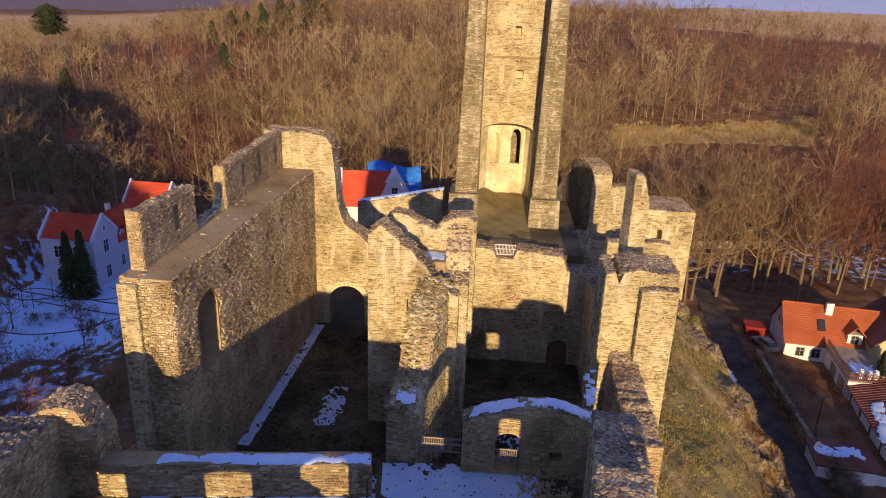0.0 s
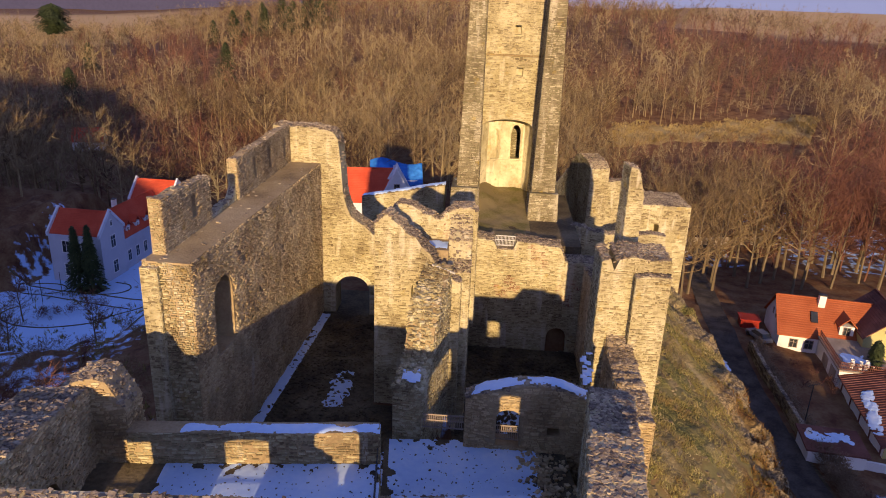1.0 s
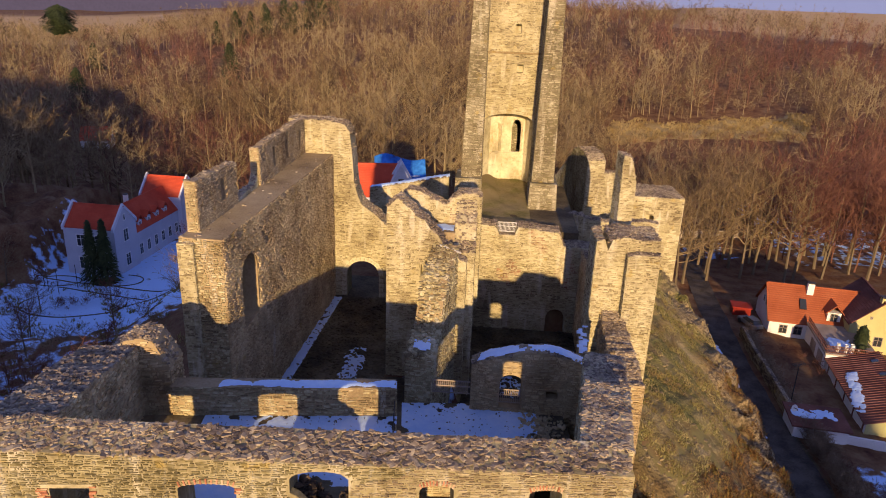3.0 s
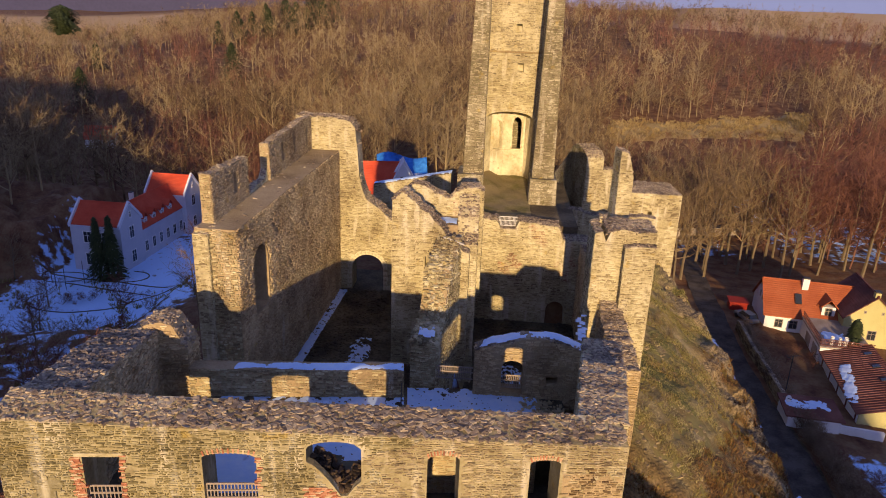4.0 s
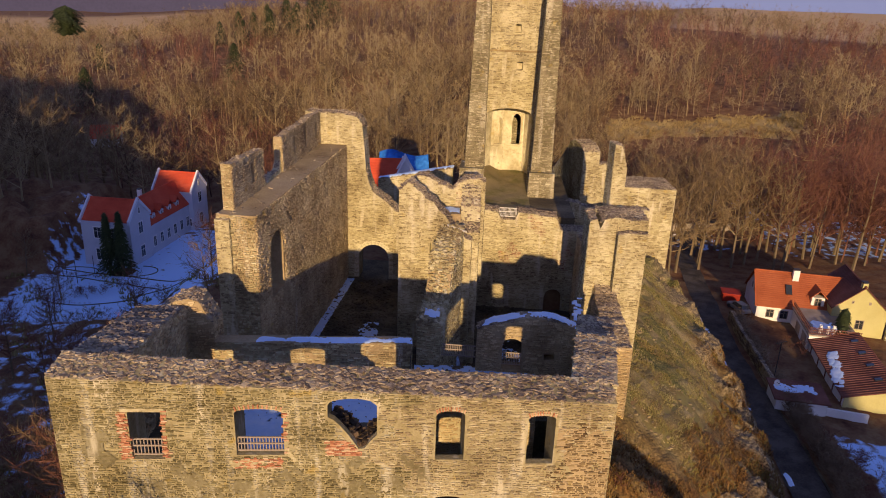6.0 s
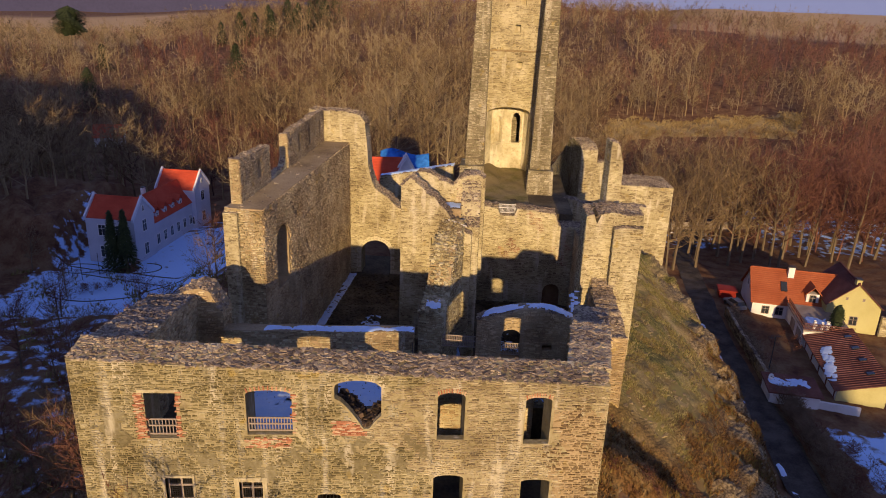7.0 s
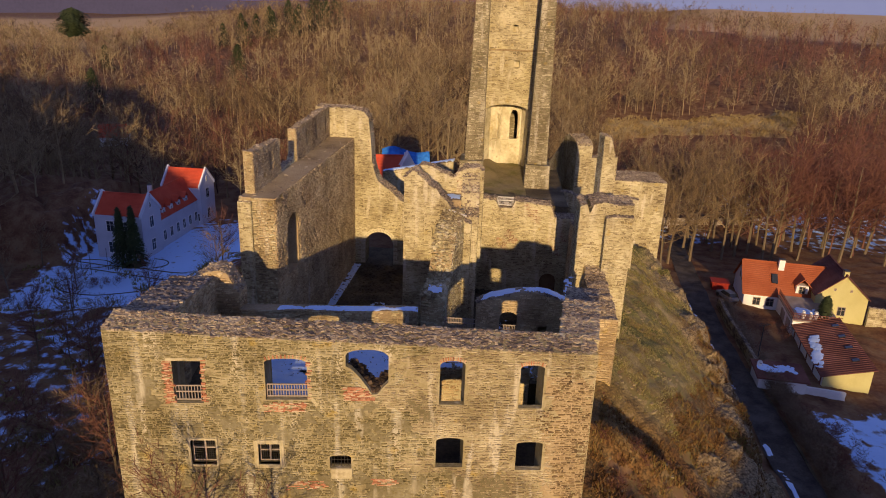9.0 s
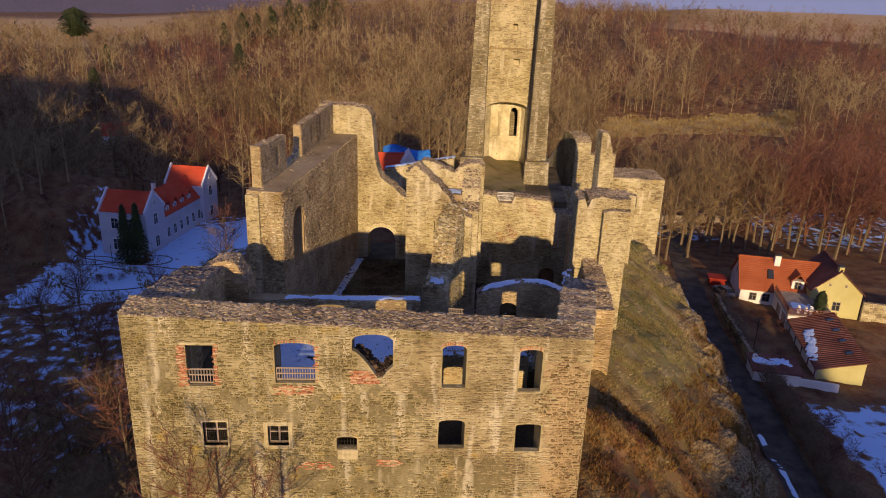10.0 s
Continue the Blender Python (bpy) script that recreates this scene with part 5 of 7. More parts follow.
for x, y in ((3.8, 2.4), (4.0, 6.0), (4.1, 9.4), (4.2, 12.8)):
    z = 2.40 + (x + 0.4) * 2.11 / 7.1
    o = new("skylight", box_mesh("skylight", [[(x, y, z + 0.02), (x + 0.8, y, z + 0.26), (x + 0.8, y + 0.6, z + 0.26), (x, y + 0.6, z + 0.02), (x, y, z + 0.14), (x + 0.8, y, z + 0.38), (x + 0.8, y + 0.6, z + 0.38), (x, y + 0.6, z + 0.14)]], GLASS))
    o.parent = wing
for i in range(5):
    o = new("post", box_mesh("post", [box8(-0.1, 0.06, 0.5 + i * 3.4, 0.7 + i * 3.4, -1.5, 2.25)], TILE_BROWN))
    o.parent = wing
snow_strip("snow_on_roof", yard(6.0, -23.6), yard(7.6, -14.0), 1.5, lambda s, t: -14.2 + 2.55 + 0.30 * (0.6 + s * 0.166 - t * 0.98) + 0.05, 0.32, 0.05, label="melting snow on the brown roof", seed=12)

gable_house("yellow_house", (*yard(17.3, -1.8), -13.9), TURN + 90, 9.5, 7.4, 4.4, 7.8, YELLOW, TILE_BROWN, "yellow rendered house with a steep gable",
            [(0, 3.4, 1.2, 1.2, 1.5, "-x"), (0, 2.6, 5.2, 0.35, 0.45, "-x"), (0, 4.9, 5.2, 0.35, 0.45, "-x")], [(0.6, 3.7, 6.8, 1.6, YELLOW)])
wall("garden_wall", yard(17.5, -2.5), yard(30.0, -2.5), 0.6, -16, profile([(0, -10.6), (12.5, -11.0)]), rng=60, faces="f", stone=(0.6, 0.22), label="rubble garden wall beside the yellow house")
carport = new("carport")
carport.matrix_world = pose(45.4, 40.6, -14.4, 0, 0, -14)
tagged(carport, "low shed with a red-brown flat roof and white walls", "shed")
for nm, me in (("wall", box_mesh("wall", [box8(0, 5.6, 0, 4.0, -1.5, 2.6)], WHITE)), ("roof", box_mesh("roof", [[(-0.3, -0.3, 2.6), (5.9, -0.3, 2.6), (5.9, 4.3, 2.85), (-0.3, 4.3, 2.85), (-0.3, -0.3, 2.78), (5.9, -0.3, 2.78), (5.9, 4.3, 3.03), (-0.3, 4.3, 3.03)]], TILE_BROWN))):
    o = new(nm, me)
    o.parent = carport
snow_strip("snow_on_shed", (45.9, 41.9), (50.6, 40.75), 2.3, lambda s, t: -11.52 + 0.055 * t, 0.25, 0.05, label="snow on the shed roof", seed=13)
fence_w = new("garden_wall_white", box_mesh("garden_wall_white", [[(51.0, 39.4, -16), (55.2, 38.0, -16), (55.2, 38.3, -16), (51.0, 39.7, -16), (51.0, 39.4, -12.4), (55.2, 38.0, -12.4), (55.2, 38.3, -12.4), (51.0, 39.7, -12.4)]], WHITE))
tagged(fence_w, "white rendered garden wall", "wall", kind="structure")

# the manor in the valley
BLUE_GREY = mat("grey-white coping", [(0.4, (0.50, 0.53, 0.58)), (0.8, (0.66, 0.68, 0.72))], bump=0.1)
GREYWALL = mat("pale grey render", [(0.4, (0.41, 0.42, 0.46)), (0.8, (0.52, 0.53, 0.57))], bump=0.1)
gable_house("manor_front_wing", (-63.5, 106.2, -21.5), -10.0, 10.4, 7.6, 9.2, 12.9, GREYWALL, TILE_RED, "grey-white manor wing with a bright red roof", [(3.4, 0, 1.0, 1.8, 2.6, "-y"), (3.4, 0, 5.6, 1.8, 2.5, "-y"), (7.2, 0, 1.0, 1.8, 2.6, "-y"), (7.2, 0, 5.6, 1.8, 2.5, "-y"), (10.4, 3.8, 10.2, 0.8, 1.4, "+x"), (10.4, 3.8, 6.0, 1.7, 2.6, "+x"), (10.4, 3.8, 1.0, 1.7, 2.6, "+x")], parapet=BLUE_GREY, surround=WHITE)
gable_house("manor_long_wing", (-52.3, 111.4, -21.5), 80.0, 18.2, 7.6, 6.6, 11.3, GREYWALL, TILE_RED, "long manor wing with a red roof and dormers", [(2.0 + i * 2.9, 0, 1.4, 1.4, 2.4, "-y") for i in range(6)], [(8.0, 6.0, 9.6, 2.4, WHITE)], over=0.3, surround=WHITE)
gable_house("manor_rear_wing", (-57.7, 130.2, -21.5), -10.0, 9.6, 7.4, 9.2, 12.9, GREYWALL, TILE_RED, "rear manor wing with a raised gable and red roof", [(9.6, 3.7, 10.2, 0.8, 1.4, "+x"), (9.6, 3.7, 6.0, 1.7, 2.6, "+x"), (9.6, 3.7, 1.0, 1.7, 2.6, "+x"), (8.6, 0, 1.0, 1.1, 2.0, "-y")], parapet=BLUE_GREY, surround=WHITE)
manor_long = bpy.data.objects["manor_long_wing"]
for x in (3.2, 6.6, 10.0, 13.4):
    dm = new("dormer", box_mesh("dormer", [box8(x - 0.75, x + 0.75, 0.5, 3.2, 6.6, 8.3)], GREYWALL))
    dm.parent = manor_long
    o = new("dormer_roof", box_mesh("dormer_roof", [[(x - 1.0, 0.25, 8.2), (x, 0.25, 9.4), (x, 4.4, 9.4), (x - 1.0, 3.2, 8.2), (x - 1.0, 0.25, 8.35), (x, 0.25, 9.55), (x, 4.4, 9.55), (x - 1.0, 3.2, 8.35)], [(x, 0.25, 9.4), (x + 1.0, 0.25, 8.2), (x + 1.0, 3.2, 8.2), (x, 4.4, 9.4), (x, 0.25, 9.55), (x + 1.0, 0.25, 8.35), (x + 1.0, 3.2, 8.35), (x, 4.4, 9.55)]], TILE_RED))
    o.parent = dm
    place_window(dm, x, 0.5, 6.8, 0.9, 1.3, "-y", WHITE)
# the house behind the castle, and its blue sheeted neighbour
gable_house("rear_house", (-9.0, 107.0, -10.5), 2.0, 9.6, 8.5, 5.2, 10.8, BLUE_GREY, TILE_RED, "house with a bright red roof behind the castle", [], parapet=BLUE_GREY)
gable_house("chapel_annex", (3.6, 105.6, -10.5), 92.0, 5.0, 5.2, 6.6, 11.6, BLUE_GREY, BLUE_GREY, "small pale gable with an oval window", [(0, 2.6, 7.6, 1.1, 1.8, "-x")], parapet=BLUE_GREY)
sheeted = new("sheeted_house")
sheeted.matrix_world = pose(-4.6, 116.5, -9.5, 0, 0, 3.0)
tagged(sheeted, "building wrapped in creased bright blue tarpaulin", "house")
gx_, gy_ = np.meshgrid(np.linspace(0, 10.6, 54), np.linspace(-0.25, 1.25, 60))
prof_y = np.interp(gy_, [-0.25, 0, 0.5, 1, 1.25], [-0.1, 0, 4.0, 8.0, 8.1])
hump = 0.7 * np.sin(gx_ * 0.55 + 0.6) - 0.02 * (gx_ - 5) ** 2
prof_z = np.interp(gy_, [-0.25, 0, 0.5, 1, 1.25], [-1.5, 6.4, 9.6, 6.4, -1.5]) + smooth(-0.2, 0.1, gy_) * smooth(1.2, 0.9, gy_) * hump
crease = 0.16 * np.abs(wave(gx_, prof_z, 0.8, 2.0)) + 0.10 * wave(gx_, prof_z + prof_y, 0.35, 5.0)
it_ = np.arange(gx_.size).reshape(gx_.shape)
quads_ = np.stack([it_[:-1, :-1], it_[:-1, 1:], it_[1:, 1:], it_[1:, :-1]], -1).reshape(-1, 4)
o = new("tarpaulin", mesh_np("tarpaulin", np.stack([gx_, prof_y - crease, prof_z + crease * 0.5], -1).reshape(-1, 3), quads_, TARP, smooth=True))
o.parent = sheeted
o = new("wall", box_mesh("wall", [box8(0.1, 10.5, 0.4, 7.7, -1.5, 6.2)], BLUE_GREY))
o.parent = sheeted

gable_house("far_cottage", (-104, 205, float(height(-104, 205))), 10.0, 9.0, 7.0, 3.4, 7.0, WHITE, TILE_RED, "small white cottage with a red roof in the wood", [(3.0, 0, 1.0, 1.0, 1.3, "-y"), (6.0, 0, 1.0, 1.0, 1.3, "-y")])
beam = new("steel_beam", box_mesh("steel_beam", [[(*C(1.6, 28.0), 12.9), (*C(3.3, 27.6), 12.5), (*C(3.3, 27.72), 12.5), (*C(1.6, 28.12), 12.9), (*C(1.6, 28.0), 13.03), (*C(3.3, 27.6), 12.63), (*C(3.3, 27.72), 12.63), (*C(1.6, 28.12), 13.03)]], GALV))
tagged(beam, "grey steel beam lying across the broken wall", "beam")

# ---- road ----
road_pts = [(33, -40), (36.5, -8), (40.2, 18), (42.8, 34), (46.2, 57), (50.0, 74), (55.5, 96), (66, 118), (90, 138)]
rx_, ry_ = np.array([p[0] for p in road_pts], float), np.array([p[1] for p in road_pts], float)
yy_ = np.arange(-40, 138, 1.0)
xx_ = np.interp(yy_, ry_, rx_)
rows_ = []
for off in np.linspace(-1.9, 1.9, 6):
    rows_.append(np.stack([xx_ + off, yy_, height(xx_, yy_) * 0 + np.maximum(height(xx_ + off, yy_), height(xx_, yy_)) + 0.06], -1))
rows_ = np.array(rows_)
ir_ = np.arange(rows_.shape[0] * rows_.shape[1]).reshape(rows_.shape[:2])
road = new("road", mesh_np("road", rows_.reshape(-1, 3), np.stack([ir_[:-1, :-1], ir_[1:, :-1], ir_[1:, 1:], ir_[:-1, 1:]], -1).reshape(-1, 4), ASPHALT, smooth=True))
tagged(road, "narrow worn asphalt lane", "road", kind="structure")

lane_side = lambda s, t: height(42.0 + 0.13 * s, 40.0 + 0.99 * s) + 0.09
snow_strip("snow_by_lane", (42.5, 40.0), (46.4, 66.0), 1.7, lane_side, -0.1, 0.04, label="ploughed snow along the lane", seed=14)
snow_strip("snow_by_lane", (38.8, 14.0), (41.0, 30.0), 0.6, lambda s, t: height(38.8 + 0.137 * s, 14.0 + s) + 0.1, 0.35, 0.04, label="ploughed snow along the lane", seed=17)
lane_top = lambda s: height(47.0 + 0.165 * np.asarray(s), 45.0 + 0.986 * np.asarray(s)) + 1.7
wall("wall_lane", (47.0, 45.0), (50.4, 65.0), 0.45, -17, lane_top, rng=71, faces="fblr", flip=True, stone=(0.5, 0.2), rough=0.08, facing=STONE_BROWN, core=MORTAR_DARK, label="dark stone retaining wall along the lane")
verge = new("kerb_lane", box_mesh("kerb_lane", [[(x0, y0, h0 - 0.3), (x0 + 0.3, y0, h0 - 0.3), (x1 + 0.3, y1, h1 - 0.3), (x1, y1, h1 - 0.3), (x0, y0, h0 + 0.09), (x0 + 0.3, y0, h0 + 0.09), (x1 + 0.3, y1, h1 + 0.09), (x1, y1, h1 + 0.09)] for y0, y1 in zip(np.arange(4, 46, 2.0), np.arange(6, 48, 2.0)) for x0, x1 in [(float(np.interp(y0, ry_, rx_)) + 1.95, float(np.interp(y1, ry_, rx_)) + 1.95)] for h0, h1 in [(float(height(x0, y0)), float(height(x1, y1)))]], EARTH))
tagged(verge, "low worn kerb beside the lane", "kerb", kind="structure")
# ---- trees ----
def prism(a, b, ra, rb, sides=3):
    a, b = np.array(a, float), np.array(b, float)
    w = (b - a) / (np.linalg.norm(b - a) + 1e-9)
    x = np.cross(w, (0.3, 0.9, 0.2))
    x /= np.linalg.norm(x)
    y = np.cross(w, x)
    ang = np.arange(sides) * 2 * math.pi / sides
    ring = np.cos(ang)[:, None] * x + np.sin(ang)[:, None] * y
    return np.concatenate([a + ring * ra, b + ring * rb])


def bare_tree(r, h, limbs, twigs, spread=0.33, twig_w=0.045, boost=1.0):
    """Trunk prisms and crown (limb prisms and thin twig blades) of one leafless tree, as vertex and triangle arrays."""
    trunk, crown_p, blades = [], [], []
    p, lean = np.zeros(3), r.normal(0, 0.035, 2)
    stem = [p]
    for i in range(5):
        p = p + np.array([lean[0] + r.normal(0, 0.03), lean[1] + r.normal(0, 0.03), 1]) * h * 0.17
        stem.append(p)
    rad = lambda k: h * 0.014 * boost * (1 - 0.82 * k)
    for i in range(5):
        trunk.append(prism(stem[i], stem[i + 1], rad(i / 5), rad((i + 1) / 5), 5))
    stem = np.array(stem)
    for i in range(limbs):
        k = r.uniform(0.30, 0.98)
        base = np.array([np.interp(k * 5, range(6), stem[:, j]) for j in range(3)])
        a = r.uniform(0, 6.283)
        out = np.array([math.cos(a), math.sin(a), r.uniform(0.15, 1.25)])
        out /= np.linalg.norm(out)
        L = h * spread * r.uniform(0.6, 1.2) * (1.15 - 0.5 * k)
        mid = base + out * L * 0.55
        tip = mid + (out + np.array([0, 0, 0.45]) + r.normal(0, 0.15, 3)) * L * 0.5
        crown_p.append(prism(base, mid, rad(k) * 0.55, rad(k) * 0.32))
        crown_p.append(prism(mid, tip, rad(k) * 0.32, rad(k) * 0.12))
        for j in range(twigs):
            q = r.uniform(0.25, 1.0)
            o = base + (mid - base) * q * 2 if q < 0.5 else mid + (tip - mid) * (q * 2 - 1)
            w = (tip - base) / np.linalg.norm(tip - base) * 0.6 + r.normal(0, 0.7, 3) + np.array([0, 0, 0.32])
            e = o + w / np.linalg.norm(w) * h * r.uniform(0.06, 0.15)
            side = np.cross(w, r.normal(0, 1, 3))
            side *= twig_w / (np.linalg.norm(side) + 1e-9)
            blades.append(np.array([o + side, o - side, e]))

    def tri(prisms, sides):
        f = []
        for i in range(sides):
            j = (i + 1) % sides
            f += [(i, j, sides + j), (i, sides + j, sides + i)]
        v = np.concatenate(prisms)
        n = len(prisms)
        return v, (np.array(f)[None] + 2 * sides * np.arange(n)[:, None, None]).reshape(-1, 3)

    tv, tt = tri(trunk, 5)
    cv, ct = tri(crown_p, 3)
    bv = np.concatenate(blades)
    bt = np.arange(len(bv)).reshape(-1, 3) + len(cv)
    return (tv, tt), (np.concatenate([cv, bv]), np.concatenate([ct, bt]))


BARK = mat("grey-brown bark", [(0.4, (0.075, 0.055, 0.035)), (0.7, (0.15, 0.115, 0.07)), (0.9, (0.24, 0.19, 0.12))], bump=0.3, island=0.1)
TWIGS = mat("bare twigs", [(0.32, (0.046, 0.028, 0.020)), (0.52, (0.120, 0.078, 0.042)), (0.72, (0.20, 0.14, 0.073)), (0.95, (0.30, 0.235, 0.125))], bump=0, island=0.28, scale=0.06, fine=3, tone=True)
RED_TWIGS = mat("reddish bare twigs", [(0.33, (0.0528, 0.0216, 0.0186)), (0.55, (0.114, 0.0464, 0.0347)), (0.9, (0.194, 0.096, 0.062))], bump=0, island=0.28, scale=0.06, fine=3, tone=True)
NEEDLES = mat("dark conifer needles", [(0.40, (0.018, 0.028, 0.012)), (0.65, (0.040, 0.056, 0.022)), (0.95, (0.075, 0.09, 0.034))], bump=0, island=0.35)

rt = np.random.default_rng(77)
near_kinds = [bare_tree(rt, 1.0, 20, 15, twig_w=0.0028, boost=1.05, spread=0.44) for _ in range(8)]
far_kinds = [bare_tree(rt, 1.0, 11, 12, twig_w=0.0054, boost=0.8, spread=0.5) for _ in range(6)]


def glade(x, y, near=17, far=17):
    """One inside the grassy clearing on the hillside, nought in the wood round it."""
    a = x / np.maximum(y, 1)
    d = np.hypot(x - 5, y) - (224 + 110 * (a - 0.36)) + 4 * wave(x, y, 13, 4.0) + 4 * wave(x, y, 4.5, 1.0)
    return smooth(-near, 7 - near, d) * smooth(far, far - 7, d) * smooth(0.315, 0.345, a) * smooth(0.68, 0.65, a) * (y > 60)


def in_wood(x, y):
    dist = np.hypot(x - 5, y)
    a = x / np.maximum(y, 1)
    ok = (dist > np.interp(a, [-0.9, -0.62, -0.5, -0.3, -0.1, 0.1, 0.3, 0.45, 0.9], [95, 100, 150, 152, 126, 118, 112, 118, 124])) & (dist < 560) & (y > 40)
    ok &= ~((x > -80) & (x < -36) & (y < 143))
    ok &= glade(x, y) < 0.05
    ok &= ~((np.hypot(x + 104, y - 206) < 11) | ((np.abs(x + 98) < 6) & (y > 178) & (y < 206)))
    ok &= ~((dist > 470) & (a > 0.38)) & ~((dist > 515) & (a < -0.31))
    return ok


def wood(name, spots, kinds, hmin, hmax, material, label):
    vs, ts, n, tones = [], [], 0, []
    for x, y in spots:
        tone = rt.normal(0, 0.19)
        (tv, tt), (cv, ct) = kinds[rt.integers(len(kinds))]
        h = rt.uniform(hmin, hmax)
        a = rt.uniform(0, 6.283)
        rot = np.array([[math.cos(a), -math.sin(a), 0], [math.sin(a), math.cos(a), 0], [0, 0, 1]])
        base = np.array([x, y, float(height(x, y)) - 0.3])
        for v, t in ((tv, tt), (cv, ct)):
            vs.append((v * h) @ rot.T + base)
            ts.append(t + n)
            tones.append(np.full(len(v), tone + (0.10 if v is tv else 0.0), np.float32))
            n += len(v)
    ob = new(name, mesh_np(name, np.concatenate(vs), None, material, np.concatenate(ts)))
    ob.data.attributes.new("tone", "FLOAT", "POINT").data.foreach_set("value", np.concatenate(tones))
    return tagged(ob, label, "wood", kind="stuff")


def scatter(x0, x1, y0, y1, d, seed):
    r = np.random.default_rng(seed)
    gx, gy = np.meshgrid(np.arange(x0, x1, d), np.arange(y0, y1, d))
    return np.stack([gx.ravel() + r.uniform(-0.45, 0.45, gx.size) * d, gy.ravel() + r.uniform(-0.45, 0.45, gx.size) * d], 1)


sp = scatter(-260, 260, 60, 270, 6.0, 1)
sp = sp[in_wood(sp[:, 0], sp[:, 1]) & (np.hypot(sp[:, 0], sp[:, 1]) < 260) & (np.abs(sp[:, 0]) < 0.78 * sp[:, 1] + 25)]
red = wave(sp[:, 0], sp[:, 1], 33, 3.0) + 0.85 * (sp[:, 0] > 62) * (sp[:, 1] < 190) + 0.2 * rt.normal(0, 1, len(sp)) > 0.30
low = glade(sp[:, 0], sp[:, 1], 66) > 0.05
wood("scrub_by_clearing", sp[low], near_kinds, 3.5, 6.5, RED_TWIGS, "low reddish scrub below the hillside clearing")
sp, red = sp[~low], red[~low]
wood("wood_near", sp[~red], near_kinds, 11, 22, TWIGS, "bare winter wood of slender brown trees")
wood("wood_near_red", sp[red], near_kinds, 8, 14, RED_TWIGS, "bare reddish winter thicket")
sp = scatter(20, 240, 165, 330, 5.4, 7)
a_, d_ = sp[:, 0] / sp[:, 1], np.hypot(sp[:, 0] - 5, sp[:, 1]) - 224 - 110 * (sp[:, 0] / sp[:, 1] - 0.36)
sp = sp[(glade(sp[:, 0], sp[:, 1]) < 0.35) & (a_ > 0.12) & (a_ < 0.72) & (d_ > -44) & (d_ < 85)]
wood("scrub_on_hillside", sp, far_kinds, 3.0, 7.0, TWIGS, "brown scrub under the trees on the hillside")
sp = scatter(-460, 480, 150, 560, 8.6, 2)
sp = sp[in_wood(sp[:, 0], sp[:, 1]) & (np.hypot(sp[:, 0], sp[:, 1]) >= 255) & (np.abs(sp[:, 0]) < 0.78 * sp[:, 1] + 25)]
red = wave(sp[:, 0], sp[:, 1], 48, 1.0) + 0.3 * (sp[:, 0] > 90) + 0.2 * rt.normal(0, 1, len(sp)) > 0.38
wood("wood_far", sp[~red], far_kinds, 11, 18, TWIGS, "distant bare winter wood on the hillside")
wood("wood_far_red", sp[red], far_kinds, 10, 15, RED_TWIGS, "distant reddish wood on the hillside")


def lone_tree(x, y, h, kind, label, material=None, category="tree", group=""):
    (tv, tt), (cv, ct) = kind
    ob = new("bare_tree")
    ob.matrix_world = pose(x, y, float(height(x, y)) - 0.1, 0, 0, rt.uniform(0, 360))
    ob.scale = (h, h, h)
    tagged(ob, label, category, group)
    key = id(kind)
    if key not in TREE_MESH:
        TREE_MESH[key] = (mesh_np("trunk", tv, None, BARK, tt), mesh_np("crown", cv, None, material or TWIGS, ct))
    for nm, me in zip(("trunk", "crown"), TREE_MESH[key]):
        o = new(nm, me)
        o.parent = ob
    return ob


TREE_MESH = {}
lone_kinds = [bare_tree(rt, 1.0, 34, 18, twig_w=0.0021, spread=0.34) for _ in range(4)]
for x, y in ((46, 92), (52, 103), (58, 99), (63, 92), (66, 106), (71, 98), (76, 104), (79, 93), (84, 101), (88, 108), (92, 96), (74, 112), (60, 112), (98, 104), (103, 96), (69, 88), (46, 79), (50, 86), (55, 88), (109, 103), (64, 99), (81, 99), (87, 92), (95, 90), (57, 93), (61, 104), (67, 95), (73, 92), (77, 98), (70, 103), (86, 96), (90, 103), (97, 99), (101, 91), (106, 98), (84, 108), (94, 108), (54, 108), (112, 94), (100, 110), (66, 114), (80, 116), (90, 118), (49, 98)):
    lone_tree(x, y, rt.uniform(17, 24), lone_kinds[rt.integers(2) + (2 if x > 70 else 0)], "tall bare tree with a slim trunk above the lane", RED_TWIGS if x > 70 else TWIGS, group="tall trees above the lane")
for x, y in ((-40, 44), (-33, 36), (-46, 58), (-38, 66), (-29, 26), (-52, 70), (-35, 20), (-44, 30), (-60, 88), (-30, 78), (-26, 62), (-48, 26), (-55, 44), (-33, 12), (-40, 8), (-26, 18), (-37, 28), (-47, 20), (-52, 38), (-45, 46), (-56, 52), (-31, 48), (-62, 64), (-70, 84), (-72, 100), (-21, 12), (-24, 15), (-28, 9), (-31, 22), (-34, 4), (-23, 24), (-42, 16), (-27, 32), (-36, 40)):
    lone_tree(x, y, rt.uniform(7, 12), lone_kinds[rt.integers(4)], "thin bare tree on the snowy slope", group="thin trees on the snowy slope")
for x, y, h in ((-10.5, -4.5, 9), (-7.0, -5.5, 8), (-17.5, -3.0, 5), (-15.5, -6, 5)):
    lone_tree(x, y, h, lone_kinds[rt.integers(4)], "bare bush growing before the palace wall", group="bushes before the palace")


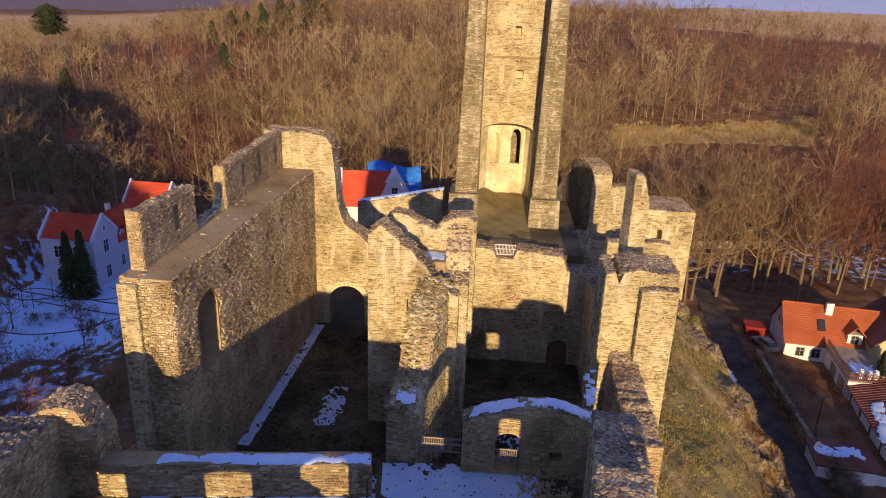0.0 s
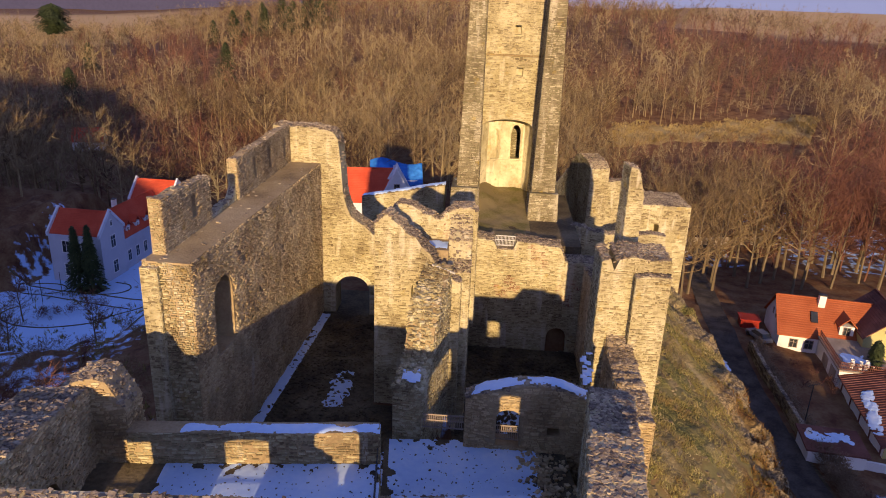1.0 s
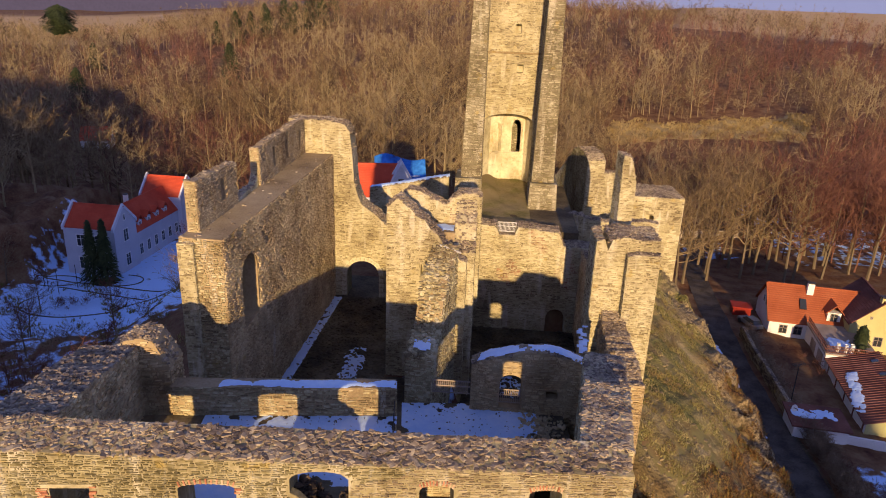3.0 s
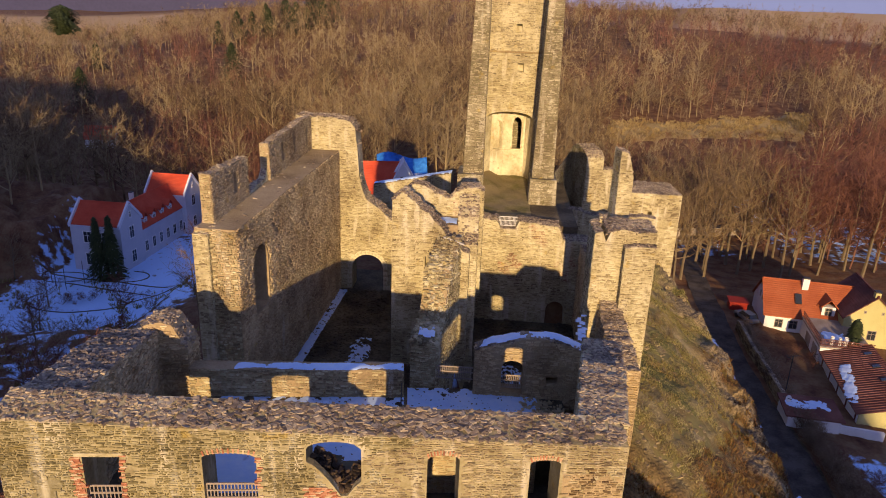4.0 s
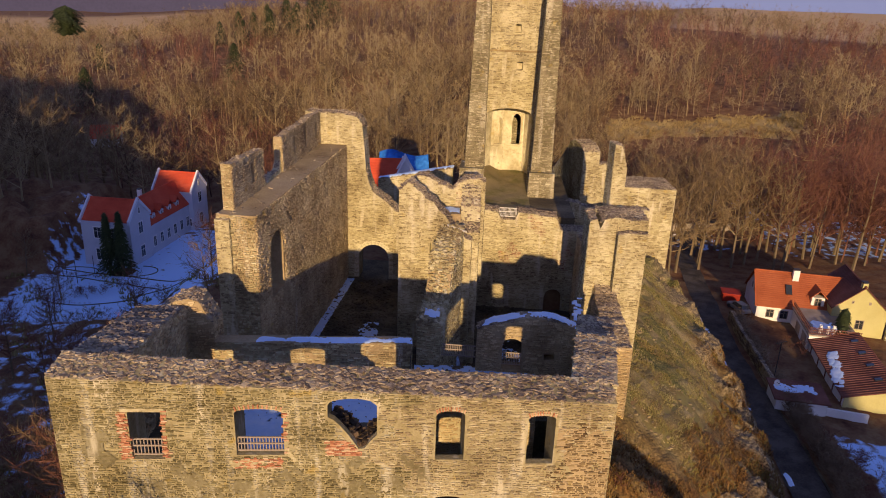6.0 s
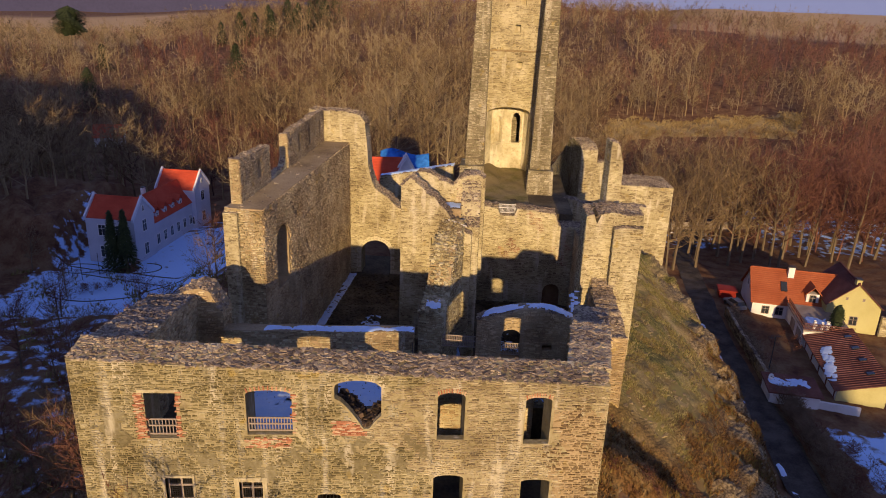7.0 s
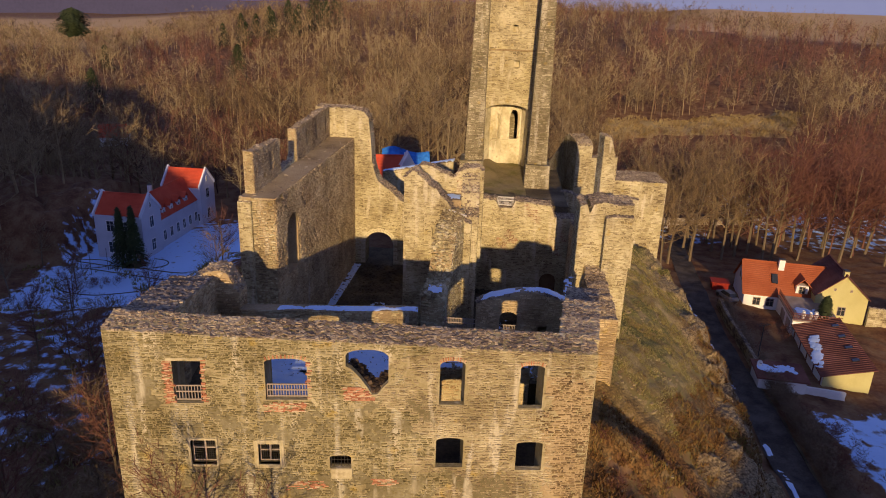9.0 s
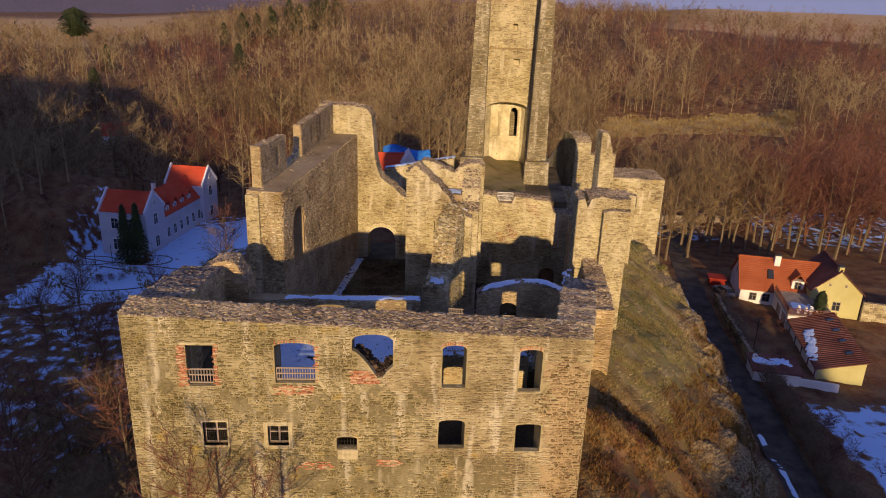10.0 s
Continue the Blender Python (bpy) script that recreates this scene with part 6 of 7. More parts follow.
def spruce(x, y, h, label, wide=0.20, z=None, low=0.06, leaf=1.0):
    ob = new("spruce")
    ob.matrix_world = pose(x, y, float(height(x, y)) if z is None else z)
    tagged(ob, label, "tree")
    o = new("trunk", mesh_np("trunk", prism((0, 0, 0), (0, 0, h), 0.22, 0.03, 6), None, BARK, np.array([(i, (i + 1) % 6, 6 + (i + 1) % 6) for i in range(6)] + [(i, 6 + (i + 1) % 6, 6 + i) for i in range(6)])))
    o.parent = ob
    vs = []
    n = int(h * 150)
    for i in range(n):
        k = rt.uniform(0, 1.0) ** 0.8 if low > 0.1 else rt.uniform(low, 1.0) ** 0.8
        a, R = rt.uniform(0, 6.283), (1 - k) ** (0.6 if wide > 0.25 else 1.0) * h * wide * rt.uniform(0.35, 1.1) + 0.12
        if low > 0.1:                                      # a round, gappy crown on a bare stem
            R = h * wide * math.sqrt(max(0.03, 1 - (1.9 * k - 0.9) ** 2)) * rt.uniform(0.2, 1.05) * (0.7 + 0.3 * math.sin(3 * a + 9 * k))
        c = np.array([math.cos(a) * R, math.sin(a) * R, h * k - R * 0.35 if low < 0.1 else h * (low + (1 - low) * k) - R * 0.1])
        w = np.array([math.cos(a), math.sin(a), -0.45]) * rt.uniform(0.3, 0.6) * leaf
        s = np.array([-math.sin(a), math.cos(a), 0]) * rt.uniform(0.12, 0.26) * leaf
        vs.append([c - w + s * 0.3, c + s, c + w, c - s])
    v = np.array(vs).reshape(-1, 3)
    o = new("crown", mesh_np("crown", v, np.arange(len(v)).reshape(-1, 4), NEEDLES))
    o.parent = ob


spruce(-56.6, 101.4, 12.2, "dark spruce standing before the manor")
spruce(-53.9, 101.0, 12.6, "dark spruce standing before the manor")
for x, y, h in ((-124, 252, 17), (-150, 330, 12), (-95, 395, 14), (-110, 402, 13), (-85, 420, 13), (-60, 410, 12), (-70, 435, 13), (-102, 415, 17), (-92, 410, 15), (-80, 400, 16), (-74, 420, 18), (-66, 396, 15), (-56, 424, 19), (-50, 408, 17), (-46, 430, 20), (-62, 440, 18), (-88, 432, 15), (-78, 300, 19), (-190, 300, 15)):
    spruce(x, y, h, "dark pine rising out of the wood", 0.42)
spruce(-150, 300, 31, "tall round-crowned pine above the wood", 0.27, low=0.62, leaf=2.0)

for x, y, h in ((10.3, -5.8, 2.6), (10.9, -4.2, 2.2), (9.4, -8.6, 1.3)):
    spruce(*yard(x, y), h, "small green conifer in a pot on the roof terrace", 0.30, -11.0)

def garden_pot(x, y, z, h, label):
    """A turned pot with a foot, belly and rim."""
    rings = [(0.16, 0.0), (0.19, 0.05), (0.14, 0.12), (0.26, 0.45), (0.27, 0.62), (0.20, 0.8), (0.15, 0.88), (0.20, 1.0)]
    seg = 14
    v = [(math.cos(6.2832 * i / seg) * r_ * h, math.sin(6.2832 * i / seg) * r_ * h, k * h) for r_, k in rings for i in range(seg)]
    q_ = [(j * seg + i, j * seg + (i + 1) % seg, (j + 1) * seg + (i + 1) % seg, (j + 1) * seg + i) for j in range(len(rings) - 1) for i in range(seg)]
    ob = new("garden_pot", mesh_np("garden_pot", v, q_, WHITE, smooth=True))
    ob.location = (x, y, z)
    return tagged(ob, label, "pot", "pots on the roof terrace")


for x, h in ((6.6, 1.2), (7.6, 1.1), (8.3, 1.25), (9.2, 0.9)):
    garden_pot(*yard(x, -8.8), -11.0, h, "pale stone pot standing on the roof terrace")
# ---- undergrowth, rocks and lane side ----
rs = np.random.default_rng(5)
n_ = 5200
px_ = rs.uniform(12, 42, n_)
py_ = rs.uniform(-8, 62, n_)
dr_s = px_ - right_edge(py_)
ok_ = (dr_s > 0.8) & (dr_s < 18) & (wave(px_, py_, 3.0, 7.0) > -0.1)
rocks = new("slope_stones", rubble(np.stack([px_[ok_], py_[ok_], height(px_[ok_], py_[ok_])], 1), rs, (0.04, 0.16), ROCK, 0.6))
tagged(rocks, "loose stones strewn over the castle slope", "stones", kind="stuff")
def crag_noise(x, y):
    return wave(x, y, 1.9, 5.0) * 0.5 - np.abs(wave(x, y, 0.9, 1.0)) * 0.5 + np.abs(wave(x, y, 0.37, 2.0)) * 0.28 + wave(x, y, 0.2, 3.0) * 0.1


def slope_material():
    """Sandy grass, moss, rusty scrub and bare rock on one slope, by the attribute laid on it."""
    m = mat("castle slope", [(0.44, (0.085, 0.06, 0.022)), (0.60, (0.17, 0.13, 0.05)), (0.76, (0.27, 0.21, 0.09)), (0.95, (0.40, 0.32, 0.155))], bump=1.0, fine=5)
    n, l = m.node_tree.nodes, m.node_tree.links
    b = n["Principled BSDF"]
    at_ = n.new("ShaderNodeAttribute")
    at_.attribute_name = "cover"
    sep = n.new("ShaderNodeSeparateColor")
    l.new(at_.outputs["Color"], sep.inputs[0])
    prev = b.inputs["Base Color"].links[0].from_socket
    small = next(k for k in n if k.type == "TEX_NOISE" and k.inputs["Scale"].default_value > 2)
    for ch, dark, pale in (("Green", (0.06, 0.062, 0.014), (0.20, 0.19, 0.05)), ("Blue", (0.045, 0.022, 0.007), (0.19, 0.098, 0.03)), ("Red", (0.09, 0.066, 0.036), (0.34, 0.265, 0.145))):
        tint = n.new("ShaderNodeMix")
        tint.data_type = "RGBA"
        tint.inputs["A"].default_value, tint.inputs["B"].default_value = (*dark, 1), (*pale, 1)
        sharp = n.new("ShaderNodeMapRange")
        sharp.inputs["From Min"].default_value, sharp.inputs["From Max"].default_value = 0.36, 0.64
        l.new(small.outputs[0], sharp.inputs["Value"])
        l.new(sharp.outputs[0], tint.inputs["Factor"])
        mix = n.new("ShaderNodeMix")
        mix.data_type = "RGBA"
        l.new(sep.outputs[ch], mix.inputs["Factor"])
        l.new(prev, mix.inputs["A"])
        l.new(tint.outputs["Result"], mix.inputs["B"])
        prev = mix.outputs["Result"]
    l.new(prev, b.inputs["Base Color"])
    return m


def wobble(y, d):
    return 1.0 * wave(y, y * 0.3, 5.0, 1.0) + 0.45 * wave(y, d, 1.9, 4.0)


dd_, yy2 = np.meshgrid(np.concatenate([np.arange(-2.0, 10, 0.26), np.arange(10, 18.6, 0.15)]), np.arange(-24, 70, 0.24))
xx2 = right_edge(yy2) + dd_ + wobble(yy2, dd_) * smooth(4, 12, dd_)
edge_ = smooth(9.5, 12.5, dd_) * smooth(18.5, 16.8, dd_) * smooth(6, 15, yy2)
outcrop = smooth(0.32, 0.62, wave(xx2, yy2, 3.4, 9.0) + 0.4 * wave(xx2, yy2, 1.1, 2.0)) * smooth(5, 9, dd_) * smooth(6, 14, yy2)
rocky = np.clip(edge_ * smooth(0.0, 0.5, wave(xx2, yy2, 2.2, 6.0) + 0.35) + 0.7 * outcrop, 0, 1)
ledge_ = np.round((height(xx2, yy2) + 0.5 * wave(xx2, yy2, 2.4, 3.0)) / 0.9) * 0.9
rise_ = height(xx2, yy2)
zz2 = rise_ + 0.07 + rocky * (0.55 * (ledge_ - rise_) + 0.45 * crag_noise(xx2, yy2) + 0.25) + 0.10 * wave(xx2, yy2, 0.55, 1.0) + 0.05 * wave(xx2, yy2, 0.21, 5.0) + 0.22 * wave(xx2, yy2, 1.7, 8.0) * smooth(0, 3, dd_)
zz2 -= 0.5 * smooth(17.5, 18.6, dd_) + 0.4 * smooth(-1.2, -2.0, dd_)
ic_ = np.arange(dd_.size).reshape(dd_.shape)
slope = new("slope", mesh_np("slope", np.stack([xx2, yy2, zz2], -1).reshape(-1, 3), np.stack([ic_[:-1, :-1], ic_[:-1, 1:], ic_[1:, 1:], ic_[1:, :-1]], -1).reshape(-1, 4), slope_material()))
lay = np.zeros((dd_.size, 4), np.float32)
moss_ = smooth(-0.1, 0.5, wave(xx2, yy2, 4.2, 2.0) + 0.5 * wave(xx2, yy2, 1.2, 4.0)) * smooth(10, 20, yy2) * 0.9
rust_ = np.clip(smooth(5.0, 9.5, dd_ + 2.2 * wave(xx2, yy2, 2.6, 7.0) - smooth(18, 34, yy2) * 4) * smooth(50, 38, yy2) + smooth(20, 9, yy2 + 0.2 * dd_ - 2), 0, 1) * (0.6 + 0.4 * smooth(-0.4, 0.4, wave(xx2, yy2, 1.0, 3.0)))
for i, k in enumerate((rocky, moss_ * (1 - rust_), rust_)):
    lay[:, i] = k.ravel()
slope.data.attributes.new("cover", "FLOAT_COLOR", "POINT").data.foreach_set("color", lay.ravel())
tagged(slope, "steep slope of dry grass, moss, rusty scrub and rock ledges", "slope", kind="structure")

GRASS = mat("dry winter grass", [(0.30, (0.08, 0.05, 0.02)), (0.46, (0.20, 0.12, 0.045)), (0.60, (0.19, 0.175, 0.05)), (0.74, (0.33, 0.26, 0.11)), (0.86, (0.15, 0.16, 0.04)), (0.96, (0.40, 0.33, 0.17))], bump=0, island=0.4, scale=0.8)


def tufts(name, x, y, size, label, material=GRASS, blades=5, lift=0.0):
    n = len(x)
    z = height(x, y) + lift
    k = n * blades
    bx, by, bz = np.repeat(x, blades) + rs.normal(0, 0.12, k), np.repeat(y, blades) + rs.normal(0, 0.12, k), np.repeat(z, blades) - 0.03
    h = rs.uniform(*size, k)
    a = rs.uniform(0, 6.283, k)
    w = h * 0.16
    lean = rs.normal(0, 0.45, (k, 2)) * h[:, None]
    v = np.stack([np.stack([bx - np.cos(a) * w, by - np.sin(a) * w, bz], -1), np.stack([bx + np.cos(a) * w, by + np.sin(a) * w, bz], -1), np.stack([bx + lean[:, 0], by + lean[:, 1], bz + h], -1)], 1)
    ob = new(name, mesh_np(name, v.reshape(-1, 3), None, material, np.arange(k * 3).reshape(-1, 3)))
    return tagged(ob, label, "grass", kind="stuff")


gx2, gy2 = rs.uniform(9, 44, 90000), rs.uniform(-20, 66, 90000)
d2 = gx2 - right_edge(gy2)
g_ok = (d2 > 0.3) & (d2 < 17) & (wave(gx2, gy2, 2.2, 2.0) + wave(gx2, gy2, 0.8, 1.0) * 0.6 > -0.25 + 0.15 * smooth(16, 4, gy2))
rusty = (smooth(5.0, 9.5, d2 + 2.2 * wave(gx2, gy2, 2.6, 7.0) - smooth(18, 34, gy2) * 4) * smooth(50, 38, gy2) > 0.45) | (gy2 + 0.2 * d2 < 15.5)
RUST_GRASS = mat("rusty dead bracken", [(0.40, (0.045, 0.022, 0.008)), (0.58, (0.12, 0.06, 0.02)), (0.76, (0.21, 0.115, 0.04)), (0.95, (0.16, 0.13, 0.035))], bump=0, island=0.45, scale=0.8)
tufts("slope_grass", gx2[g_ok & ~rusty], gy2[g_ok & ~rusty], (0.12, 0.28), "dry grass tufts on the castle slope")
tufts("slope_bracken", gx2[g_ok & rusty], gy2[g_ok & rusty], (0.15, 0.40), "rusty dead bracken low on the slope", RUST_GRASS)
gx2, gy2 = rs.uniform(-75, -16, 9000), rs.uniform(-15, 100, 9000)
g_ok = wave(gx2, gy2, 3.1, 1.0) > 0.25
tufts("valley_grass", gx2[g_ok], gy2[g_ok], (0.3, 0.9), "dead stalks standing out of the snow", blades=4)

STRAW = mat("pale dry meadow", [(0.38, (0.11, 0.06, 0.024)), (0.52, (0.21, 0.135, 0.05)), (0.66, (0.29, 0.205, 0.08)), (0.90, (0.36, 0.275, 0.12))], bump=1.0, fine=3, scale=0.35, island=0.3)
meadow = sheet("meadow", np.arange(60, 172, 1.6), np.arange(170, 262, 1.6), lambda x, y: height(x, y) - 1.3 + 2.0 * glade(x, y) + 0.3 * wave(x, y, 1.1, 2.0), STRAW)
tagged(meadow, "clearing of pale dry grass on the wooded hillside", "meadow", kind="structure")
gx2, gy2 = rs.uniform(60, 172, 26000), rs.uniform(170, 262, 26000)
g_ok = (glade(gx2, gy2) > 0.5) & (wave(gx2, gy2, 3.1, 1.0) + 0.7 * wave(gx2, gy2, 1.3, 4.0) > -0.2)
tufts("meadow_grass", gx2[g_ok], gy2[g_ok], (0.3, 1.1), "tall dry grass in the hillside clearing", STRAW, blades=4, lift=0.6)

bush_kinds = [bare_tree(rt, 1.0, 20, 11, twig_w=0.009, spread=0.55) for _ in range(3)]


def thicket(name, spots, hmin, hmax, material, label):
    vs, ts, n = [], [], 0
    for x, y in spots:
        (tv, tt), (cv, ct) = bush_kinds[rt.integers(3)]
        h, a = rt.uniform(hmin, hmax), rt.uniform(0, 6.283)
        rot = np.array([[math.cos(a), -math.sin(a), 0], [math.sin(a), math.cos(a), 0], [0, 0, 1]])
        cv2 = (cv - np.array([0, 0, 0.22])) * np.array([1.2, 1.2, 1.0])
        vs.append((cv2 * h) @ rot.T + np.array([x, y, float(height(x, y))]))
        ts.append(ct + n)
        n += len(cv)
    ob = new(name, mesh_np(name, np.concatenate(vs), None, material, np.concatenate(ts)))
    return tagged(ob, label, "bushes", kind="stuff")


hedge = [(np.interp(y, ry_, rx_) + 3.6 + rt.normal(0, 0.25), y) for y in np.arange(44, 66, 0.35)]
hedge += [(np.interp(y, ry_, rx_) + rt.uniform(2.5, 4.6), y) for y in np.arange(4, 42, 0.11)]
HEDGE = mat("brown hedge twigs", [(0.4, (0.10, 0.066, 0.04)), (0.65, (0.20, 0.14, 0.085)), (0.95, (0.30, 0.22, 0.14))], bump=0, island=0.4)
thicket("lane_hedge", hedge, 1.3, 2.5, HEDGE, "dense brown hedge along the lane")
thicket("bank_scrub", [(rt.uniform(44, 50), rt.uniform(20, 36)) for _ in range(60)], 0.8, 2.2, RED_TWIGS, "bare scrub on the bank by the lane")
thicket("slope_scrub", [(right_edge(y) + rt.uniform(1, 13), y) for y in rt.uniform(-6, 50, 150)], 0.3, 0.9, TWIGS, "low scrub on the dry slope")
thicket("valley_scrub", [(rt.uniform(-60, -20), rt.uniform(6, 70)) for _ in range(230)] + [(rt.uniform(-38, -18), rt.uniform(4, 36)) for _ in range(190)], 0.8, 3.4, TWIGS, "bare scrub in the snowy valley")
thicket("palace_scrub", [(rt.uniform(-24, -13), rt.uniform(-9, -2)) for _ in range(26)], 0.5, 1.3, RED_TWIGS, "bare scrub at the foot of the palace")
thicket("garden_bushes", [yard(rt.uniform(0.5, 4.5), rt.uniform(-12, -6)) for _ in range(8)], 1.2, 2.4, RED_TWIGS, "reddish bare garden bushes")

def arc(cx, cy, rx, ry, t0, t1, step):
    return [(cx + rx * math.cos(t), cy + ry * math.sin(t)) for t in np.arange(t0, t1, step)]


def kerb(name, points, width, label):
    """A low dark border laid along points of the garden."""
    p = np.array(points, float)
    d = np.gradient(p, axis=0)
    d /= np.linalg.norm(d, axis=1)[:, None]
    n_ = np.stack([-d[:, 1], d[:, 0]], 1) * width / 2
    z = height(p[:, 0], p[:, 1])
    rows = np.stack([np.column_stack([p + n_, z - 0.1]), np.column_stack([p + n_ * 0.9, z + 0.1]), np.column_stack([p - n_ * 0.9, z + 0.1]), np.column_stack([p - n_, z - 0.1])])
    ix = np.arange(4 * len(p)).reshape(4, -1)
    tagged(new(name, mesh_np(name, rows.reshape(-1, 3), np.stack([ix[:-1, :-1], ix[1:, :-1], ix[1:, 1:], ix[:-1, 1:]], -1).reshape(-1, 4), EARTH)), label, "border", kind="structure")


bed_a = arc(-56.0, 91.0, 9.0, 5.2, 2.6, 6.6, 0.08)
kerb("bed_border", bed_a, 0.25, "dark kerb round a snowy flower bed")
kerb("bed_border", arc(-63.5, 101.6, 4.2, 2.6, 0, 6.3, 0.1), 0.2, "dark round border in the garden")
kerb("bed_border", arc(-52.0, 102.2, 4.0, 2.8, -1.9, 1.6, 0.1), 0.2, "dark round border in the garden")
kerb("bed_border", [(-70 + k, 103.5 - 0.24 * k + 0.2 * math.sin(k * 0.5)) for k in np.arange(0, 28, 0.5)], 0.3, "dark border along the garden path")
kerb("bed_border", [(-62 + k, 98.5 - 0.30 * k) for k in np.arange(0, 18, 0.5)], 0.2, "dark border along the garden path")
kerb("bed_border", [(-49 + 0.55 * k, 88.5 + 0.5 * k) for k in np.arange(0, 16, 0.5)], 0.2, "dark border along the garden path")
kerb("stone_border", arc(-43.0, 78.6, 5.0, 3.3, -0.9, 1.9, 0.08), 0.9, "low dark stone wall curving round a bed")
kerb("stone_border", arc(-43.0, 78.6, 5.0, 3.3, 2.3, 3.6, 0.08), 0.9, "low dark stone wall curving round a bed")
kerb("stone_border", arc(-43.4, 78.3, 0.7, 0.6, 0, 6.3, 0.15), 1.3, "round dark bed in the snow")
kerb("earth_bed", arc(-54.5, 101.6, 1.3, 1.0, 0, 6.3, 0.12), 2.4, "bare dark earth under the spruces")
kerb("garden_edge", [(-70 + k, 70.5 + 0.10 * k + 0.6 * math.sin(k * 0.4)) for k in np.arange(0, 36, 0.5)], 1.6, "dark bank at the foot of the garden")
thicket("garden_hedges", [(-66 + 0.7 * k, 100.3 - 0.17 * k) for k in range(12)] + arc(-56.0, 91.0, 8.6, 4.8, 3.6, 5.0, 0.1), 0.4, 0.9, RED_TWIGS, "low dark hedges round the manor garden")
thicket("garden_shrubs", [(rt.normal(-55.5, 1.6), rt.normal(90.5, 1.2)) for _ in range(16)] + [(rt.normal(-48, 2.5), rt.normal(95, 1.5)) for _ in range(8)] + [(rt.uniform(-66, -38), rt.uniform(69, 74)) for _ in range(26)], 1.0, 2.4, RED_TWIGS, "dark shrubs in the snowy manor garden")
for x, y in ((-62.5, 96.0), (-60.5, 95.5), (-58.5, 98.5), (-56.5, 98.0), (-64.5, 98.6)):
    pole = new("garden_pole", mesh_np("garden_pole", prism((x, y, -21.6), (x, y, -16.9), 0.06, 0.05, 6), None, METAL, np.array([(i, (i + 1) % 6, 6 + (i + 1) % 6) for i in range(6)] + [(i, 6 + (i + 1) % 6, 6 + i) for i in range(6)])))
    tagged(pole, "thin dark pole standing in the snowy garden", "pole", "poles in the garden")
thicket("lower_slope_scrub", [(rt.uniform(15, 33), rt.uniform(-10, 9)) for _ in range(260)], 0.4, 1.2, RED_TWIGS, "reddish dry scrub low on the slope")

# ---- lane side things ----
def car(x, y, turn, paint, label):
    ob = new("car")
    ob.matrix_world = pose(x, y, float(height(x, y)) + 0.02, 0, 0, turn)
    tagged(ob, label, "car")
    body = box_mesh("body", [[(-2.1, -0.85, 0.3), (2.1, -0.85, 0.3), (2.1, 0.85, 0.3), (-2.1, 0.85, 0.3), (-2.05, -0.8, 0.9), (2.0, -0.78, 0.82), (2.0, 0.78, 0.82), (-2.05, 0.8, 0.9)]], paint, 0.12)
    cabin = box_mesh("cabin", [[(-1.8, -0.76, 0.86), (1.0, -0.76, 0.86), (1.0, 0.76, 0.86), (-1.8, 0.76, 0.86), (-1.4, -0.6, 1.42), (0.35, -0.6, 1.42), (0.35, 0.6, 1.42), (-1.4, 0.6, 1.42)]], GLASS, 0.06)
    roof_ = box_mesh("roof", [box8(-1.38, 0.3, -0.58, 0.58, 1.40, 1.46)], paint, 0.02)
    for nm, me in (("body", body), ("cabin", cabin), ("roof", roof_)):
        o = new(nm, me)
        o.parent = ob
    bm = bmesh.new()
    bmesh.ops.create_cone(bm, cap_ends=True, segments=18, radius1=0.32, radius2=0.32, depth=0.22)
    me = bpy.data.meshes.new("wheel")
    bm.to_mesh(me)
    bm.free()
    me.materials.append(METAL)
    for wx in (-1.3, 1.3):
        for wy in (-0.8, 0.8):
            o = new("wheel", me)
            o.parent = ob
            o.matrix_local = pose(wx, wy, 0.32, 90, 0, 0)
    return ob


SILVER = mat("grey car paint", [(0.4, (0.16, 0.17, 0.19)), (0.9, (0.22, 0.23, 0.25))], rough=0.3, metal=0.4, bump=0)
RED_PAINT = mat("red paint", [(0.4, (0.26, 0.02, 0.015)), (0.9, (0.34, 0.035, 0.02))], rough=0.4, bump=0)
car(*yard(-2.2, 1.5), 100, SILVER, "grey car parked beside the cottage")
red_shed = new("red_shed")
red_shed.matrix_world = pose(*yard(-4.0, 5.5), -14.2, 0, 0, TURN)
tagged(red_shed, "small bright red shed beside the cottage", "shed")
for nm, me in (("wall", box_mesh("wall", [box8(0, 2.6, 0, 2.2, -0.6, 2.0)], RED_PAINT)), ("roof", box_mesh("roof", [box8(-0.2, 2.8, -0.2, 2.4, 2.0, 2.15)], RED_PAINT))):
    o = new(nm, me)
    o.parent = red_shed


def mast(x, y, z, h, label):
    ob = new("aerial_mast")
    ob.matrix_world = pose(x, y, z, 0, 0, 20)
    tagged(ob, label, "aerial")
    for nm, it in (("pole", [box8(-0.04, 0.04, -0.04, 0.04, 0, h)]), ("boom", [box8(-0.9, 0.9, -0.03, 0.03, h - 0.1, h - 0.03)]), ("element", [box8(k - 0.015, k + 0.015, -0.45, 0.45, h - 0.03, h) for k in np.linspace(-0.85, 0.85, 8)])):
        o = new(nm, box_mesh(nm, it, METAL))
        o.parent = ob


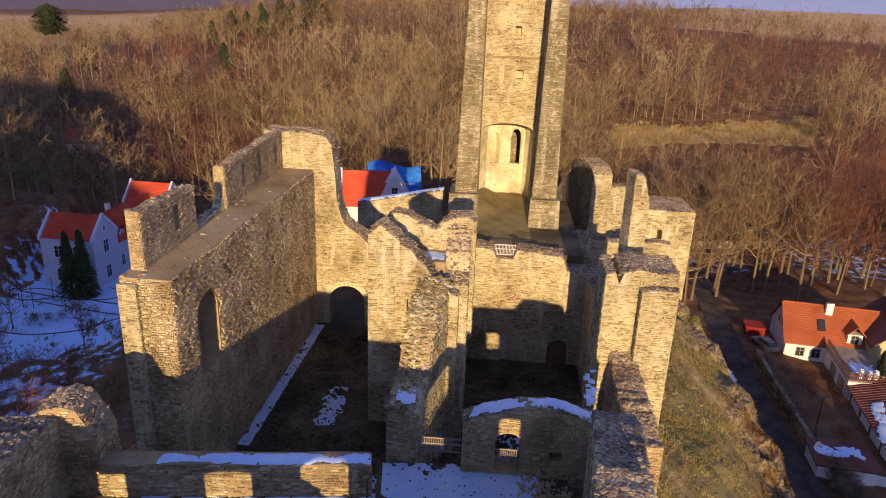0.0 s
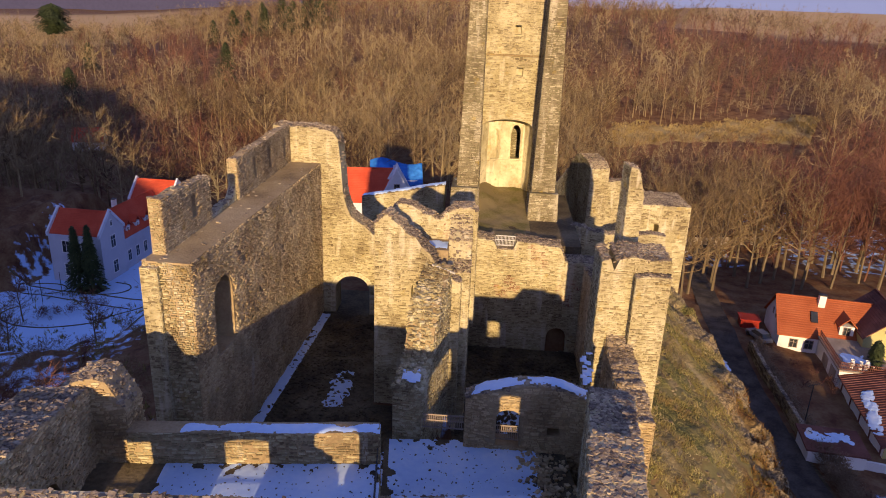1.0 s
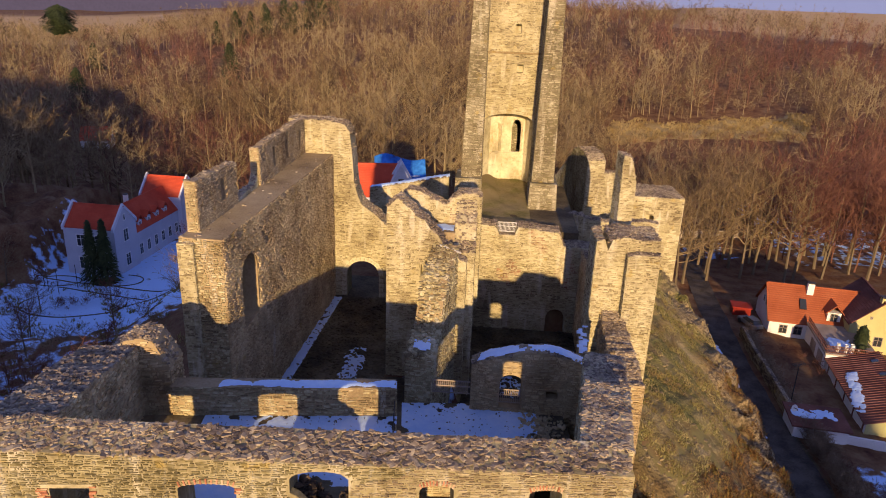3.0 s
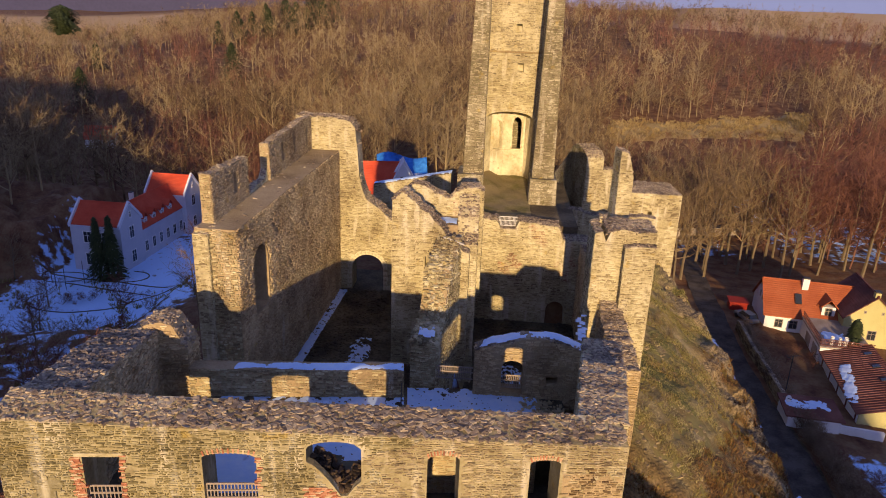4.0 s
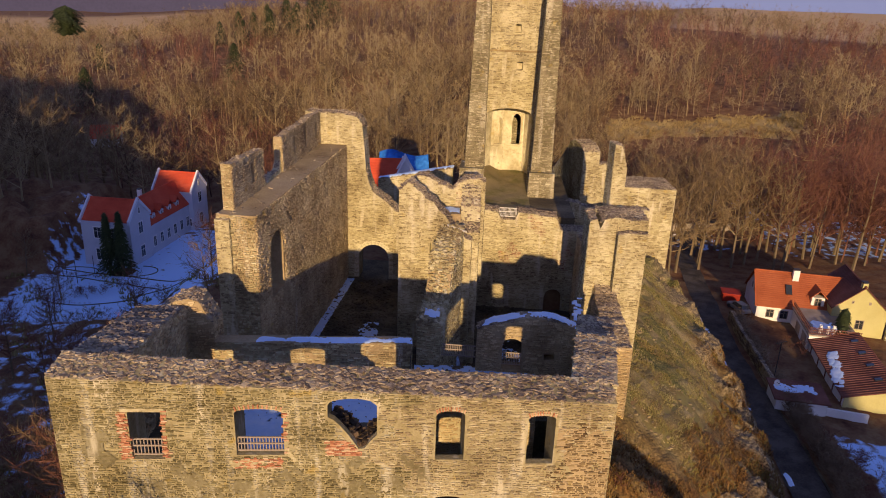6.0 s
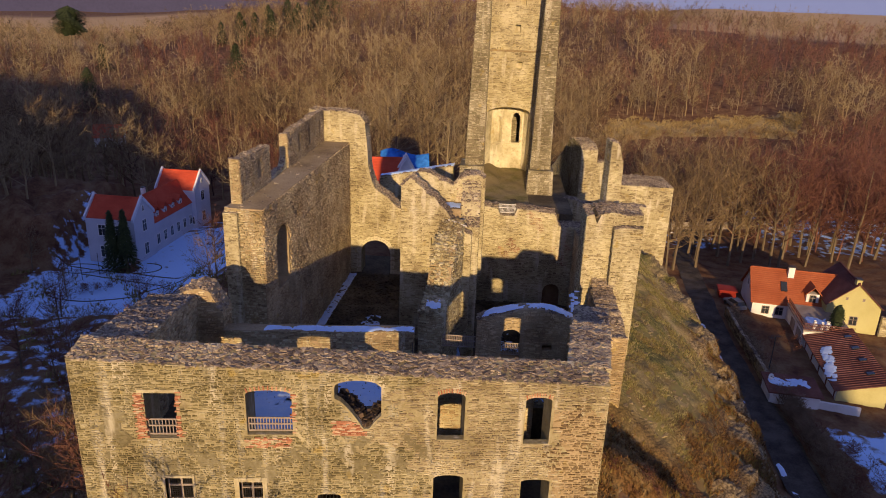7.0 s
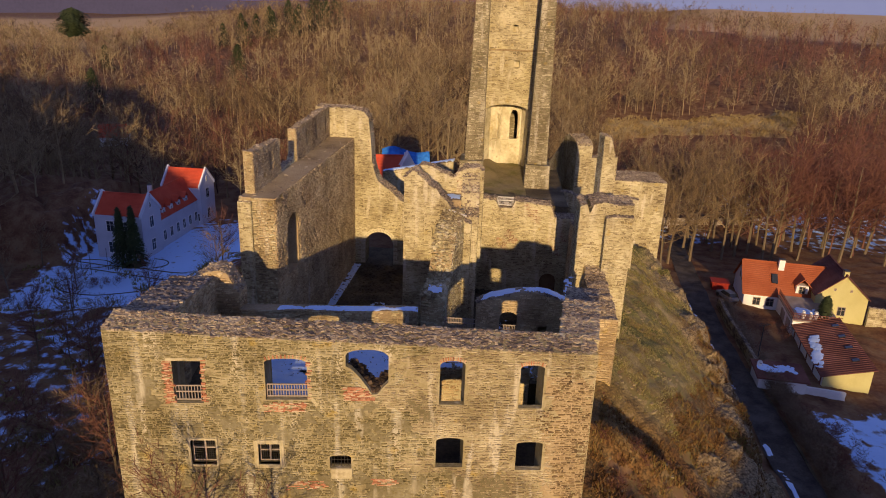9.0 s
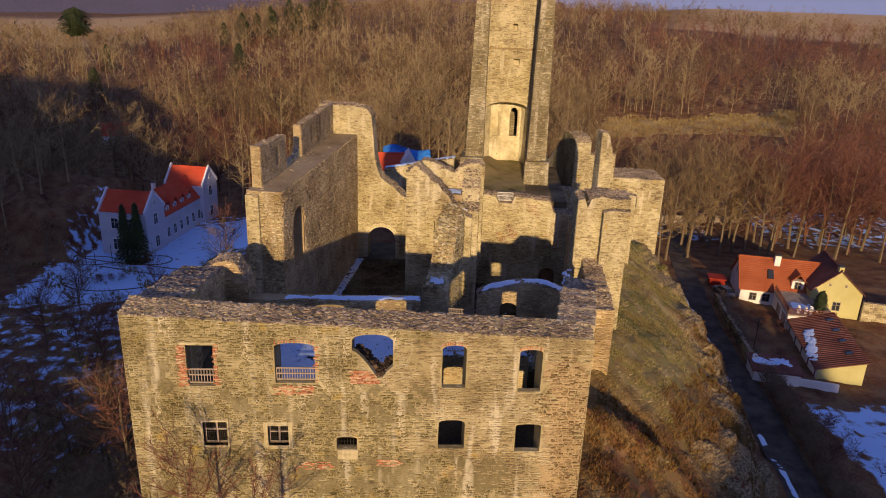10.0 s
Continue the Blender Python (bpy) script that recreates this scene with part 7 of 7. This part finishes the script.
mast(47.0, 44.6, -11.0, 4.6, "thin aerial mast on the shed")
dish = new("satellite_dish")
dish.matrix_world = pose(46.1, 42.4, -10.7, 75, 0, 8)
tagged(dish, "white satellite dish on the shed roof", "dish")
bm = bmesh.new()
bmesh.ops.create_uvsphere(bm, u_segments=20, v_segments=10, radius=0.9)
bmesh.ops.delete(bm, geom=[v for v in bm.verts if v.co.z > -0.55], context="VERTS")
for v in bm.verts:
    v.co = (v.co.x * 0.75, v.co.y * 0.75, (v.co.z + 0.9) * 0.5)
me = bpy.data.meshes.new("reflector")
bm.to_mesh(me)
bm.free()
me.materials.append(WHITE)
o = new("reflector", me)
o.parent = dish
o = new("arm", box_mesh("arm", [box8(-0.03, 0.03, -0.03, 0.03, -0.9, 0.6)], METAL))
o.parent = dish

lamp = new("street_lamp")
lamp.matrix_world = pose(51.5, 93.0, float(height(51.5, 93.0)), 0, 0, 0)
tagged(lamp, "street lamp with a white head by the lane", "lamp")
for nm, it, m_ in (("pole", [box8(-0.06, 0.06, -0.06, 0.06, 0, 5.0)], METAL), ("head", [box8(-0.35, 0.35, -0.16, 0.16, 5.0, 5.25)], WHITE)):
    o = new(nm, box_mesh(nm, it, m_))
    o.parent = lamp
for i, y in enumerate((116.0,)):
    fence = new("paddock_fence")
    fence.matrix_world = pose(57.0, y, float(height(65.0, y)), 0, 0, 4)
    tagged(fence, "pale board fence with dark posts", "fence")
    for k in range(12):
        o = new("post", box_mesh("post", [box8(k * 2.0 - 0.08, k * 2.0 + 0.08, -0.08, 0.08, -0.5, 2.2)], WOOD))
        o.parent = fence
    for k in range(11):
        o = new("board", box_mesh("board", [box8(k * 2.0 + 0.08, k * 2.0 + 1.92, -0.03, 0.03, 0.2, 1.9)], WOOD))
        o.parent = fence

# ---- single cap stones on the palace front, the nearest stretch ----
rc = np.random.default_rng(9)
shapes = []
for i in range(14):
    me = rubble(np.zeros((1, 3)), rc, (0.10, 0.17), STONE_PIECE, 0.28)
    me.name = "stone"
    shapes.append(me)
for i in range(300):
    x, y = rc.uniform(-7.5, 5.5), rc.uniform(0.06, 1.8)
    o = new("stone", shapes[rc.integers(14)])
    o.parent = south
    o.location = (x, y, float(np.interp(x + 15, [0, 6, 27], [14.0, 13.65, 12.72])) + 0.32 * y / 1.9 + 0.04)
    o.rotation_euler = (rc.normal(0, 0.08), rc.normal(0, 0.08), rc.uniform(0, 6.28))

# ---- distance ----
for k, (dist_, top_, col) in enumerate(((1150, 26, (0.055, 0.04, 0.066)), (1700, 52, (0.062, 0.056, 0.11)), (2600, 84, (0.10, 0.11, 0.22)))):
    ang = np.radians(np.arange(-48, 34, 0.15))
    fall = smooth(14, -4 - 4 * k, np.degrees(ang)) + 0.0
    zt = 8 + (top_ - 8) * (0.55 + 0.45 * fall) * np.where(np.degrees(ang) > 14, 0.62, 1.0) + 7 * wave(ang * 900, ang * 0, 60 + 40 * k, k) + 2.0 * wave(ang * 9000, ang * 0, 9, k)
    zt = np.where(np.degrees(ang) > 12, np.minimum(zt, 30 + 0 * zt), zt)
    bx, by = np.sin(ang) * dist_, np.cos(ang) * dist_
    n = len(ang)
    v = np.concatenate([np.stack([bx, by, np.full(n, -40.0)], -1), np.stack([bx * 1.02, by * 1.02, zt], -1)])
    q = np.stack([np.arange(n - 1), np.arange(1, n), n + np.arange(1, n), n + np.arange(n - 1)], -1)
    haze = mat(f"haze-tinted woods {k}", [(0.4, tuple(c * 0.7 for c in col)), (0.6, col), (0.8, tuple(c * 1.25 for c in col))], bump=0, scale=0.03)
    hb = haze.node_tree.nodes["Principled BSDF"]           # air light painted in: the bands glow, bluer and paler with distance
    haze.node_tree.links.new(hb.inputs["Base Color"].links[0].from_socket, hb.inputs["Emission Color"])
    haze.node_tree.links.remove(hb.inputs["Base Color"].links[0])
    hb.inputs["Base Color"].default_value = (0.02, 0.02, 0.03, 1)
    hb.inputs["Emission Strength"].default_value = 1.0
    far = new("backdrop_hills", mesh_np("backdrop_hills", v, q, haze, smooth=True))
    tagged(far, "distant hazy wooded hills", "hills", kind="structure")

ang = np.radians(np.arange(-50, 50.1, 1.0))
n = len(ang)
zs = np.array([-60.0, 150.0, 420.0])
v = np.concatenate([np.stack([np.sin(ang) * 3900, np.cos(ang) * 3900, np.full(n, z)], -1) for z in zs])
q = np.concatenate([np.stack([np.arange(n - 1), np.arange(1, n), n + np.arange(1, n), n + np.arange(n - 1)], -1) + n * k for k in range(2)])
# far sheet whose horizon haze is an emitted colour, set before the sky
HAZE = mat("winter horizon haze", [(0.4, (0.22, 0.235, 0.42)), (0.8, (0.25, 0.265, 0.45))], bump=0, scale=0.002)
hb = HAZE.node_tree.nodes["Principled BSDF"]
HAZE.node_tree.links.new(hb.inputs["Base Color"].links[0].from_socket, hb.inputs["Emission Color"])
HAZE.node_tree.links.remove(hb.inputs["Base Color"].links[0])
hb.inputs["Base Color"].default_value = (0.01, 0.01, 0.02, 1)
hb.inputs["Emission Strength"].default_value = 1.0
tagged(new("backdrop_sky", mesh_np("backdrop_sky", v, q, HAZE, smooth=True)), "hazy lavender sky over the horizon", "sky", kind="structure")
